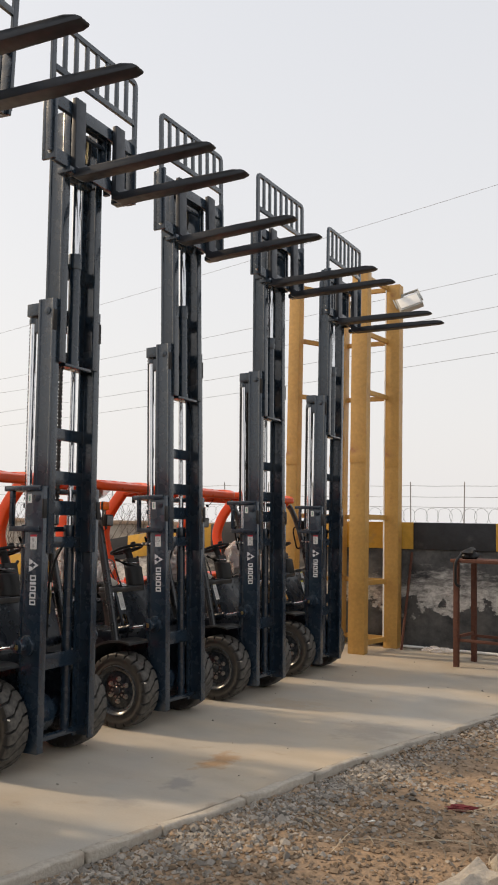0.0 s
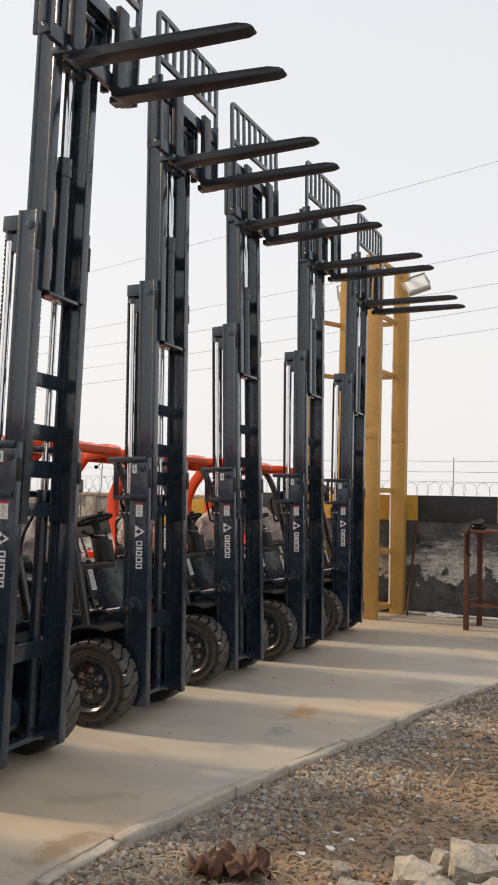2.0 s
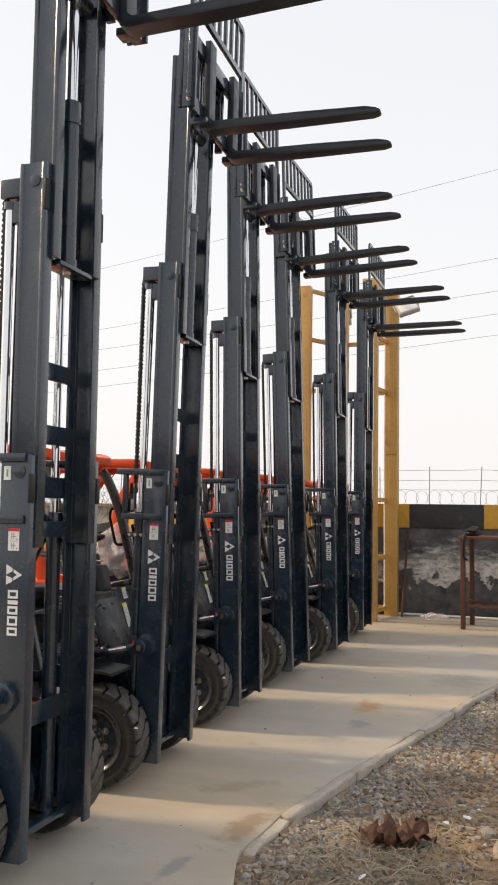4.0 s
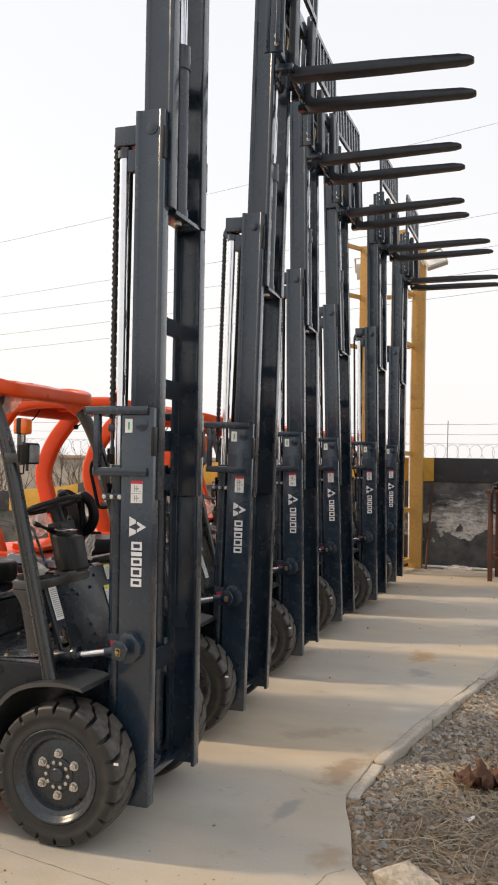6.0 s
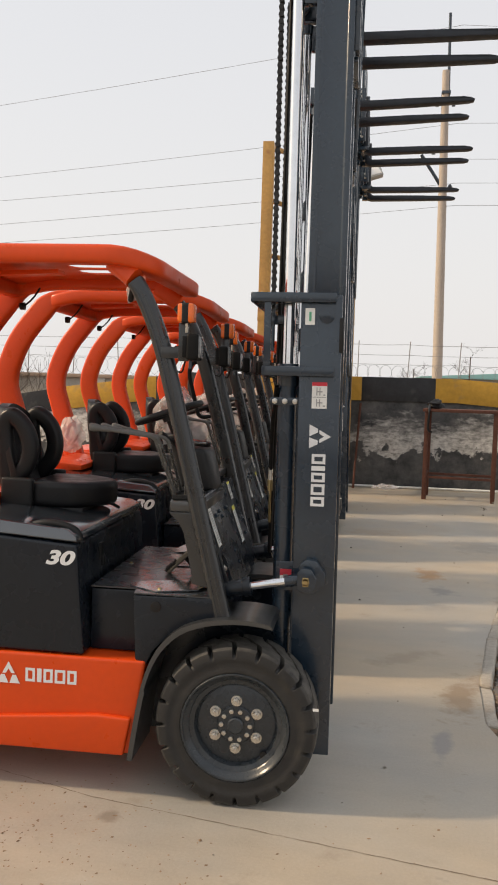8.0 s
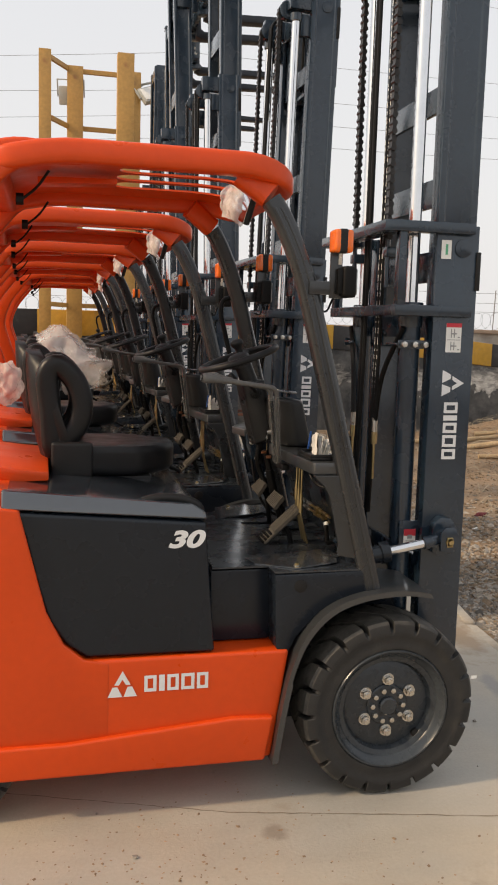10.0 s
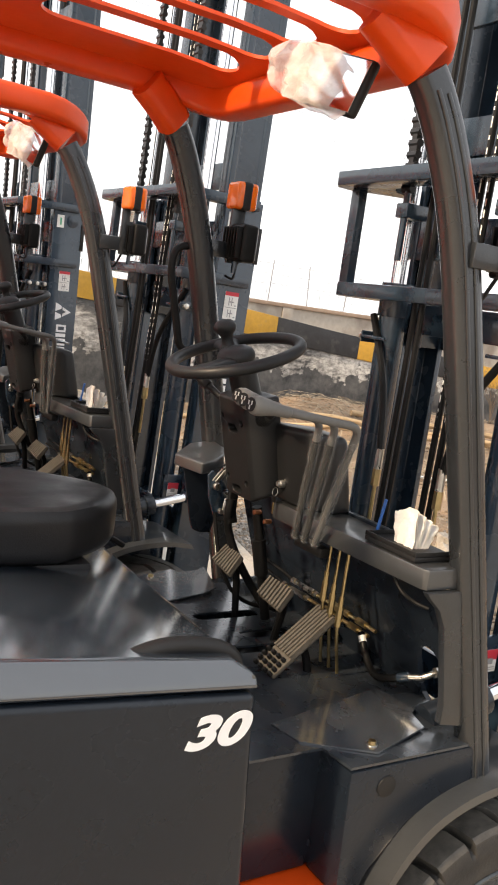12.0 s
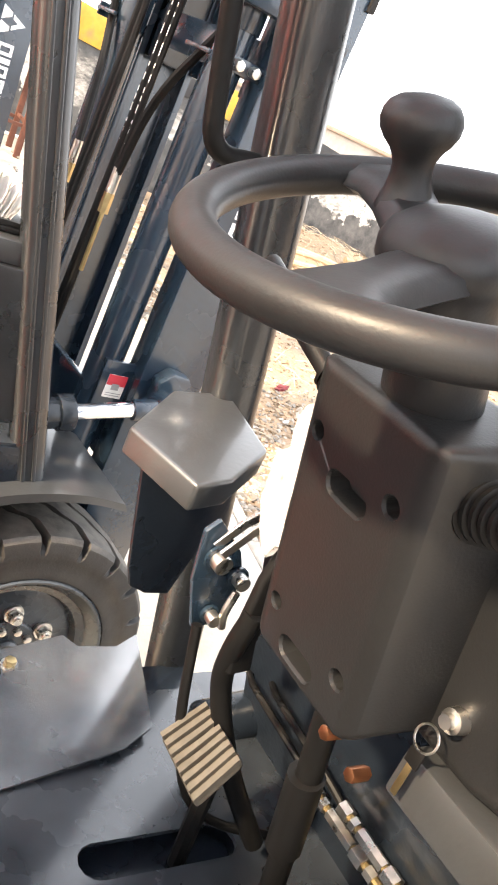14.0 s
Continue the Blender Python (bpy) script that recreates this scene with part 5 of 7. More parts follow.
    for i in range(4):
        for j in range(4):
            p = Vector((-0.401, -0.098, 0.908)).lerp(Vector((-0.397, -0.158, 0.902)), i / 3) + Vector((0.0115, 0, 0.0108)) * j + Vector((-0.003, 0, 0.003))
            if stud is None:
                stud = part("stud", lathe([(0.006, -0.006), (0.006, 0.004), (0.004, 0.007), (0, 0.0075)], 10), M_HOSE, accel)
                stud.matrix_basis = Matrix.Translation(p) @ Matrix.Rotation(radians(-43), 4, "Y")
            else:
                again(stud, accel, Matrix.Translation(p) @ Matrix.Rotation(radians(-43), 4, "Y"))

    # --- parking brake, pipes and fittings under the shelf ---
    pb = part("parking_brake", prism([(-0.372, 1.285), (-0.358, 1.300), (-0.315, 1.262), (-0.295, 1.225), (-0.305, 1.165), (-0.335, 1.160), (-0.362, 1.225)], 0.318, 0.326, 0.003), M_MAST, root, "parking brake lever bracket")
    for x, z, r in ((-0.345, 1.255, 0.011), (-0.308, 1.232, 0.009), (-0.322, 1.182, 0.008)):
        part("pin", rod((x, 0.300, z), (x, 0.332, z), r, 14, bevel=0.002), M_STEEL, pb)
        part("washer", rod((x, 0.313, z), (x, 0.317, z), r * 1.45, 16), M_MAST, pb)
    for dy in (0.0, 0.016):
        part("link", sweep([(-0.352, 0.303 + dy, 1.268), (-0.330, 0.300 + dy, 1.300), (-0.306, 0.300 + dy, 1.318)], rounded(0.004, 0.012, 0.001, 1), up=(0, 1, 0)), M_STEEL, pb, "zinc link bar")
    part("spring", pipe([(-0.312, 0.302, 1.222), (-0.318, 0.300, 1.195), (-0.310, 0.302, 1.175)], 0.005, 0.02, 8), M_STEEL, pb)
    part("brake_cable", pipe([(-0.345, 0.30, 1.18), (-0.33, 0.27, 1.05), (-0.27, 0.25, 0.93), (-0.12, 0.22, 0.90)], 0.006, 0.08), M_HOSE, root)
    part("loom", pipe([(-0.325, 0.250, 1.235), (-0.330, 0.252, 1.190), (-0.315, 0.262, 1.130), (-0.270, 0.235, 1.030), (-0.200, 0.205, 0.930)], 0.0120, 0.06, 12), M_HOSE, root, "thick black wire loom")
    part("brake_handle", sweep([(-0.305, 0.262, 1.318), (-0.318, 0.258, 1.270), (-0.322, 0.252, 1.200), (-0.315, 0.248, 1.165)], rounded(0.014, 0.030, 0.005), up=(0, 1, 0)), M_HOSE, root, "black parking brake grip")
    for k in range(3):
        y = -0.135 - 0.036 * k
        pp = part("oil_pipe", pipe([(-0.255, y, 1.268), (-0.255, y, 1.06 - 0.02 * k), (-0.215, y + 0.02, 0.90)], 0.0045, 0.04, 8), M_BRASS, root, "yellow zinc oil pipe")
        part("fitting", rod((-0.255, y, 1.075 - 0.02 * k), (-0.255, y, 1.125 - 0.02 * k), 0.0085, 6), M_BRASS, pp)
        part("union", rod((-0.255, y, 1.125 - 0.02 * k), (-0.255, y, 1.15 - 0.02 * k), 0.0065, 6), M_BRASS, pp)
        part("fitting", rod((-0.255, y, 1.225), (-0.255, y, 1.245), 0.0075, 6), M_BRASS, pp)
    for k, (p, q) in enumerate((((-0.116, 0.232, 0.980), (-0.116, -0.170, 0.982)), ((-0.126, 0.176, 1.012), (-0.126, -0.205, 1.010)))):
        p, q = Vector(p), Vector(q)
        fp = part("brake_line", rod(p, q, 0.0055, 8), M_BRASS, root)
        part("cable", pipe([p, p + Vector((-0.004, 0.05, 0.010)), p + Vector((-0.010, 0.16, 0.020)), p + Vector((0.02, 0.20, 0.0))], 0.005, 0.03, 8), M_HOSE, fp)
        for t0, t1, r in ((0.0, 0.045, 0.0095), (0.06, 0.085, 0.009), (0.10, 0.225, 0.0085), (0.235, 0.285, 0.011), (0.30, 0.335, 0.009), (0.52, 0.62, 0.0125), (0.66, 0.71, 0.010), (0.80, 0.90, 0.010)):
            part("fitting", rod(p.lerp(q, t0), p.lerp(q, t1), r, 6), M_STEEL if t0 < 0.5 else M_BRASS, fp)
    for x, y, z in ((-0.352, 0.086, 1.242), (-0.338, 0.053, 1.226)):
        part("copper_plug", rod((x + 0.02, y, z), (x - 0.002, y, z), 0.0072, 6, bevel=0.0015), M_COPPER, root)
    hose = part("hose", pipe([(-0.125, -0.150, 0.985), (-0.135, -0.200, 0.930), (-0.150, -0.255, 0.912), (-0.150, -0.310, 0.935), (-0.140, -0.340, 0.950)], 0.0095, 0.05), M_HOSE, root, "black hydraulic hose with a steel elbow")
    part("sleeve_mark", rod((-0.1262, -0.156, 0.978), (-0.1285, -0.167, 0.966), 0.0105, 14), M_LABEL, hose)
    part("crimp", rod((-0.143, -0.328, 0.945), (-0.132, -0.352, 0.957), 0.0115, 12, bevel=0.001), M_MAST, hose)
    part("elbow", pipe([(-0.134, -0.348, 0.955), (-0.118, -0.385, 0.968), (-0.100, -0.400, 0.985), (-0.072, -0.405, 0.985)], 0.0075, 0.02, 12), M_STEEL, hose, "bright zinc elbow")
    part("nut", rod((-0.100, -0.400, 0.985), (-0.078, -0.404, 0.985), 0.0135, 6, bevel=0.001), M_STEEL, hose)
    part("wire", pipe([(-0.290, -0.395, 1.262), (-0.285, -0.420, 1.215), (-0.270, -0.460, 1.195), (-0.250, -0.490, 1.190)], 0.0045, 0.04, 8), M_HOSE, root, "thin black wire under the shelf")

    # --- seat ---
    seat = empty("seat")
    seat.parent = root
    seat.location = (0.010, 0.130, -0.018)
    seat["label"] = "black vinyl bucket seat"
    front = [(-0.745 - 0.19 * abs(t) ** 2.0, -0.212 * t) for t in [i / 8 - 1 for i in range(17)]]
    cushion = slab_of([(-1.16, 0.212)] + front + [(-1.16, -0.212)], 1.186, 1.312, 0.040, 4)
    for v in cushion.verts:
        if v.co.z > 1.270:
            v.co.z += 0.022 * (abs(v.co.y) / 0.232) ** 3 + 0.02 * max(0, (v.co.x + 0.95) / 0.3) - 0.01
    part("cushion", cushion, M_VINYL, seat)
    part("seat_base", box(-1.12, -0.86, -0.19, 0.19, 1.160, 1.186, 0.008), M_PLASTIC, seat)
    back = bmesh.new()
    grid = []
    nu, nv = 14, 12
    for layer in (0, 1):
        rows = []
        for j in range(nv + 1):
            v = j / nv
            half = 0.225 * (1 - 0.42 * v ** 3.2) * (1 - 0.10 * (1 - v) ** 2)
            row = []
            for i in range(nu + 1):
                u = -1 + 2 * i / nu
                x = -1.205 - 0.10 * v - 0.02 * math.sin(v * math.pi) + 0.07 * abs(u) ** 2.4 * (1 - 0.55 * v)
                thick = (0.085 - 0.03 * v) * (1 - abs(u) ** 4 * 0.6)
                z = 1.21 + 0.475 * (v - 0.10 * v ** 3 * u * u)
                row.append(back.verts.new((x if layer == 0 else x - thick, half * u, z)))
            rows.append(row)
        grid.append(rows)
    for layer in (0, 1):
        for j in range(nv):
            for i in range(nu):
                q = (grid[layer][j][i], grid[layer][j][i + 1], grid[layer][j + 1][i + 1], grid[layer][j + 1][i])
                back.faces.new(q if layer == 0 else q[::-1])
    edge = [grid[0][0][i] for i in range(nu + 1)], [grid[1][0][i] for i in range(nu + 1)]
    for a, b in (edge, ([grid[0][nv][i] for i in range(nu + 1)], [grid[1][nv][i] for i in range(nu + 1)]), ([grid[0][j][0] for j in range(nv + 1)], [grid[1][j][0] for j in range(nv + 1)]), ([grid[0][j][nu] for j in range(nv + 1)], [grid[1][j][nu] for j in range(nv + 1)])):
        for i in range(len(a) - 1):
            back.faces.new((a[i], b[i], b[i + 1], a[i + 1]))
    part("backrest", back, M_VINYL, seat, angle=55)
    for s in (-1, 1):
        loop = [(-1.17, 1.28), (-1.19, 1.45), (-1.21, 1.61), (-1.16, 1.665), (-1.09, 1.635), (-1.03, 1.57), (-1.005, 1.48), (-1.03, 1.40), (-1.09, 1.34)]
        pts = []
        k = len(loop)
        for i in range(k):
            p0, p1, p2, p3 = (Vector((-1.275 + (loop[(i + d) % k][0] + 1.21) * 0.66, s * 0.175, 1.465 + (loop[(i + d) % k][1] - 1.48) * 0.88)) for d in (-1, 0, 1, 2))
            for t in (0, 0.25, 0.5, 0.75):
                pts.append(0.5 * ((2 * p1) + (p2 - p0) * t + (2 * p0 - 5 * p1 + 4 * p2 - p3) * t * t + (3 * p1 - p0 - 3 * p2 + p3) * t ** 3))
        part("side_wing", sweep(pts, rounded(0.066, 0.088, 0.030, 4), up=(0, 1, 0), closed=True), M_VINYL, seat, "padded side wing with an oval opening", 55)
        part("seat_hinge", box(-1.26, -1.10, s * 0.230 - 0.02, s * 0.230 + 0.02, 1.190, 1.33, 0.015, 3), M_PLASTIC, seat)
    part("seat_lever", pipe([(-0.72, -0.03, 1.175), (-0.76, -0.05, 1.20), (-0.86, -0.08, 1.215)], 0.008, 0.02, 8), M_HOSE, seat)

    # --- overhead guard ---
    guard = empty("overhead_guard")
    guard.parent = root
    guard["label"] = "orange overhead guard with black front pillars"

    def roof_z(x):
        return 2.337 - max(0.0, x + 0.62) ** 2 * 1.20 - max(0.0, -1.15 - x) ** 2 * 0.6

    plan = []
    for cx, cy, a0, r in ((-0.592, 0.352, 0, 0.165), (-1.36, 0.430, 90, 0.08), (-1.36, -0.430, 180, 0.08), (-0.592, -0.352, 270, 0.165)):
        for i in range(7):
            a = radians(a0 + 15 * i)
            plan.append((cx + r * math.cos(a), cy + r * math.sin(a)))
    dense = []
    for i, p in enumerate(plan):
        q = plan[(i + 1) % len(plan)]
        n = max(1, round(math.dist(p, q) / 0.08))
        dense += [(p[0] + (q[0] - p[0]) * t / n, p[1] + (q[1] - p[1]) * t / n) for t in range(n)]
    part("rail", sweep([(x, y, roof_z(x)) for x, y in dense], rounded(0.080, 0.085, 0.020, 3), up=(0, 0, 1), closed=True), M_ORANGE, guard, "rounded orange rail", 60)
    gaps = [(-0.325, -0.185), (-0.160, -0.020), (0.005, 0.145), (0.170, 0.310)]
    holes = [capsule(-0.93, (a + b) / 2, -0.56, (a + b) / 2, (b - a) / 2 - 0.006, 8) for a, b in gaps]
    inner = [(x * 0.97 - 0.027, y * 0.94) for x, y in dense]
    pan = plate_with_holes(inner, holes, -0.004, 0.004)
    bmesh.ops.subdivide_edges(pan, edges=[e for e in pan.edges if e.calc_length() > 0.15], cuts=3)
    for v in pan.verts:
        v.co.z += roof_z(v.co.x) + 0.012 + 0.018 * math.cos(v.co.y * 3.0)
    part("roof_panel", pan, M_ORANGE, guard, "orange roof sheet with long slots")
    part("roof_rib", prism([(-1.30, 2.30), (-1.30, 2.325), (-1.0, 2.335), (-1.0, 2.315)], -0.05, 0.05, 0.004), M_ORANGE, guard)
    for s in (-1, 1):
        y = s * 0.500
        rear = smooth_path([(-1.16, y, 2.335), (-1.42, y, 2.325), (-1.640, y, 2.050), (-1.735, y * 0.99, 1.790), (-1.640, y * 0.97, 1.490), (-1.535, y * 0.94, 1.180)], 0.115, 8)
        part("rear_pillar", sweep(rear, rounded(0.084, 0.138, 0.022, 4), up=(0, 1, 0), scale=[0.58 + 0.42 * min(1.0, max(0, i - 1) / 7) for i in range(len(rear))]), M_ORANGE, guard, "bent orange rear pillar", 60)
        front = [(-0.555, -0.470, 2.285), (-0.475, -0.490, 2.215), (-0.375, -0.506, 2.0), (-0.300, -0.512, 1.72), (-0.065, -0.533, 0.800)] if s < 0 else [(-0.585, 0.490, 2.285), (-0.500, 0.515, 2.215), (-0.400, 0.540, 2.0), (-0.318, 0.560, 1.72), (-0.092, 0.585, 0.800)]
        front = smooth_path(front, 0.22, 8)
        part("front_pillar", sweep(front[3:], rounded(0.060, 0.074, 0.022, 4), up=(0, 1, 0)), M_PILLAR, guard, "curved black front pillar", 50)
        part("pillar_stub", sweep([front[0] + Vector((-0.045, -s * 0.012, 0.030)), front[0] + Vector((0.015, 0, -0.012)), front[3] + Vector((-0.004, 0, 0.012))], rounded(0.078, 0.092, 0.028, 4), up=(0, 1, 0)), M_ORANGE, guard, "", 60)
        for dx in (-0.016, 0.008):
            part("pillar_ridge", sweep([p + Vector((dx, s * 0.0305, 0)) for p in front[5:]], rounded(0.006, 0.009, 0.0025), up=(0, 1, 0)), M_PILLAR, guard)
        part("lamp_plate", box(-0.360, -0.270, s * 0.540 - 0.010, s * 0.540 + 0.008, 1.902, 1.950, 0.004), M_PILLAR, guard)
        part("lamp_arm", box(-0.285, -0.240, s * 0.546 - 0.006, s * 0.546 + 0.006, 1.89, 2.05, 0.003), M_PILLAR, guard)
        ind = part("indicator", box(-0.285, -0.215, s * 0.556 - 0.036, s * 0.556 + 0.036, 2.050, 2.130, 0.012, 3), M_AMBER, guard, "amber indicator lamp")
        part("indicator_band", box(-0.268, -0.235, s * 0.556 - 0.038, s * 0.556 + 0.038, 2.048, 2.132, 0.010, 3), M_PLASTIC, ind)
        part("indicator_stem", rod((-0.25, s * 0.548, 2.01), (-0.25, s * 0.552, 2.05), 0.008, 8), M_STEEL, ind)
        lx, ly = (-0.220, -0.530) if s < 0 else (-0.258, 0.512)
        lamp = part("headlamp", box(lx - 0.025, lx + 0.025, ly - 0.055, ly + 0.055, 1.895, 2.005, 0.012, 3), M_HOSE, guard, "square black work lamp")
        part("lens", box(lx + 0.025, lx + 0.030, ly - 0.045, ly + 0.045, 1.905, 1.995, 0.004), M_LENS, lamp)
        for k in range(6):
            part("fin", box(lx - 0.043, lx - 0.025, ly - 0.045 + 0.016 * k, ly - 0.039 + 0.016 * k, 1.905, 1.995, 0.002), M_HOSE, lamp)
        part("lamp_nut", rod((lx - 0.015, ly, 1.86), (lx - 0.015, ly, 1.895), 0.008, 8), M_MAST, lamp)
        part("lamp_wire", pipe([(-0.245, s * 0.53, 1.93), (-0.265, s * 0.515, 1.88), (-0.275, s * 0.50, 1.84), (-0.305, s * 0.50, 1.85)], 0.004, 0.03, 6), M_HOSE, guard)
    part("grab_handle", pipe([(-0.365, 0.545, 1.925), (-0.450, 0.550, 1.915), (-0.460, 0.550, 1.850), (-0.398, 0.550, 1.612), (-0.300, 0.560, 1.625)], 0.0115, 0.035, 12), M_HOSE, guard, "black grab handle")
    for y in (-0.43, 0.43):
        part("rear_lamp_plug", join(rod((-1.37, y * 0.9, 2.19), (-1.345, y * 0.9, 2.19), 0.02, 12), pipe([(-1.35, y * 0.9, 2.19), (-1.30, y * 0.9, 2.23), (-1.26, y * 0.9, 2.29)], 0.005, 0.03, 6)), M_HOSE, guard)

    # --- the raised mast ---
    mast = root

    def stage(name, x0, x1, y_out, z0, z1, dip=0.0):
        o = empty(name)
        o.parent = mast
        for s in (-1, 1):
            part("channel", channel_bm(x0, x1, y_out, 0.075, 0.016, 0.020, z0, z1, s, dip), M_MAST, o)
        return o

    outer = stage("outer_mast", 0.222, 0.402, 0.352, 0.155, 2.20)
    outer["label"] = "charcoal steel outer mast"
    mid = stage("middle_mast", 0.246, 0.412, 0.304, 1.66, 3.715, 0.006)
    inner_m = stage("inner_mast", 0.270, 0.436, 0.252, 3.19, 5.31, 0.007)
    for z0, z1, x0, x1 in ((0.200, 0.238, 0.235, 0.30), (0.74, 0.86, 0.225, 0.245), (1.98, 2.10, 0.225, 0.245)):
        part("crossbar", box(x0, x1, -0.335, 0.335, z0, z1, 0.005), M_MAST, outer)
    for z0, z1 in ((1.70, 1.79), (2.22, 2.33), (2.585, 2.685), (3.56, 3.70)):
        part("crossbar", box(0.248, 0.268, -0.285, 0.285, z0, z1, 0.004), M_MAST, mid)
    for z0, z1 in ((3.22, 3.32), (3.95, 4.08), (5.16, 5.29)):
        part("crossbar", box(0.275, 0.295, -0.232, 0.232, z0, z1, 0.004), M_MAST, inner_m)
    part("cylinder_seat", box(0.30, 0.43, -0.17, 0.17, 3.17, 3.195, 0.006), M_MAST, inner_m)
    for s in (-1, 1):
        part("roller_bolt", join(rod((0.338, s * 0.296, 3.615), (0.338, s * 0.303, 3.615), 0.032, 24, bevel=0.002), rod((0.338, s * 0.302, 3.615), (0.338, s * 0.305, 3.615), 0.020, 16, bevel=0.001), rod((0.338, s * 0.304, 3.615), (0.338, s * 0.3065, 3.615), 0.009, 12)), M_MAST, mid)
        part("roller_bolt", join(rod((0.335, s * 0.352, 2.112), (0.335, s * 0.357, 2.112), 0.036, 24, bevel=0.002), rod((0.335, s * 0.356, 2.112), (0.335, s * 0.359, 2.112), 0.016, 12, bevel=0.001)), M_MAST, outer)
        part("side_pad", box(0.40, 0.418, s * 0.29 - 0.02, s * 0.29 + 0.02, 3.45, 3.62, 0.003), M_PLASTIC, mid)
        part("side_pad", box(0.392, 0.410, s * 0.34 - 0.02, s * 0.34 + 0.02, 1.95, 2.10, 0.003), M_PLASTIC, outer)
    # rear guard brackets
    for z0, x_back in ((2.165, 0.0), (1.845, 0.055)):
        ring = [(x_back + 0.03, -0.375), (0.375, -0.375), (0.375, -0.353), (0.222, -0.353), (0.222, -0.325), (0.15, -0.315), (0.10, -0.27), (0.085, -0.18), (0.085, 0.18), (0.10, 0.27), (0.15, 0.315), (0.222, 0.325), (0.222, 0.353), (0.375, 0.353), (0.375, 0.375), (0.21, 0.385), (x_back + 0.075, 0.455), (x_back + 0.025, 0.450), (x_back, 0.42), (x_back, -0.36)]
        part("guard_bracket", slab_of(ring, z0, z0 + 0.042, 0.005), M_MAST, outer, "flat bracket round the mast's back")
    for s in (-1, 1):
        part("bracket_post", box(0.062, 0.092, (-0.345, 0.405)[s > 0] - 0.02, (-0.345, 0.405)[s > 0] + 0.02, 1.887, 2.165, 0.003), M_MAST, outer)
    # lift cylinders and chains behind
    for s in (-1, 1):
        cyl = part("lift_cylinder", join(rod((0.165, s * 0.262, 0.20), (0.165, s * 0.262, 1.845), 0.043, 22), rod((0.165, s * 0.262, 1.80), (0.165, s * 0.262, 1.90), 0.049, 22, bevel=0.004)), M_MAST, outer)
        part("piston_rod", rod((0.165, s * 0.262, 1.88), (0.165, s * 0.262, 3.58), 0.0255, 18), M_CHROME, cyl, "chrome piston rod")
        part("rod_head", join(box(0.118, 0.25, s * 0.262 - 0.032, s * 0.262 + 0.032, 3.60, 3.705, 0.006), box(0.19, 0.25, s * 0.262 - 0.02, s * 0.262 + 0.02, 3.46, 3.58, 0.005), rod((0.165, s * 0.262, 3.54), (0.165, s * 0.262, 3.58), 0.036, 16)), M_MAST, cyl)
        cy, cx = s * 0.190, 0.083
        ch = bmesh.new()
        for i in range(48):
            z = 2.10 + 0.0315 * i
            ch = join(ch, rod((cx, cy - 0.019, z), (cx, cy + 0.019, z), 0.0125, 7), box(cx - 0.008, cx + 0.008, cy - (0.016 if i % 2 else 0.010), cy + (0.016 if i % 2 else 0.010), z + 0.006, z + 0.0255, 0))
        part("lift_chain", ch, M_CHAIN, mid, "oiled leaf chain")
        part("sheave", rod((0.135, s * 0.190 - 0.025, 3.60), (0.135, s * 0.190 + 0.025, 3.60), 0.055, 22, bevel=0.004), M_MAST, mid)
        part("chain_anchor", join(rod((0.083, s * 0.190, 1.90), (0.083, s * 0.190, 2.11), 0.010, 10), box(0.07, 0.15, s * 0.190 - 0.025, s * 0.190 + 0.025, 2.02, 2.06, 0.004)), M_MAST, mid)
        for k in range(2):
            part("mast_hose", pipe([(0.085, s * (0.10 - 0.03 * k), 0.95), (0.10, s * (0.10 - 0.03 * k), 1.6), (0.12, s * (0.115 - 0.03 * k), 3.62), (0.20, s * (0.115 - 0.03 * k), 3.66)], 0.009, 0.05, 8), M_HOSE, mid)
        if s < 0:
            dash = bmesh.new()
            rng = random.Random(77)
            z = 1.2
            while z < 3.3:
                ln = rng.uniform(0.008, 0.03)
                for y in (-0.100, -0.070):
                    xx = 0.100 + 0.010 * (z - 1.6) - 0.0098
                    dash.faces.new([dash.verts.new((xx, y - 0.006 * (z > 1.6) + p, q)) for p, q in ((-0.0022, z), (0.0022, z), (0.0022, z + ln), (-0.0022, z + ln))])
                z += ln + rng.uniform(0.006, 0.02)
            printed = part("hose_print", dash, M_LABEL, mid, "rows of small white print")
            printed["kind"] = "stuff"
        # clamp on the outer mast with its three bolts
        part("pipe_clamp", join(box(0.095, 0.235, s * 0.312 - 0.004, s * 0.312 + 0.004, 1.716, 1.750, 0.002), box(0.09, 0.10, s * 0.20, s * 0.312, 1.728, 1.738, 0.002) if s > 0 else box(0.09, 0.10, s * 0.312, s * 0.20, 1.728, 1.738, 0.002)), M_MAST, outer)
        for k in range(3):
            part("clamp_bolt", rod((0.115 + 0.045 * k, s * 0.314, 1.733), (0.115 + 0.045 * k, s * 0.338, 1.733), 0.013, 6, bevel=0.002), M_STEEL, outer)
        part("crimped_hose_end", join(rod((0.085, s * 0.13, 1.16), (0.085, s * 0.13, 1.31), 0.006, 8), rod((0.085, s * 0.13, 1.31), (0.085, s * 0.13, 1.36), 0.013, 6)), M_BRASS, outer)
        part("crimped_sleeve", rod((0.085, s * 0.13, 1.36), (0.085, s * 0.13, 1.42), 0.012, 10), M_STEEL, outer)
        part("feed_hose", pipe([(0.085, s * 0.13, 1.40), (0.09, s * 0.16, 1.60), (0.12, s * 0.30, 1.80)], 0.011, 0.1, 8), M_HOSE, outer)
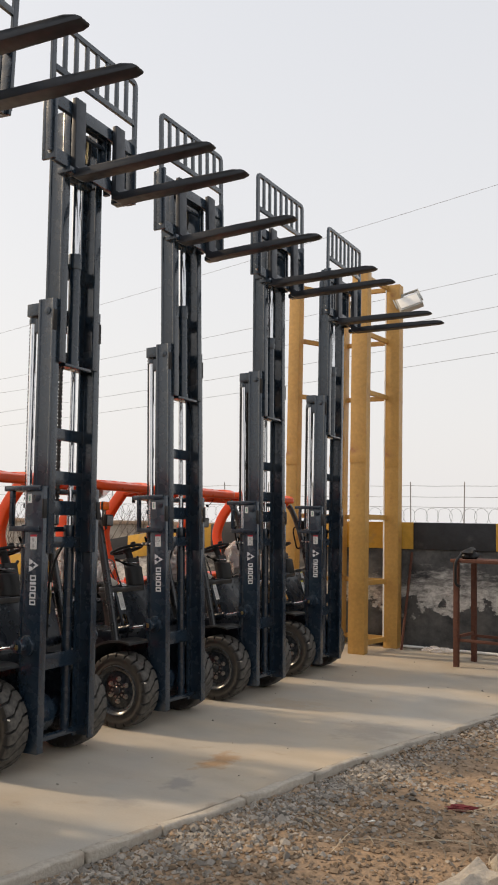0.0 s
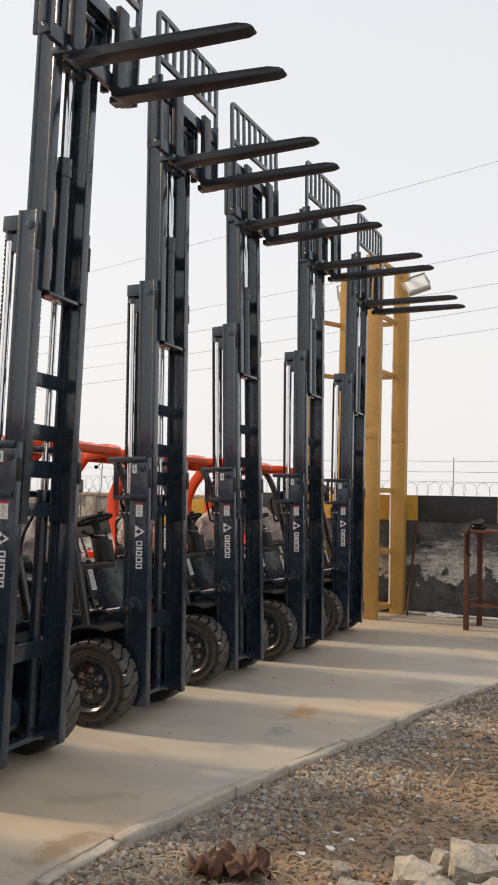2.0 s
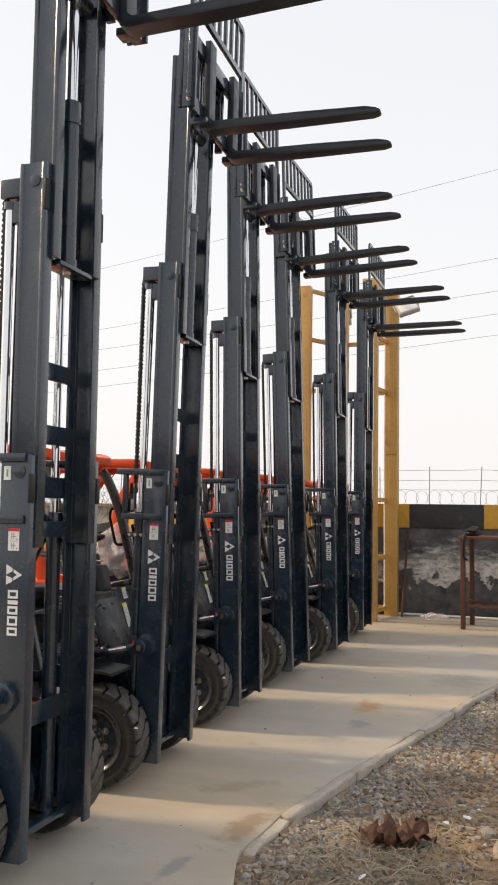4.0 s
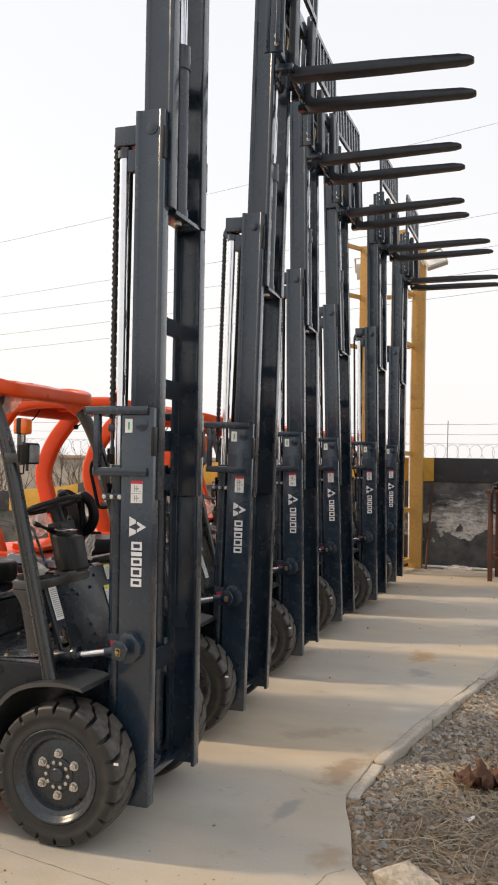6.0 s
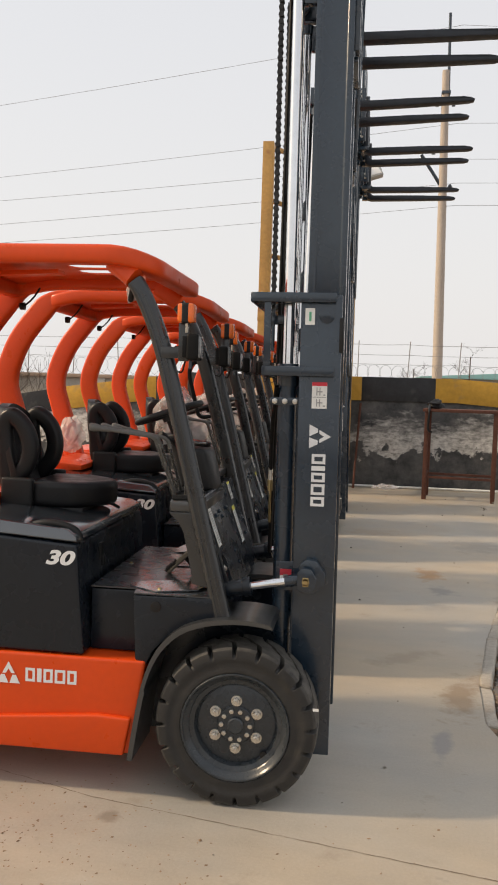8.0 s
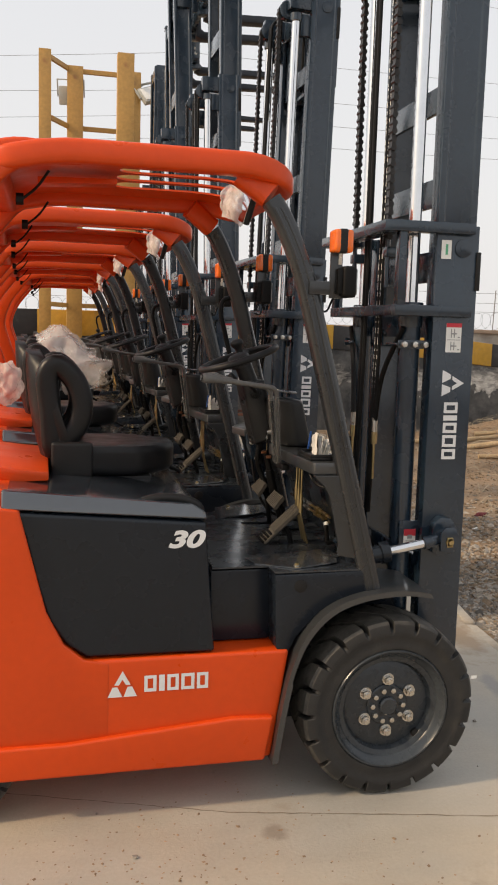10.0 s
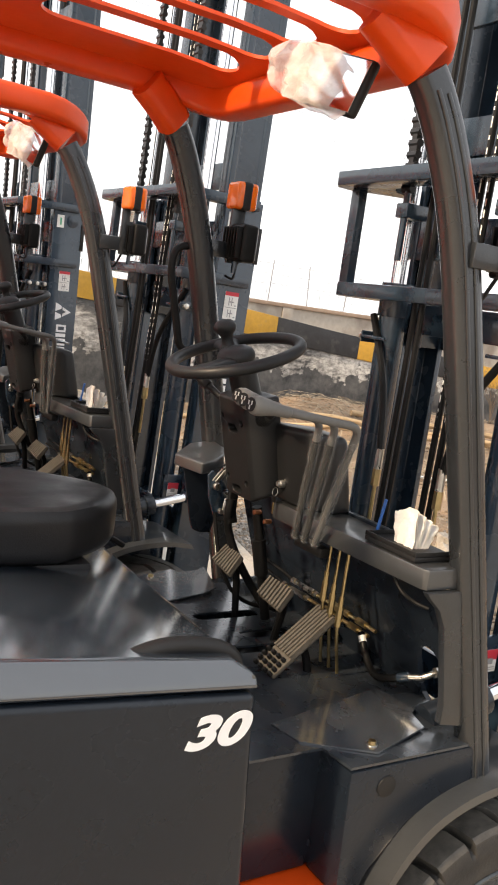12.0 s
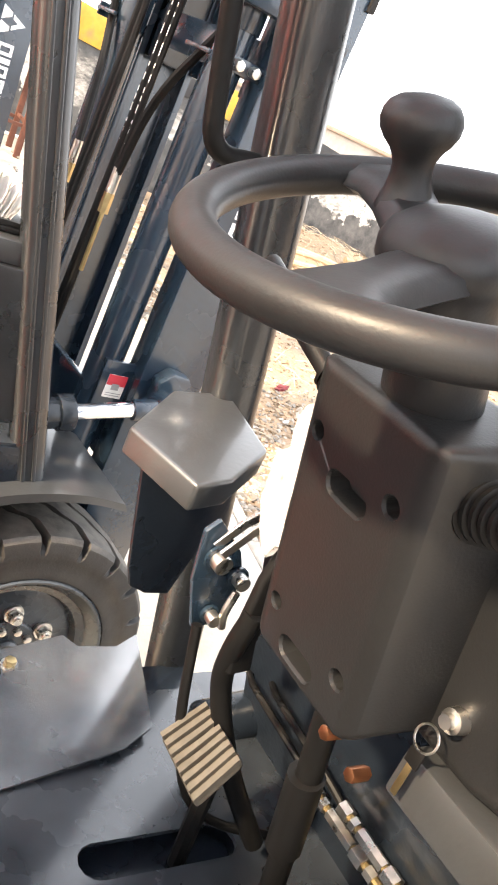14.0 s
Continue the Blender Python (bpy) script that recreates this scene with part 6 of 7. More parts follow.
        # tilt cylinder
        tc = part("tilt_cylinder", join(rod((-0.14, s * 0.43, 0.885), (0.025, s * 0.43, 0.917), 0.036, 20, bevel=0.003), rod((0.008, s * 0.43, 0.914), (0.043, s * 0.43, 0.921), 0.043, 20, bevel=0.003)), M_BODY, root)
        part("tilt_rod", rod((0.038, s * 0.43, 0.920), (0.22, s * 0.43, 0.955), 0.0185, 16), M_CHROME, tc, "chrome piston rod")
        part("rod_eye", join(rod((0.19, s * 0.43, 0.949), (0.25, s * 0.43, 0.961), 0.026, 16, bevel=0.003), rod((0.275, s * 0.40, 0.965), (0.275, s * 0.455, 0.965), 0.034, 18, bevel=0.003)), M_MAST, tc)
        lug = prism([(0.250, 0.900), (0.250, 1.015), (0.280, 1.045), (0.325, 1.040), (0.366, 0.985), (0.366, 0.935), (0.330, 0.893), (0.280, 0.886)], -0.398, -0.352, 0.006)
        part("tilt_lug", lug if s < 0 else mirror_y(lug), M_MAST, outer)
        lug2 = prism([(0.248, 0.925), (0.248, 1.002), (0.270, 1.022), (0.306, 1.018), (0.332, 0.975), (0.324, 0.932), (0.300, 0.915)], -0.475, -0.459, 0.004)
        part("tilt_lug", lug2 if s < 0 else mirror_y(lug2), M_MAST, outer)
        part("lug_pin", join(rod((0.285, s * 0.39, 0.962), (0.285, s * 0.482, 0.962), 0.016, 14), rod((0.285, s * 0.475, 0.962), (0.285, s * 0.490, 0.962), 0.009, 10), box(0.272, 0.298, s * 0.479 - 0.003, s * 0.479 + 0.003, 0.942, 0.982, 0.004)), M_BRASS, outer)
        # labels on the mast's sides
        face = Matrix.Translation((0.313, s * 0.3535, 1.763)) @ Matrix.Rotation(0 if s < 0 else math.pi, 4, "Z")
        sticker("warning_label", outer, face, 0.066, 0.115, [(0.86, 1.0, M_LABEL_R)], [(0.05, 0.95, 0.42, 0.44), (0.30, 0.36, 0.5, 0.8), (0.50, 0.56, 0.5, 0.8), (0.3, 0.7, 0.62, 0.66), (0.30, 0.36, 0.08, 0.36), (0.50, 0.56, 0.08, 0.36), (0.3, 0.7, 0.2, 0.24), (0.75, 0.9, 0.5, 0.54), (0.75, 0.9, 0.08, 0.12)])
        sticker("hook_label", outer, Matrix.Translation((0.262, s * 0.3535, 2.105)) @ Matrix.Rotation(0 if s < 0 else math.pi, 4, "Z"), 0.042, 0.072, [])
        part("hook_print", box(0.258, 0.268, s * 0.3555 - 0.0004, s * 0.3555 + 0.0004, 2.085, 2.125, 0), M_LABEL_G, outer)
        sticker("tilt_label", outer, Matrix.Translation((0.185, s * 0.315, 0.95)) @ Matrix.Rotation(0 if s < 0 else math.pi, 4, "Z"), 0.052, 0.062, [(0.55, 1.0, M_LABEL_R)], [(0.1, 0.9, 0.1, 0.13), (0.1, 0.9, 0.2, 0.23), (0.3, 0.7, 0.36, 0.62)])
        part("label_bracket", box(0.14, 0.228, s * 0.305 - 0.008, s * 0.305 + 0.008, 0.885, 1.015, 0.003), M_MAST, outer)
        # the mark and its bars read downwards along the channel
        down = Matrix.Translation((0.318, s * 0.3537, 1.583)) @ Matrix.Rotation(0 if s < 0 else math.pi, 4, "Z") @ Matrix.Rotation(radians(90), 4, "Y")
        logo(outer, down, 0.104)
    # free-lift cylinder on the inner stage
    fl = part("free_lift_cylinder", join(rod((0.372, -0.012, 3.205), (0.372, -0.012, 4.10), 0.050, 26), rod((0.372, -0.012, 4.02), (0.372, -0.012, 4.15), 0.058, 26, bevel=0.004), rod((0.372, -0.012, 3.18), (0.372, -0.012, 3.24), 0.056, 26, bevel=0.004)), M_MAST, inner_m)
    part("free_lift_rod", rod((0.372, -0.012, 4.08), (0.372, -0.012, 4.80), 0.037, 20), M_CHROME, fl, "chrome piston rod")
    part("bleed_pipe", pipe([(0.325, -0.075, 3.23), (0.322, -0.082, 3.28), (0.322, -0.082, 4.02), (0.33, -0.06, 4.06)], 0.007, 0.03, 8), M_STEEL, fl, "thin bright oil pipe")
    part("base_bolt", rod((0.372, -0.012, 3.155), (0.372, -0.012, 3.182), 0.022, 6, bevel=0.003), M_STEEL, fl)
    for y in (-0.10, 0.05):
        part("inner_hose", pipe([(0.32, y, 3.22), (0.32, y, 4.75), (0.36, y, 4.95)], 0.009, 0.05, 8), M_HOSE, inner_m)
    part("crosshead", join(rod((0.365, -0.14, 4.80), (0.365, 0.14, 4.80), 0.05, 20), box(0.32, 0.41, -0.10, 0.08, 4.78, 4.84, 0.006)), M_MAST, inner_m)

    # --- carriage, forks, load backrest ---
    car = empty("carriage")
    car.parent = root
    car.location = (0, 0, 0.085)
    car["label"] = "charcoal fork carriage at the top of the mast"
    for s in (-1, 1):
        end = part("end_plate", box(0.468, 0.566, s * 0.545 - 0.014, s * 0.545 + 0.014, 4.665, 5.285, 0.006), M_MAST, car)
        part("rear_strip", box(0.428, 0.464, s * 0.542 - 0.012, s * 0.542 + 0.012, 4.668, 5.27, 0.005), M_MAST, end)
        for z in (4.705, 4.745, 5.20, 5.24):
            part("hole", rod((0.447, s * 0.552, z), (0.447, s * 0.5548, z), 0.008, 10), M_HOSE, end)
        for z in (4.722, 4.772, 5.19, 5.24):
            part("plate_bolt", join(rod((0.520, s * 0.558, z), (0.520, s * 0.563, z), 0.019, 14), rod((0.520, s * 0.563, z), (0.520, s * 0.577, z), 0.0135, 6, bevel=0.002)), M_STEEL, end)
        part("slide_hook", box(0.47, 0.60, s * 0.36 - 0.05, s * 0.36 + 0.05, 4.600, 4.650, 0.008), M_MAST, car)
        part("mount_plate", box(0.30, 0.486, s * 0.205 - 0.014, s * 0.205 + 0.014, 4.72, 5.24, 0.006), M_MAST, car)
        part("hook_plate", box(0.43, 0.486, s * 0.262 - 0.018, s * 0.262 + 0.018, 4.66, 5.26, 0.004), M_MAST, car)
    part("upper_bar", box(0.50, 0.545, -0.529, 0.529, 5.12, 5.23, 0.010), M_MAST, car)
    part("lower_bar", box(0.50, 0.545, -0.529, 0.529, 4.66, 4.77, 0.010), M_MAST, car)
    part("roller_tube", join(rod((0.46, -0.24, 5.15), (0.46, 0.24, 5.15), 0.032, 18), rod((0.46, -0.24, 5.06), (0.46, 0.24, 5.06), 0.018, 14)), M_MAST, car)
    for k in range(3):
        part("valve_hose", pipe([(0.44, -0.04 + 0.04 * k, 5.10), (0.45, -0.05 + 0.045 * k, 4.98), (0.43, -0.03 + 0.03 * k, 4.86)], 0.010, 0.03, 8), M_HOSE if k != 1 else M_BRASS, car)
    for s in (-1, 1):
        y = s * 0.275
        fk = part("fork", prism([(0.546, 5.26), (0.592, 5.26), (0.597, 4.672), (0.63, 4.646), (1.25, 4.646), (1.74, 4.636), (1.815, 4.626), (1.848, 4.610), (1.840, 4.596), (1.79, 4.588), (1.20, 4.580), (0.60, 4.576), (0.546, 4.60)], -0.064, 0.064, 0.007), M_FORK, car, "black steel fork arm")
        for v in fk.data.vertices:
            if v.co.x > 1.73:
                v.co.y *= 1 - 0.42 * ((v.co.x - 1.73) / 0.13) ** 1.6
            v.co.y += y
    br = empty("load_backrest")
    br.parent = car
    lbw = 0.565
    frame_pts = smooth_path([(0.53, -lbw, 4.72), (0.53, -lbw, 5.83), (0.53, lbw, 5.83), (0.53, lbw, 4.72)], 0.05, 5)
    part("backrest_frame", sweep(frame_pts, rounded(0.030, 0.05, 0.004, 1), up=(1, 0, 0)), M_MAST, br)
    part("backrest_bar", box(0.515, 0.545, -lbw + 0.025, lbw - 0.025, 5.41, 5.46, 0.003), M_MAST, br)
    bar = None
    for k in range(7):
        y = -lbw + 2 * lbw * (k + 1) / 8
        m = Matrix.Translation((0.53, y, 5.46))
        if bar is None:
            bar = part("backrest_slat", box(-0.012, 0.012, -0.02, 0.02, 0.0, 0.345, 0.002), M_MAST, br)
            bar.matrix_basis = m
        else:
            again(bar, br, m)
    return root


# ---- things on the ground: stones, straw, rubble, timber ----
def scatter_stones(name, label, count, place, sizes, mat, seed, on_slab=False):
    """Many small jagged stones as one object."""
    rng = random.Random(seed)
    verts, faces = [], []
    for _ in range(count):
        x, y = place(rng)
        s = rng.uniform(*sizes) * (1.6 if rng.random() < 0.06 else 1.0)
        sx, sy, sz = s * rng.uniform(0.7, 1.4), s * rng.uniform(0.7, 1.3), s * rng.uniform(0.45, 0.9)
        a = rng.uniform(0, math.pi)
        c, d = math.cos(a), math.sin(a)
        z = earth_height(x, y) + sz * 0.25 + (0.02 * max(0.0, 1 - (x - edge_x(y)) / 0.22) * rng.random() if y > 2.3 else 0.0)
        if on_slab:
            sz *= 0.6
            z = sz * 0.4
        base = len(verts)
        for px, py, pz in ((1, 0, 0), (-1, 0, 0), (0, 1, 0), (0, -1, 0), (0, 0, 1), (0, 0, -1), (0.6, 0.6, 0.6), (-0.6, -0.5, 0.6)):
            px, py, pz = px * sx * rng.uniform(0.7, 1.2), py * sy * rng.uniform(0.7, 1.2), pz * sz * rng.uniform(0.7, 1.2)
            verts.append((x + px * c - py * d, y + px * d + py * c, z + pz))
        for f in ((0, 2, 6), (2, 4, 6), (4, 0, 6), (2, 1, 4), (1, 7, 4), (1, 3, 7), (3, 4, 7), (3, 0, 4), (2, 0, 5), (1, 2, 5), (3, 1, 5), (0, 3, 5)):
            faces.append(tuple(base + k for k in f))
    me = bpy.data.meshes.new(name)
    me.from_pydata(verts, [], faces)
    me.materials.append(mat)
    tagged(new(name, me), label, "gravel", kind="stuff")


def by_kerb(rng):
    y = rng.uniform(1.2, 13.0) if rng.random() < 0.45 else rng.uniform(2.2, 7.0)
    x = edge_x(y) + 0.015 + (abs(rng.gauss(0, 0.24)) if rng.random() < 0.68 else abs(rng.gauss(0, 0.70)))
    return x, y


def over_field(rng):
    return rng.uniform(-2.6, 5.5), rng.uniform(1.0, 12.5)


def clods(rng):
    y = rng.uniform(1.0, 12.8) if rng.random() < 0.5 else rng.uniform(1.6, 6.0)
    return edge_x(y) + 0.02 + rng.random() ** 2.0 * 6.0, y


scatter_stones("gravel", "grey crushed stone strewn along the kerb", 10500, by_kerb, (0.007, 0.024), M_GRAVEL, 11)
scatter_stones("gravel", "scattered small grey stones on bare earth", 1100, over_field, (0.010, 0.030), M_GRAVEL, 12)
scatter_stones("soil_clods", "crumbly brown soil clods over the bare earth", 22000, clods, (0.006, 0.022), M_CLOD, 13)


def soil_on_slab(rng):
    k = rng.random()
    if k < 0.75:
        return -5.85 + rng.gauss(0, 0.34), 0.62 + rng.gauss(0, 0.30)
    return -5.2 + rng.gauss(0, 0.7), 0.7 + rng.gauss(0, 0.35)


scatter_stones("soil_crumbs", "brown soil crumbs trodden onto the concrete slab", 620, soil_on_slab, (0.002, 0.0058), M_SOIL, 14, True)


def scatter_straw(name, label, count, place, seed, length=(0.06, 0.30), width=0.0016):
    rng = random.Random(seed)
    verts, faces = [], []
    for _ in range(count):
        x, y = place(rng)
        if x < edge_x(y) + 0.22:
            continue
        ln, a = rng.uniform(*length), rng.uniform(0, 2 * math.pi)
        bend, lift = rng.uniform(-0.9, 0.9), rng.uniform(0, 0.35)
        w = width * rng.uniform(0.6, 1.6)
        base = len(verts)
        px, py = x, y
        z0 = earth_height(x, y) + 0.022
        for i in range(4):
            t = i / 3
            aa = a + bend * t
            z = max(z0 + ln * lift * math.sin(t * math.pi) * 0.5, earth_height(px, py) + 0.012)
            verts += [(px - math.sin(aa) * w, py + math.cos(aa) * w, z), (px + math.sin(aa) * w, py - math.cos(aa) * w, z + w * 0.7)]
            px, py = px + math.cos(aa) * ln / 3, py + math.sin(aa) * ln / 3
        for i in range(3):
            k = base + 2 * i
            faces.append((k, k + 1, k + 3, k + 2))
    me = bpy.data.meshes.new(name)
    me.from_pydata(verts, [], faces)
    me.materials.append(M_STRAW)
    tagged(new(name, me), label, "dry grass", kind="stuff")


def straw_near(rng):
    return rng.gauss(-2.80, 0.36), rng.gauss(2.30, 0.62)


def straw_field(rng):
    return rng.gauss(3.2, 2.6), rng.uniform(5.0, 12.8)


scatter_straw("straw", "tangled dry straw lying on the gravel", 1500, straw_near, 21, (0.04, 0.24), 0.0018)
scatter_straw("straw", "dry grass stalks strewn over the earth", 4200, straw_field, 22, (0.10, 0.55), 0.004)


def rubble():
    spots = [(-2.19, 2.82, 0.105, 0.085, 0.075), (-1.95, 3.04, 0.13, 0.10, 0.11), (-1.72, 3.16, 0.12, 0.11, 0.15), (-1.80, 2.80, 0.12, 0.10, 0.12), (-1.99, 2.72, 0.09, 0.08, 0.09), (-1.56, 2.90, 0.13, 0.12, 0.14), (-2.05, 2.44, 0.10, 0.08, 0.085),
             (-1.88, 2.50, 0.12, 0.10, 0.11), (-1.70, 2.56, 0.12, 0.11, 0.12), (-1.50, 2.66, 0.13, 0.12, 0.14), (-1.55, 3.46, 0.13, 0.10, 0.11), (-1.88, 3.42, 0.08, 0.07, 0.06), (-1.40, 3.18, 0.14, 0.13, 0.16), (-1.28, 4.75, 0.20, 0.13, 0.10),
             (-1.05, 5.05, 0.16, 0.14, 0.12), (-2.36, 3.08, 0.05, 0.04, 0.03), (-1.20, 3.70, 0.13, 0.12, 0.11), (-2.16, 2.62, 0.06, 0.05, 0.045), (-1.35, 2.85, 0.13, 0.12, 0.16)]
    for i, (x, y, a, b, c) in enumerate(spots):
        rng = random.Random(40 + i)
        bm = bmesh.new()
        bmesh.ops.create_cube(bm, size=2)
        bmesh.ops.subdivide_edges(bm, edges=bm.edges[:], cuts=1, use_grid_fill=True)
        for v in bm.verts:
            v.co = Vector(v.co.normalized() * 0.45 + v.co * 0.55)
            v.co += Vector([rng.uniform(-0.30, 0.30) for _ in range(3)])
        bevelled(bm, 0.06, 1, 22)
        bmesh.ops.subdivide_edges(bm, edges=[e for e in bm.edges if e.calc_length() > 0.35], cuts=2, use_grid_fill=True)
        for v in bm.verts:
            v.co += v.co.normalized() * (0.07 * noise.noise(v.co * 2.6 + Vector((i, 0, 0))) + 0.035 * noise.noise(v.co * 7 + Vector((0, i, 0))))
            v.co = Vector((v.co.x * a, v.co.y * b, v.co.z * c))
        rock = part("rock", bm, M_ROCK, None, angle=30)
        rock.matrix_basis = pose(x, y, earth_height(x, y) + c * 0.58, rng.uniform(-18, 18), rng.uniform(-18, 18), rng.uniform(0, 360))
        tagged(rock, "broken pale rubble stone on the gravel", "rock", group="rubble stones")
    bm = box(-0.30, 0.30, -0.085, 0.085, -0.07, 0.07, 0.025, 2)
    bmesh.ops.subdivide_edges(bm, edges=[e for e in bm.edges if e.calc_length() > 0.1], cuts=4, use_grid_fill=True)
    for v in bm.verts:
        v.co += Vector((1, 1, 0.7)) * (0.035 * noise.noise(v.co * 7) + 0.012 * noise.noise(v.co * 25))
    block = part("stone_block", bm, M_ROCK)
    block.matrix_basis = pose(-3.045, 1.125, -0.005, 4, 3, -46)
    tagged(block, "long pale broken kerb piece at the slab corner", "stone")


rubble()


def poles():
    rng = random.Random(8)
    rows = [((0.2, 11.0), (4.8, 10.4), 0.045), ((1.0, 11.5), (5.6, 10.1), 0.04), ((2.6, 11.3), (7.2, 10.6), 0.05), ((0.4, 10.2), (4.2, 10.0), 0.035), ((3.4, 10.9), (8.0, 9.2), 0.04), ((-0.5, 11.6), (2.4, 11.0), 0.04)]
    for (xa, ya), (xb, yb), r in rows:
        za, zb = earth_height(xa, ya) + r, earth_height(xb, yb) + r
        o = part("timber_pole", sweep([(xa + (xb - xa) * t, ya + (yb - ya) * t + 0.05 * math.sin(t * 5 + r * 90), max(za + (zb - za) * t, earth_height(xa + (xb - xa) * t, ya + (yb - ya) * t) + r * 0.8)) for t in [i / 12 for i in range(13)]], circle(r, 8)), M_TIMBER)
        tagged(o, "long weathered timber pole lying on the earth", "timber", group="timber poles")
    o = part("white_pipe", rod((0.55, 8.35, earth_height(0.55, 8.35) + 0.03), (1.75, 7.75, earth_height(1.75, 7.75) + 0.03), 0.022, 10), M_LABEL)
    tagged(o, "white plastic pipe lying on the earth", "pipe")


poles()


def dry_bush(x, y, z, size, seed, label="leafless dry weeds by the yard wall", name="dry_bush"):
    """Thin forked twigs from one root."""
    rng = random.Random(seed)
    bm = bmesh.new()

    def twig(p, way, length, r, depth):
        q = p + way * length
        seg = [bm.verts.new(p + Vector((math.cos(a), math.sin(a), 0)) * r) for a in (0, 2.1, 4.2)]
        end = [bm.verts.new(q + Vector((math.cos(a), math.sin(a), 0)) * r * 0.6) for a in (0, 2.1, 4.2)]
        for i in range(3):
            bm.faces.new((seg[i], seg[(i + 1) % 3], end[(i + 1) % 3], end[i]))
        if depth:
            for _ in range(rng.choice((2, 3))):
                w = (way + Vector((rng.uniform(-0.8, 0.8), rng.uniform(-0.8, 0.8), rng.uniform(-0.25, 0.5)))).normalized()
                twig(p.lerp(q, rng.uniform(0.6, 1.0)), w, length * rng.uniform(0.55, 0.85), r * 0.6, depth - 1)

    for _ in range(5):
        twig(Vector((0, 0, 0)), Vector((rng.uniform(-0.5, 0.5), rng.uniform(-0.5, 0.5), 1)).normalized(), size * rng.uniform(0.3, 0.45), size * 0.012, 4)
    o = part(name, bm, M_TWIG)
    o.location = (x, y, z)
    tagged(o, label, "bush", group="dry bushes")


for i, (x, y, s) in enumerate(((5.4, 12.7, 1.1), (7.4, 12.6, 1.2), (6.5, 11.6, 0.6), (8.6, 12.3, 0.9), (-13.2, 16.2, 2.6), (-11.6, 16.4, 2.2), (-15.0, 15.6, 2.4), (-9.4, 16.5, 1.5), (-9.4, 18.0, 1.7))):
    dry_bush(x, y, earth_height(x, y) - 0.02, s, 60 + i)


def bare_tree(x, y, high, seed):
    """A thin leafless tree: a tapered trunk and forking limbs."""
    root = empty("bare_tree", (x, y, 0))
    tagged(root, "small leafless tree behind the yard wall", "tree", group="bare trees")
    rng = random.Random(seed)
    part("trunk", rod((0, 0, -0.1), (0.05, 0, high * 0.86), 0.05, 8, 0.018), M_TWIG, root)
    limbs = bmesh.new()

    def limb(p, way, length, r, depth):
        q = p + way * length
        limbs_end = [limbs.verts.new(q + Vector((math.cos(a), math.sin(a), 0)) * r * 0.5) for a in (0, 2.1, 4.2)]
        start = [limbs.verts.new(p + Vector((math.cos(a), math.sin(a), 0)) * r) for a in (0, 2.1, 4.2)]
        for i in range(3):
            limbs.faces.new((start[i], start[(i + 1) % 3], limbs_end[(i + 1) % 3], limbs_end[i]))
        if depth:
            for _ in range(3):
                w = (way + Vector((rng.uniform(-0.9, 0.9), rng.uniform(-0.9, 0.9), rng.uniform(-0.3, 0.4)))).normalized()
                limb(p.lerp(q, rng.uniform(0.4, 1.0)), w, length * rng.uniform(0.5, 0.8), r * 0.6, depth - 1)

    for i in range(6):
        a = rng.uniform(0, 6.28)
        limb(Vector((0.03, 0, high * rng.uniform(0.62, 0.86))), Vector((math.cos(a), math.sin(a), rng.uniform(0.1, 0.8))).normalized(), high * rng.uniform(0.10, 0.17), 0.016, 3)
    part("limbs", limbs, M_TWIG, root)


bare_tree(-0.30, 32.0, 3.75, 4)
bare_tree(-2.45, 32.0, 3.15, 9)


def far_shed():
    """A long low shed with a teal sheet roof, far behind the yard wall."""
    root = empty("far_shed", (12.0, 44.0, 0))
    tagged(root, "distant low shed with a teal sheet roof", "shed")
    part("wall", box(-13.0, -6.0, 0.0, 5.0, -0.3, 2.55, 0.02), M_FENCE, root)
    part("roof", prism([(-13.4, 2.55), (-13.4, 2.62), (-9.5, 2.86), (-5.6, 2.62), (-5.6, 2.55)], -0.4, 5.4, 0.01), M_ROOF_TEAL, root, "teal sheet roof")


far_shed()


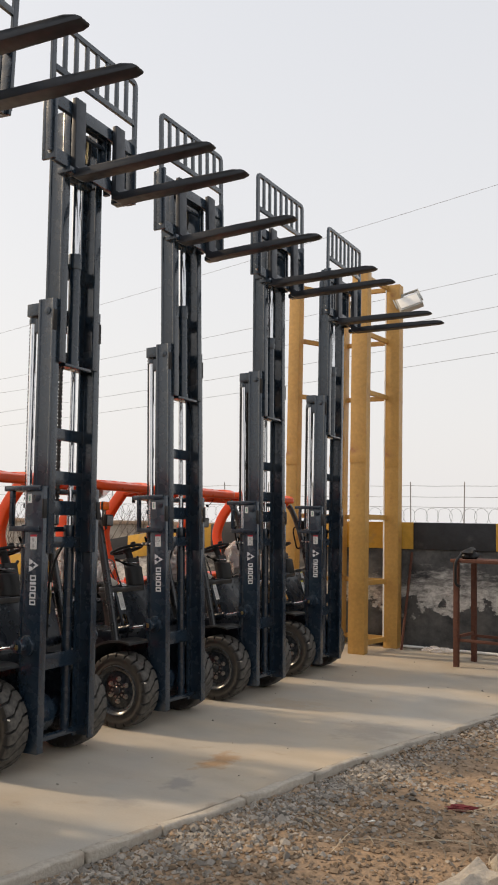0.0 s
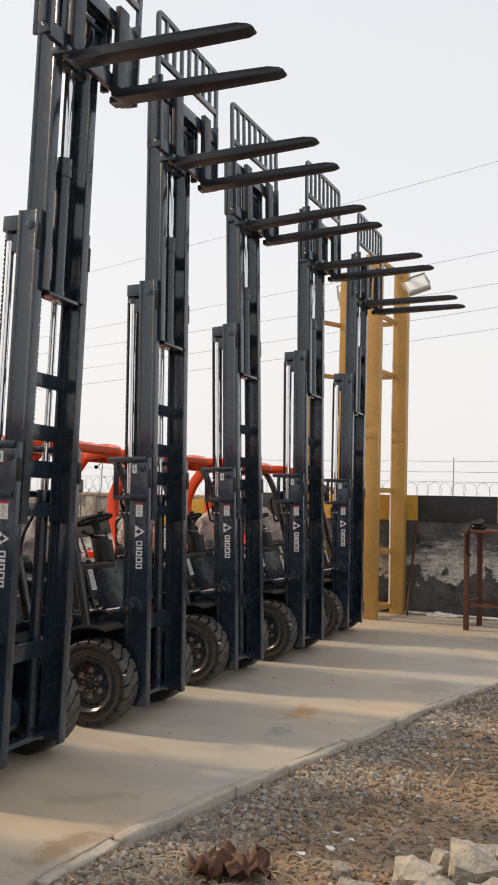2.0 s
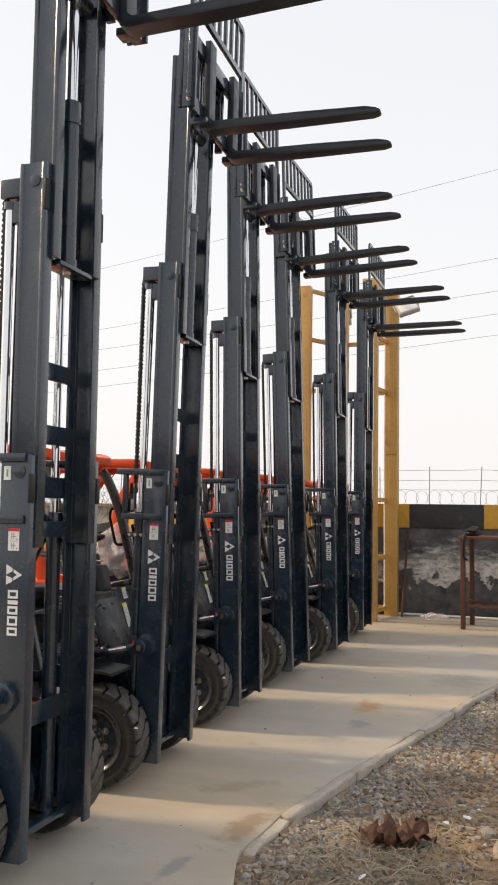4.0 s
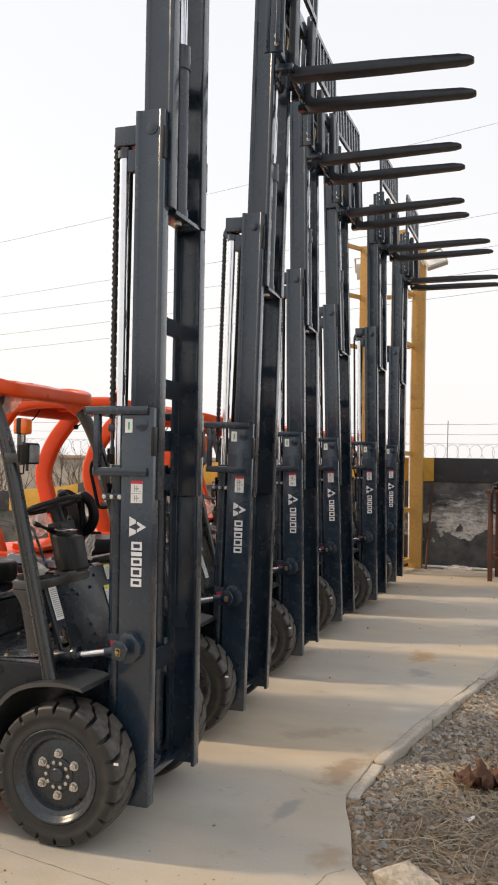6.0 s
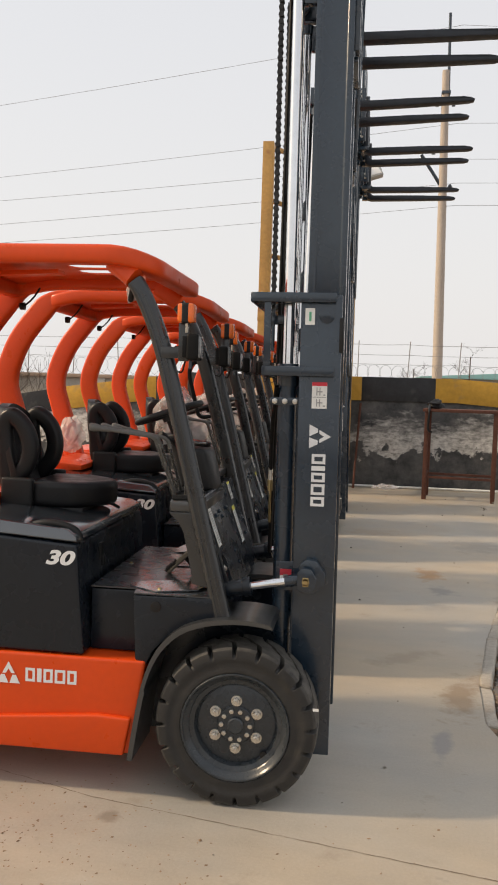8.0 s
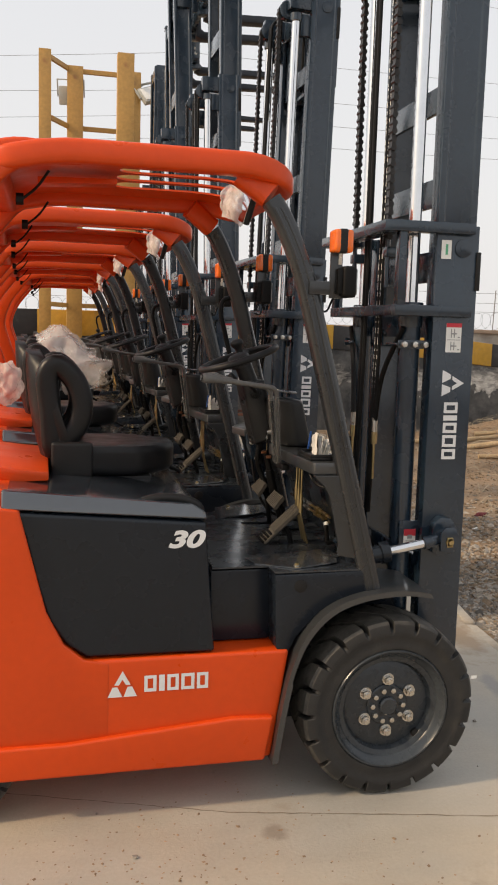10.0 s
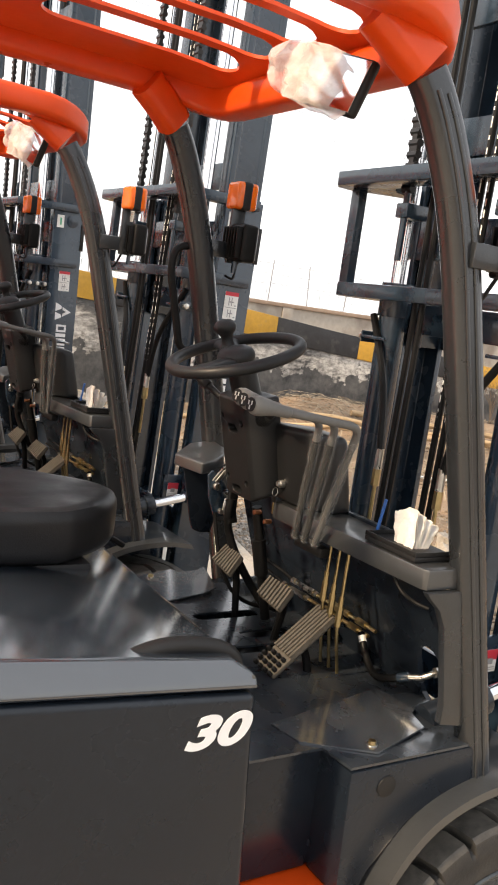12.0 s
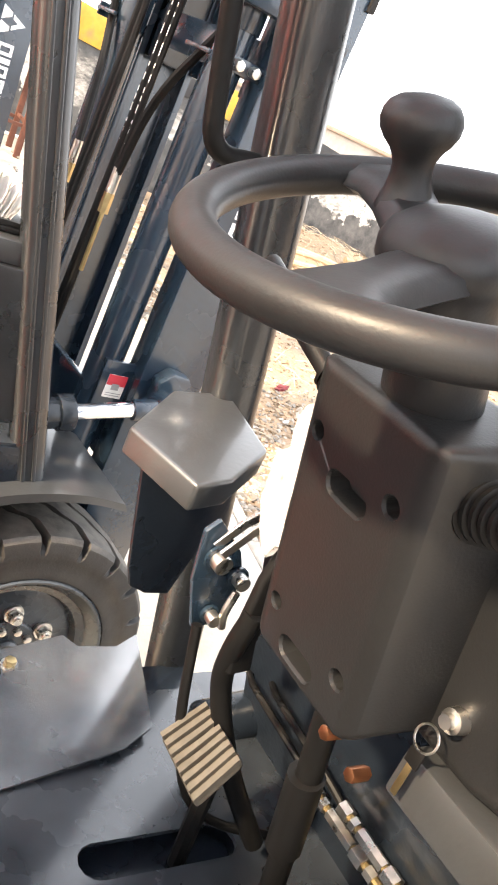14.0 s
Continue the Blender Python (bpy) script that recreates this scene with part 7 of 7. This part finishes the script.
def ground_scraps():
    rng = random.Random(4)
    bm = bmesh.new()
    n = 12
    grid = [[bm.verts.new(((i / n - 0.5) * 0.42, (j / n - 0.5) * 0.30, 0.05 + 0.16 * max(0, noise.noise(Vector((i * 0.45, j * 0.45, 2)))) + 0.05 * noise.noise(Vector((i * 1.1, j * 1.1, 5))))) for j in range(n + 1)] for i in range(n + 1)]
    for i in range(n):
        for j in range(n):
            if not ((i in (0, n - 1) or j in (0, n - 1)) and rng.random() < 0.6):
                bm.faces.new((grid[i][j], grid[i + 1][j], grid[i + 1][j + 1], grid[i][j + 1]))
    rag = part("crumpled_sheet", bm, M_RAG, angle=25)
    sol = rag.modifiers.new("thick", "SOLIDIFY")
    sol.thickness = 0.004
    rag.matrix_basis = pose(-2.88, 2.86, earth_height(-2.88, 2.86), 0, 0, 25)
    tagged(rag, "crumpled rust-brown sheet scrap on the gravel", "scrap")
    strap = part("warning_strap", sweep(smooth_path([(-2.66, 2.66, -0.09), (-2.58, 2.60, -0.06), (-2.52, 2.50, -0.075), (-2.46, 2.47, -0.09)], 0.03), rounded(0.003, 0.022, 0.001, 1), up=(0, 0, 1)), M_LABEL_Y)
    tagged(strap, "torn yellow and black warning strap", "strap")
    part("dark_stripe", sweep([(-2.60, 2.615, -0.062), (-2.555, 2.565, -0.062)], rounded(0.005, 0.023, 0.001, 1), up=(0, 0, 1)), M_HOSE, strap)
    for i, (x, y) in enumerate(((-2.50, 3.35), (-2.62, 3.22), (-2.44, 3.55), (-2.56, 3.62), (-2.15, 5.5), (-2.95, 2.2))):
        bit = part("paper_scrap", bevelled(blob(0.028, 0.016, 0.005, 0.5, i, 2, 2.0), 0), M_LABEL)
        bit.matrix_basis = pose(x, y, earth_height(x, y) + 0.035, 15, 10, 50 * i)
        tagged(bit, "small white paper scrap on the gravel", "scrap", group="paper scraps")
    wrap = part("plastic_scrap", blob(0.20, 0.07, 0.05, 0.5, 7, 3, 2.5), M_FILM)
    wrap.matrix_basis = pose(-3.92, 13.32, 0.045, 0, 0, 10)
    tagged(wrap, "crumpled white plastic sheet at the foot of the wall", "scrap")
    red = part("red_scrap", blob(0.10, 0.03, 0.02, 0.4, 9, 3, 3.0), M_REDRAG)
    red.matrix_basis = pose(-1.72, 6.2, earth_height(-1.72, 6.2) + 0.03, 0, 0, 30)
    tagged(red, "faded red scrap on the gravel", "scrap")
    crumbs = bmesh.new()
    rng = random.Random(31)
    for _ in range(90):
        x, y = rng.uniform(-6.5, -2.8), rng.uniform(-0.3, 12.5)
        if x > kerb_x(y) - 0.3:
            continue
        s = rng.uniform(0.004, 0.013)
        b = blob(s, s * 0.8, s * 0.6, 0.4, rng.random(), 1)
        crumbs = join(crumbs, moved(b, Matrix.Translation((x, y, s * 0.4))))
    o = part("crumbs", crumbs, M_GRAVEL)
    tagged(o, "dark crumbs of grit on the concrete slab", "grit", kind="stuff")
    roll = part("rod_by_tower", rod((-4.50, 13.28, 0.0), (-4.42, 13.56, 1.55), 0.022, 8), M_RUST)
    tagged(roll, "rusty rod leaning against the wall", "rod")
    bag = part("dark_bag", blob(0.13, 0.11, 0.085, 0.3, 2, 3, 1.8), M_PLASTIC)
    bag.location = (-3.17, 12.32, 1.585)
    tagged(bag, "small black bag lying on the steel table", "bag")
    part("strap", pipe([(-0.10, -0.1, 0.0), (-0.12, -0.32, -0.10), (-0.13, -0.30, -0.42), (-0.06, -0.29, -0.45)], 0.02, 0.06), M_PLASTIC, bag)
    pipe_run = part("wall_pipe", rod((-4.6, 13.53, 0.03), (-1.6, 13.53, 0.03), 0.022, 10), M_LABEL)
    tagged(pipe_run, "white pipe along the foot of the wall", "pipe")


ground_scraps()


# ---- the row of forklifts and what lies on them ----
# place, turn in degrees, lean of the raised mast ahead in degrees, extra lift and side shift of the carriage
FORKLIFTS = [(-4.897, 1.680, 0.0, -0.28, 0.060, 0.0), (-4.991, 3.446, 2.0, 0.98, 0.016, 0.045), (-5.041, 5.274, 1.0, -1.26, 0.014, 0.024),
             (-5.058, 7.083, -1.1, -2.19, 0.008, -0.055), (-4.946, 8.733, -1.6, -1.13, 0.0, -0.043), (-4.980, 10.562, -0.6, -0.15, -0.020, 0.006)]
first_truck = forklift()
TRUCKS = [first_truck] + [copy_thing(first_truck, Matrix.Identity(4)) for _ in FORKLIFTS[1:]]
for truck, (x, y, turn, lean, lift, shift) in zip(TRUCKS, FORKLIFTS):
    truck.matrix_basis = pose(x, y, 0, 0, 0, turn)
    swing = Matrix.Translation((0.28, 0, 0.40)) @ Matrix.Rotation(radians(lean), 4, "Y") @ Matrix.Translation((-0.28, 0, -0.40))
    raised = {"outer_mast": (0.0, 0.0), "middle_mast": (lift, 0.0), "inner_mast": (lift * 1.3, 0.0), "carriage": (lift * 1.5 + 0.015, shift)}
    for o in truck.children:
        kind = o.name.split(".")[0]
        if kind in raised:
            o.matrix_basis = swing @ Matrix.Translation((0, raised[kind][1], raised[kind][0])) @ o.matrix_basis


def tissue_box():
    root = empty("tissue_tray")
    tagged(root, "white tissues in a black tray on the forklift dash", "tissues", group="tissues on the dashes")
    part("tray", box(-0.065, 0.055, -0.085, 0.085, 0.0, 0.012, 0.004), M_PLASTIC, root)
    part("tray_rim", join(box(-0.065, 0.055, -0.085, -0.080, 0.012, 0.022, 0.001), box(-0.065, 0.055, 0.080, 0.085, 0.012, 0.022, 0.001), box(-0.065, -0.060, -0.079, 0.079, 0.012, 0.022, 0.001)), M_PLASTIC, root)
    n = 9
    for sheet in range(4):
        t = bmesh.new()
        front = -0.024 + 0.012 * sheet
        for side in (0, 1):
            grid = []
            for j in range(n + 1):
                row = []
                for i in range(n + 1):
                    u, v = i / n - 0.5, j / n
                    lean = 0.010 * v * (sheet - 0.8) + 0.012 * v
                    fold = 0.006 * noise.noise(Vector((u * 5, v * 4, sheet * 3.7)))
                    top = 0.084 - 0.012 * sheet - 0.035 * max(0.0, u + 0.1) + 0.006 * noise.noise(Vector((u * 7, sheet, 2)))
                    row.append(t.verts.new((front + lean + fold + 0.0075 * side * (1 - 0.6 * v), u * (0.064 + 0.012 * v) + 0.012 * v, 0.012 + v * top)))
                grid.append(row)
            for j in range(n):
                for i in range(n):
                    t.faces.new((grid[j][i], grid[j][i + 1], grid[j + 1][i + 1], grid[j + 1][i]))
        part("tissue", t, M_TISSUE, root, "folded white tissue")
    part("pen", rod((-0.02, 0.10, 0.0), (-0.01, 0.095, 0.09), 0.004, 8), M_BLUE, root, "blue pen")
    return root


def wrapped_mirror():
    """A flat mirror head at the right end of a crumpled bag, which is gathered at its other end."""
    root = empty("wrapped_mirror")
    tagged(root, "rear-view mirror wrapped in crumpled clear plastic under the roof", "mirror", group="wrapped mirrors")
    part("mirror", box(-0.012, 0.012, -0.140, 0.030, -0.056, 0.056, 0.012, 3), M_PLASTIC, root)
    part("mirror_glass", box(-0.015, -0.0125, -0.134, 0.024, -0.050, 0.050, 0.001), M_CHROME, root)
    bag = blob(0.034, 0.150, 0.060, 0.12, 4, 4, 2.0)
    for v in bag.verts:
        q = v.co.y / 0.15
        v.co.z = math.copysign(min(abs(v.co.z) * 1.35, 0.060), v.co.z) * (1.0 - 0.25 * max(0.0, q)) + 0.012 * q
        v.co.x *= 1.0 - 0.45 * max(0.0, -q)
        v.co.y = 0.145 * math.copysign(min(abs(q) * 1.15, 1.0), q) + 0.022
        v.co += Vector((0.010, 0.006, 0.008)) * noise.noise(v.co * 22) + Vector((0.006, 0.0, 0.004)) * noise.noise(v.co * 60)
    part("plastic_bag", bag, M_BAG, root, "crumpled whitish plastic bag", 30)
    return root


def seat_cover():
    bm = blob(0.27, 0.26, 0.26, 0.20, 12, 4, 2.6)
    for v in bm.verts:
        if v.co.x > 0.0:
            v.co.z *= 1 - 0.75 * min(1, v.co.x / 0.15) if v.co.z > 0 else 1
            v.co.x *= 1.25
        v.co += Vector((0.02, 0.02, 0.03)) * noise.noise(v.co * 9)
    o = part("seat_cover", bm, M_FILM, None, angle=48)
    return tagged(o, "crumpled clear plastic cover over the forklift seat", "seat cover", group="plastic seat covers")


bag_on_dash = part("plastic_bag", blob(0.030, 0.036, 0.082, 0.30, 5, 4, 2.4), M_FILM, None, angle=40)
bag_on_dash.matrix_basis = pose(FORKLIFTS[0][0] - 0.315, FORKLIFTS[0][1] + 0.280, 1.385, -14, 8, 0)
tagged(bag_on_dash, "small crumpled clear plastic bag over the parking brake grip", "plastic bag")


bag_on_seat = part("plastic_bag", blob(0.085, 0.075, 0.115, 0.30, 11, 4, 2.2), M_BAG, None, angle=40)
bag_on_seat.matrix_basis = pose(-6.385, 3.270, 1.425, 10, 0, 30)
tagged(bag_on_seat, "crumpled pale plastic bag behind the forklift seat", "plastic bag")


tray, mirror, cover = tissue_box(), wrapped_mirror(), seat_cover()
for i, (x, y, turn, *_) in enumerate(FORKLIFTS):
    base = pose(x, y, 0, 0, 0, turn)
    m_tray = base @ pose(-0.245, -0.400, 1.2925)
    m_mirror = base @ pose(-0.560, -0.240, 2.240, 16, 10, 12)
    if i == 0:
        tray.matrix_basis, mirror.matrix_basis = m_tray, m_mirror
    else:
        copy_thing(tray, m_tray)
        copy_thing(mirror, m_mirror)
    if i == 2:
        cover.matrix_basis = base @ pose(-0.98, 0, 1.475, 0, 0, 4)
    elif i > 2:
        copy_thing(cover, base @ pose(-0.98, 0, 1.475, 0, 0, 7 * i))
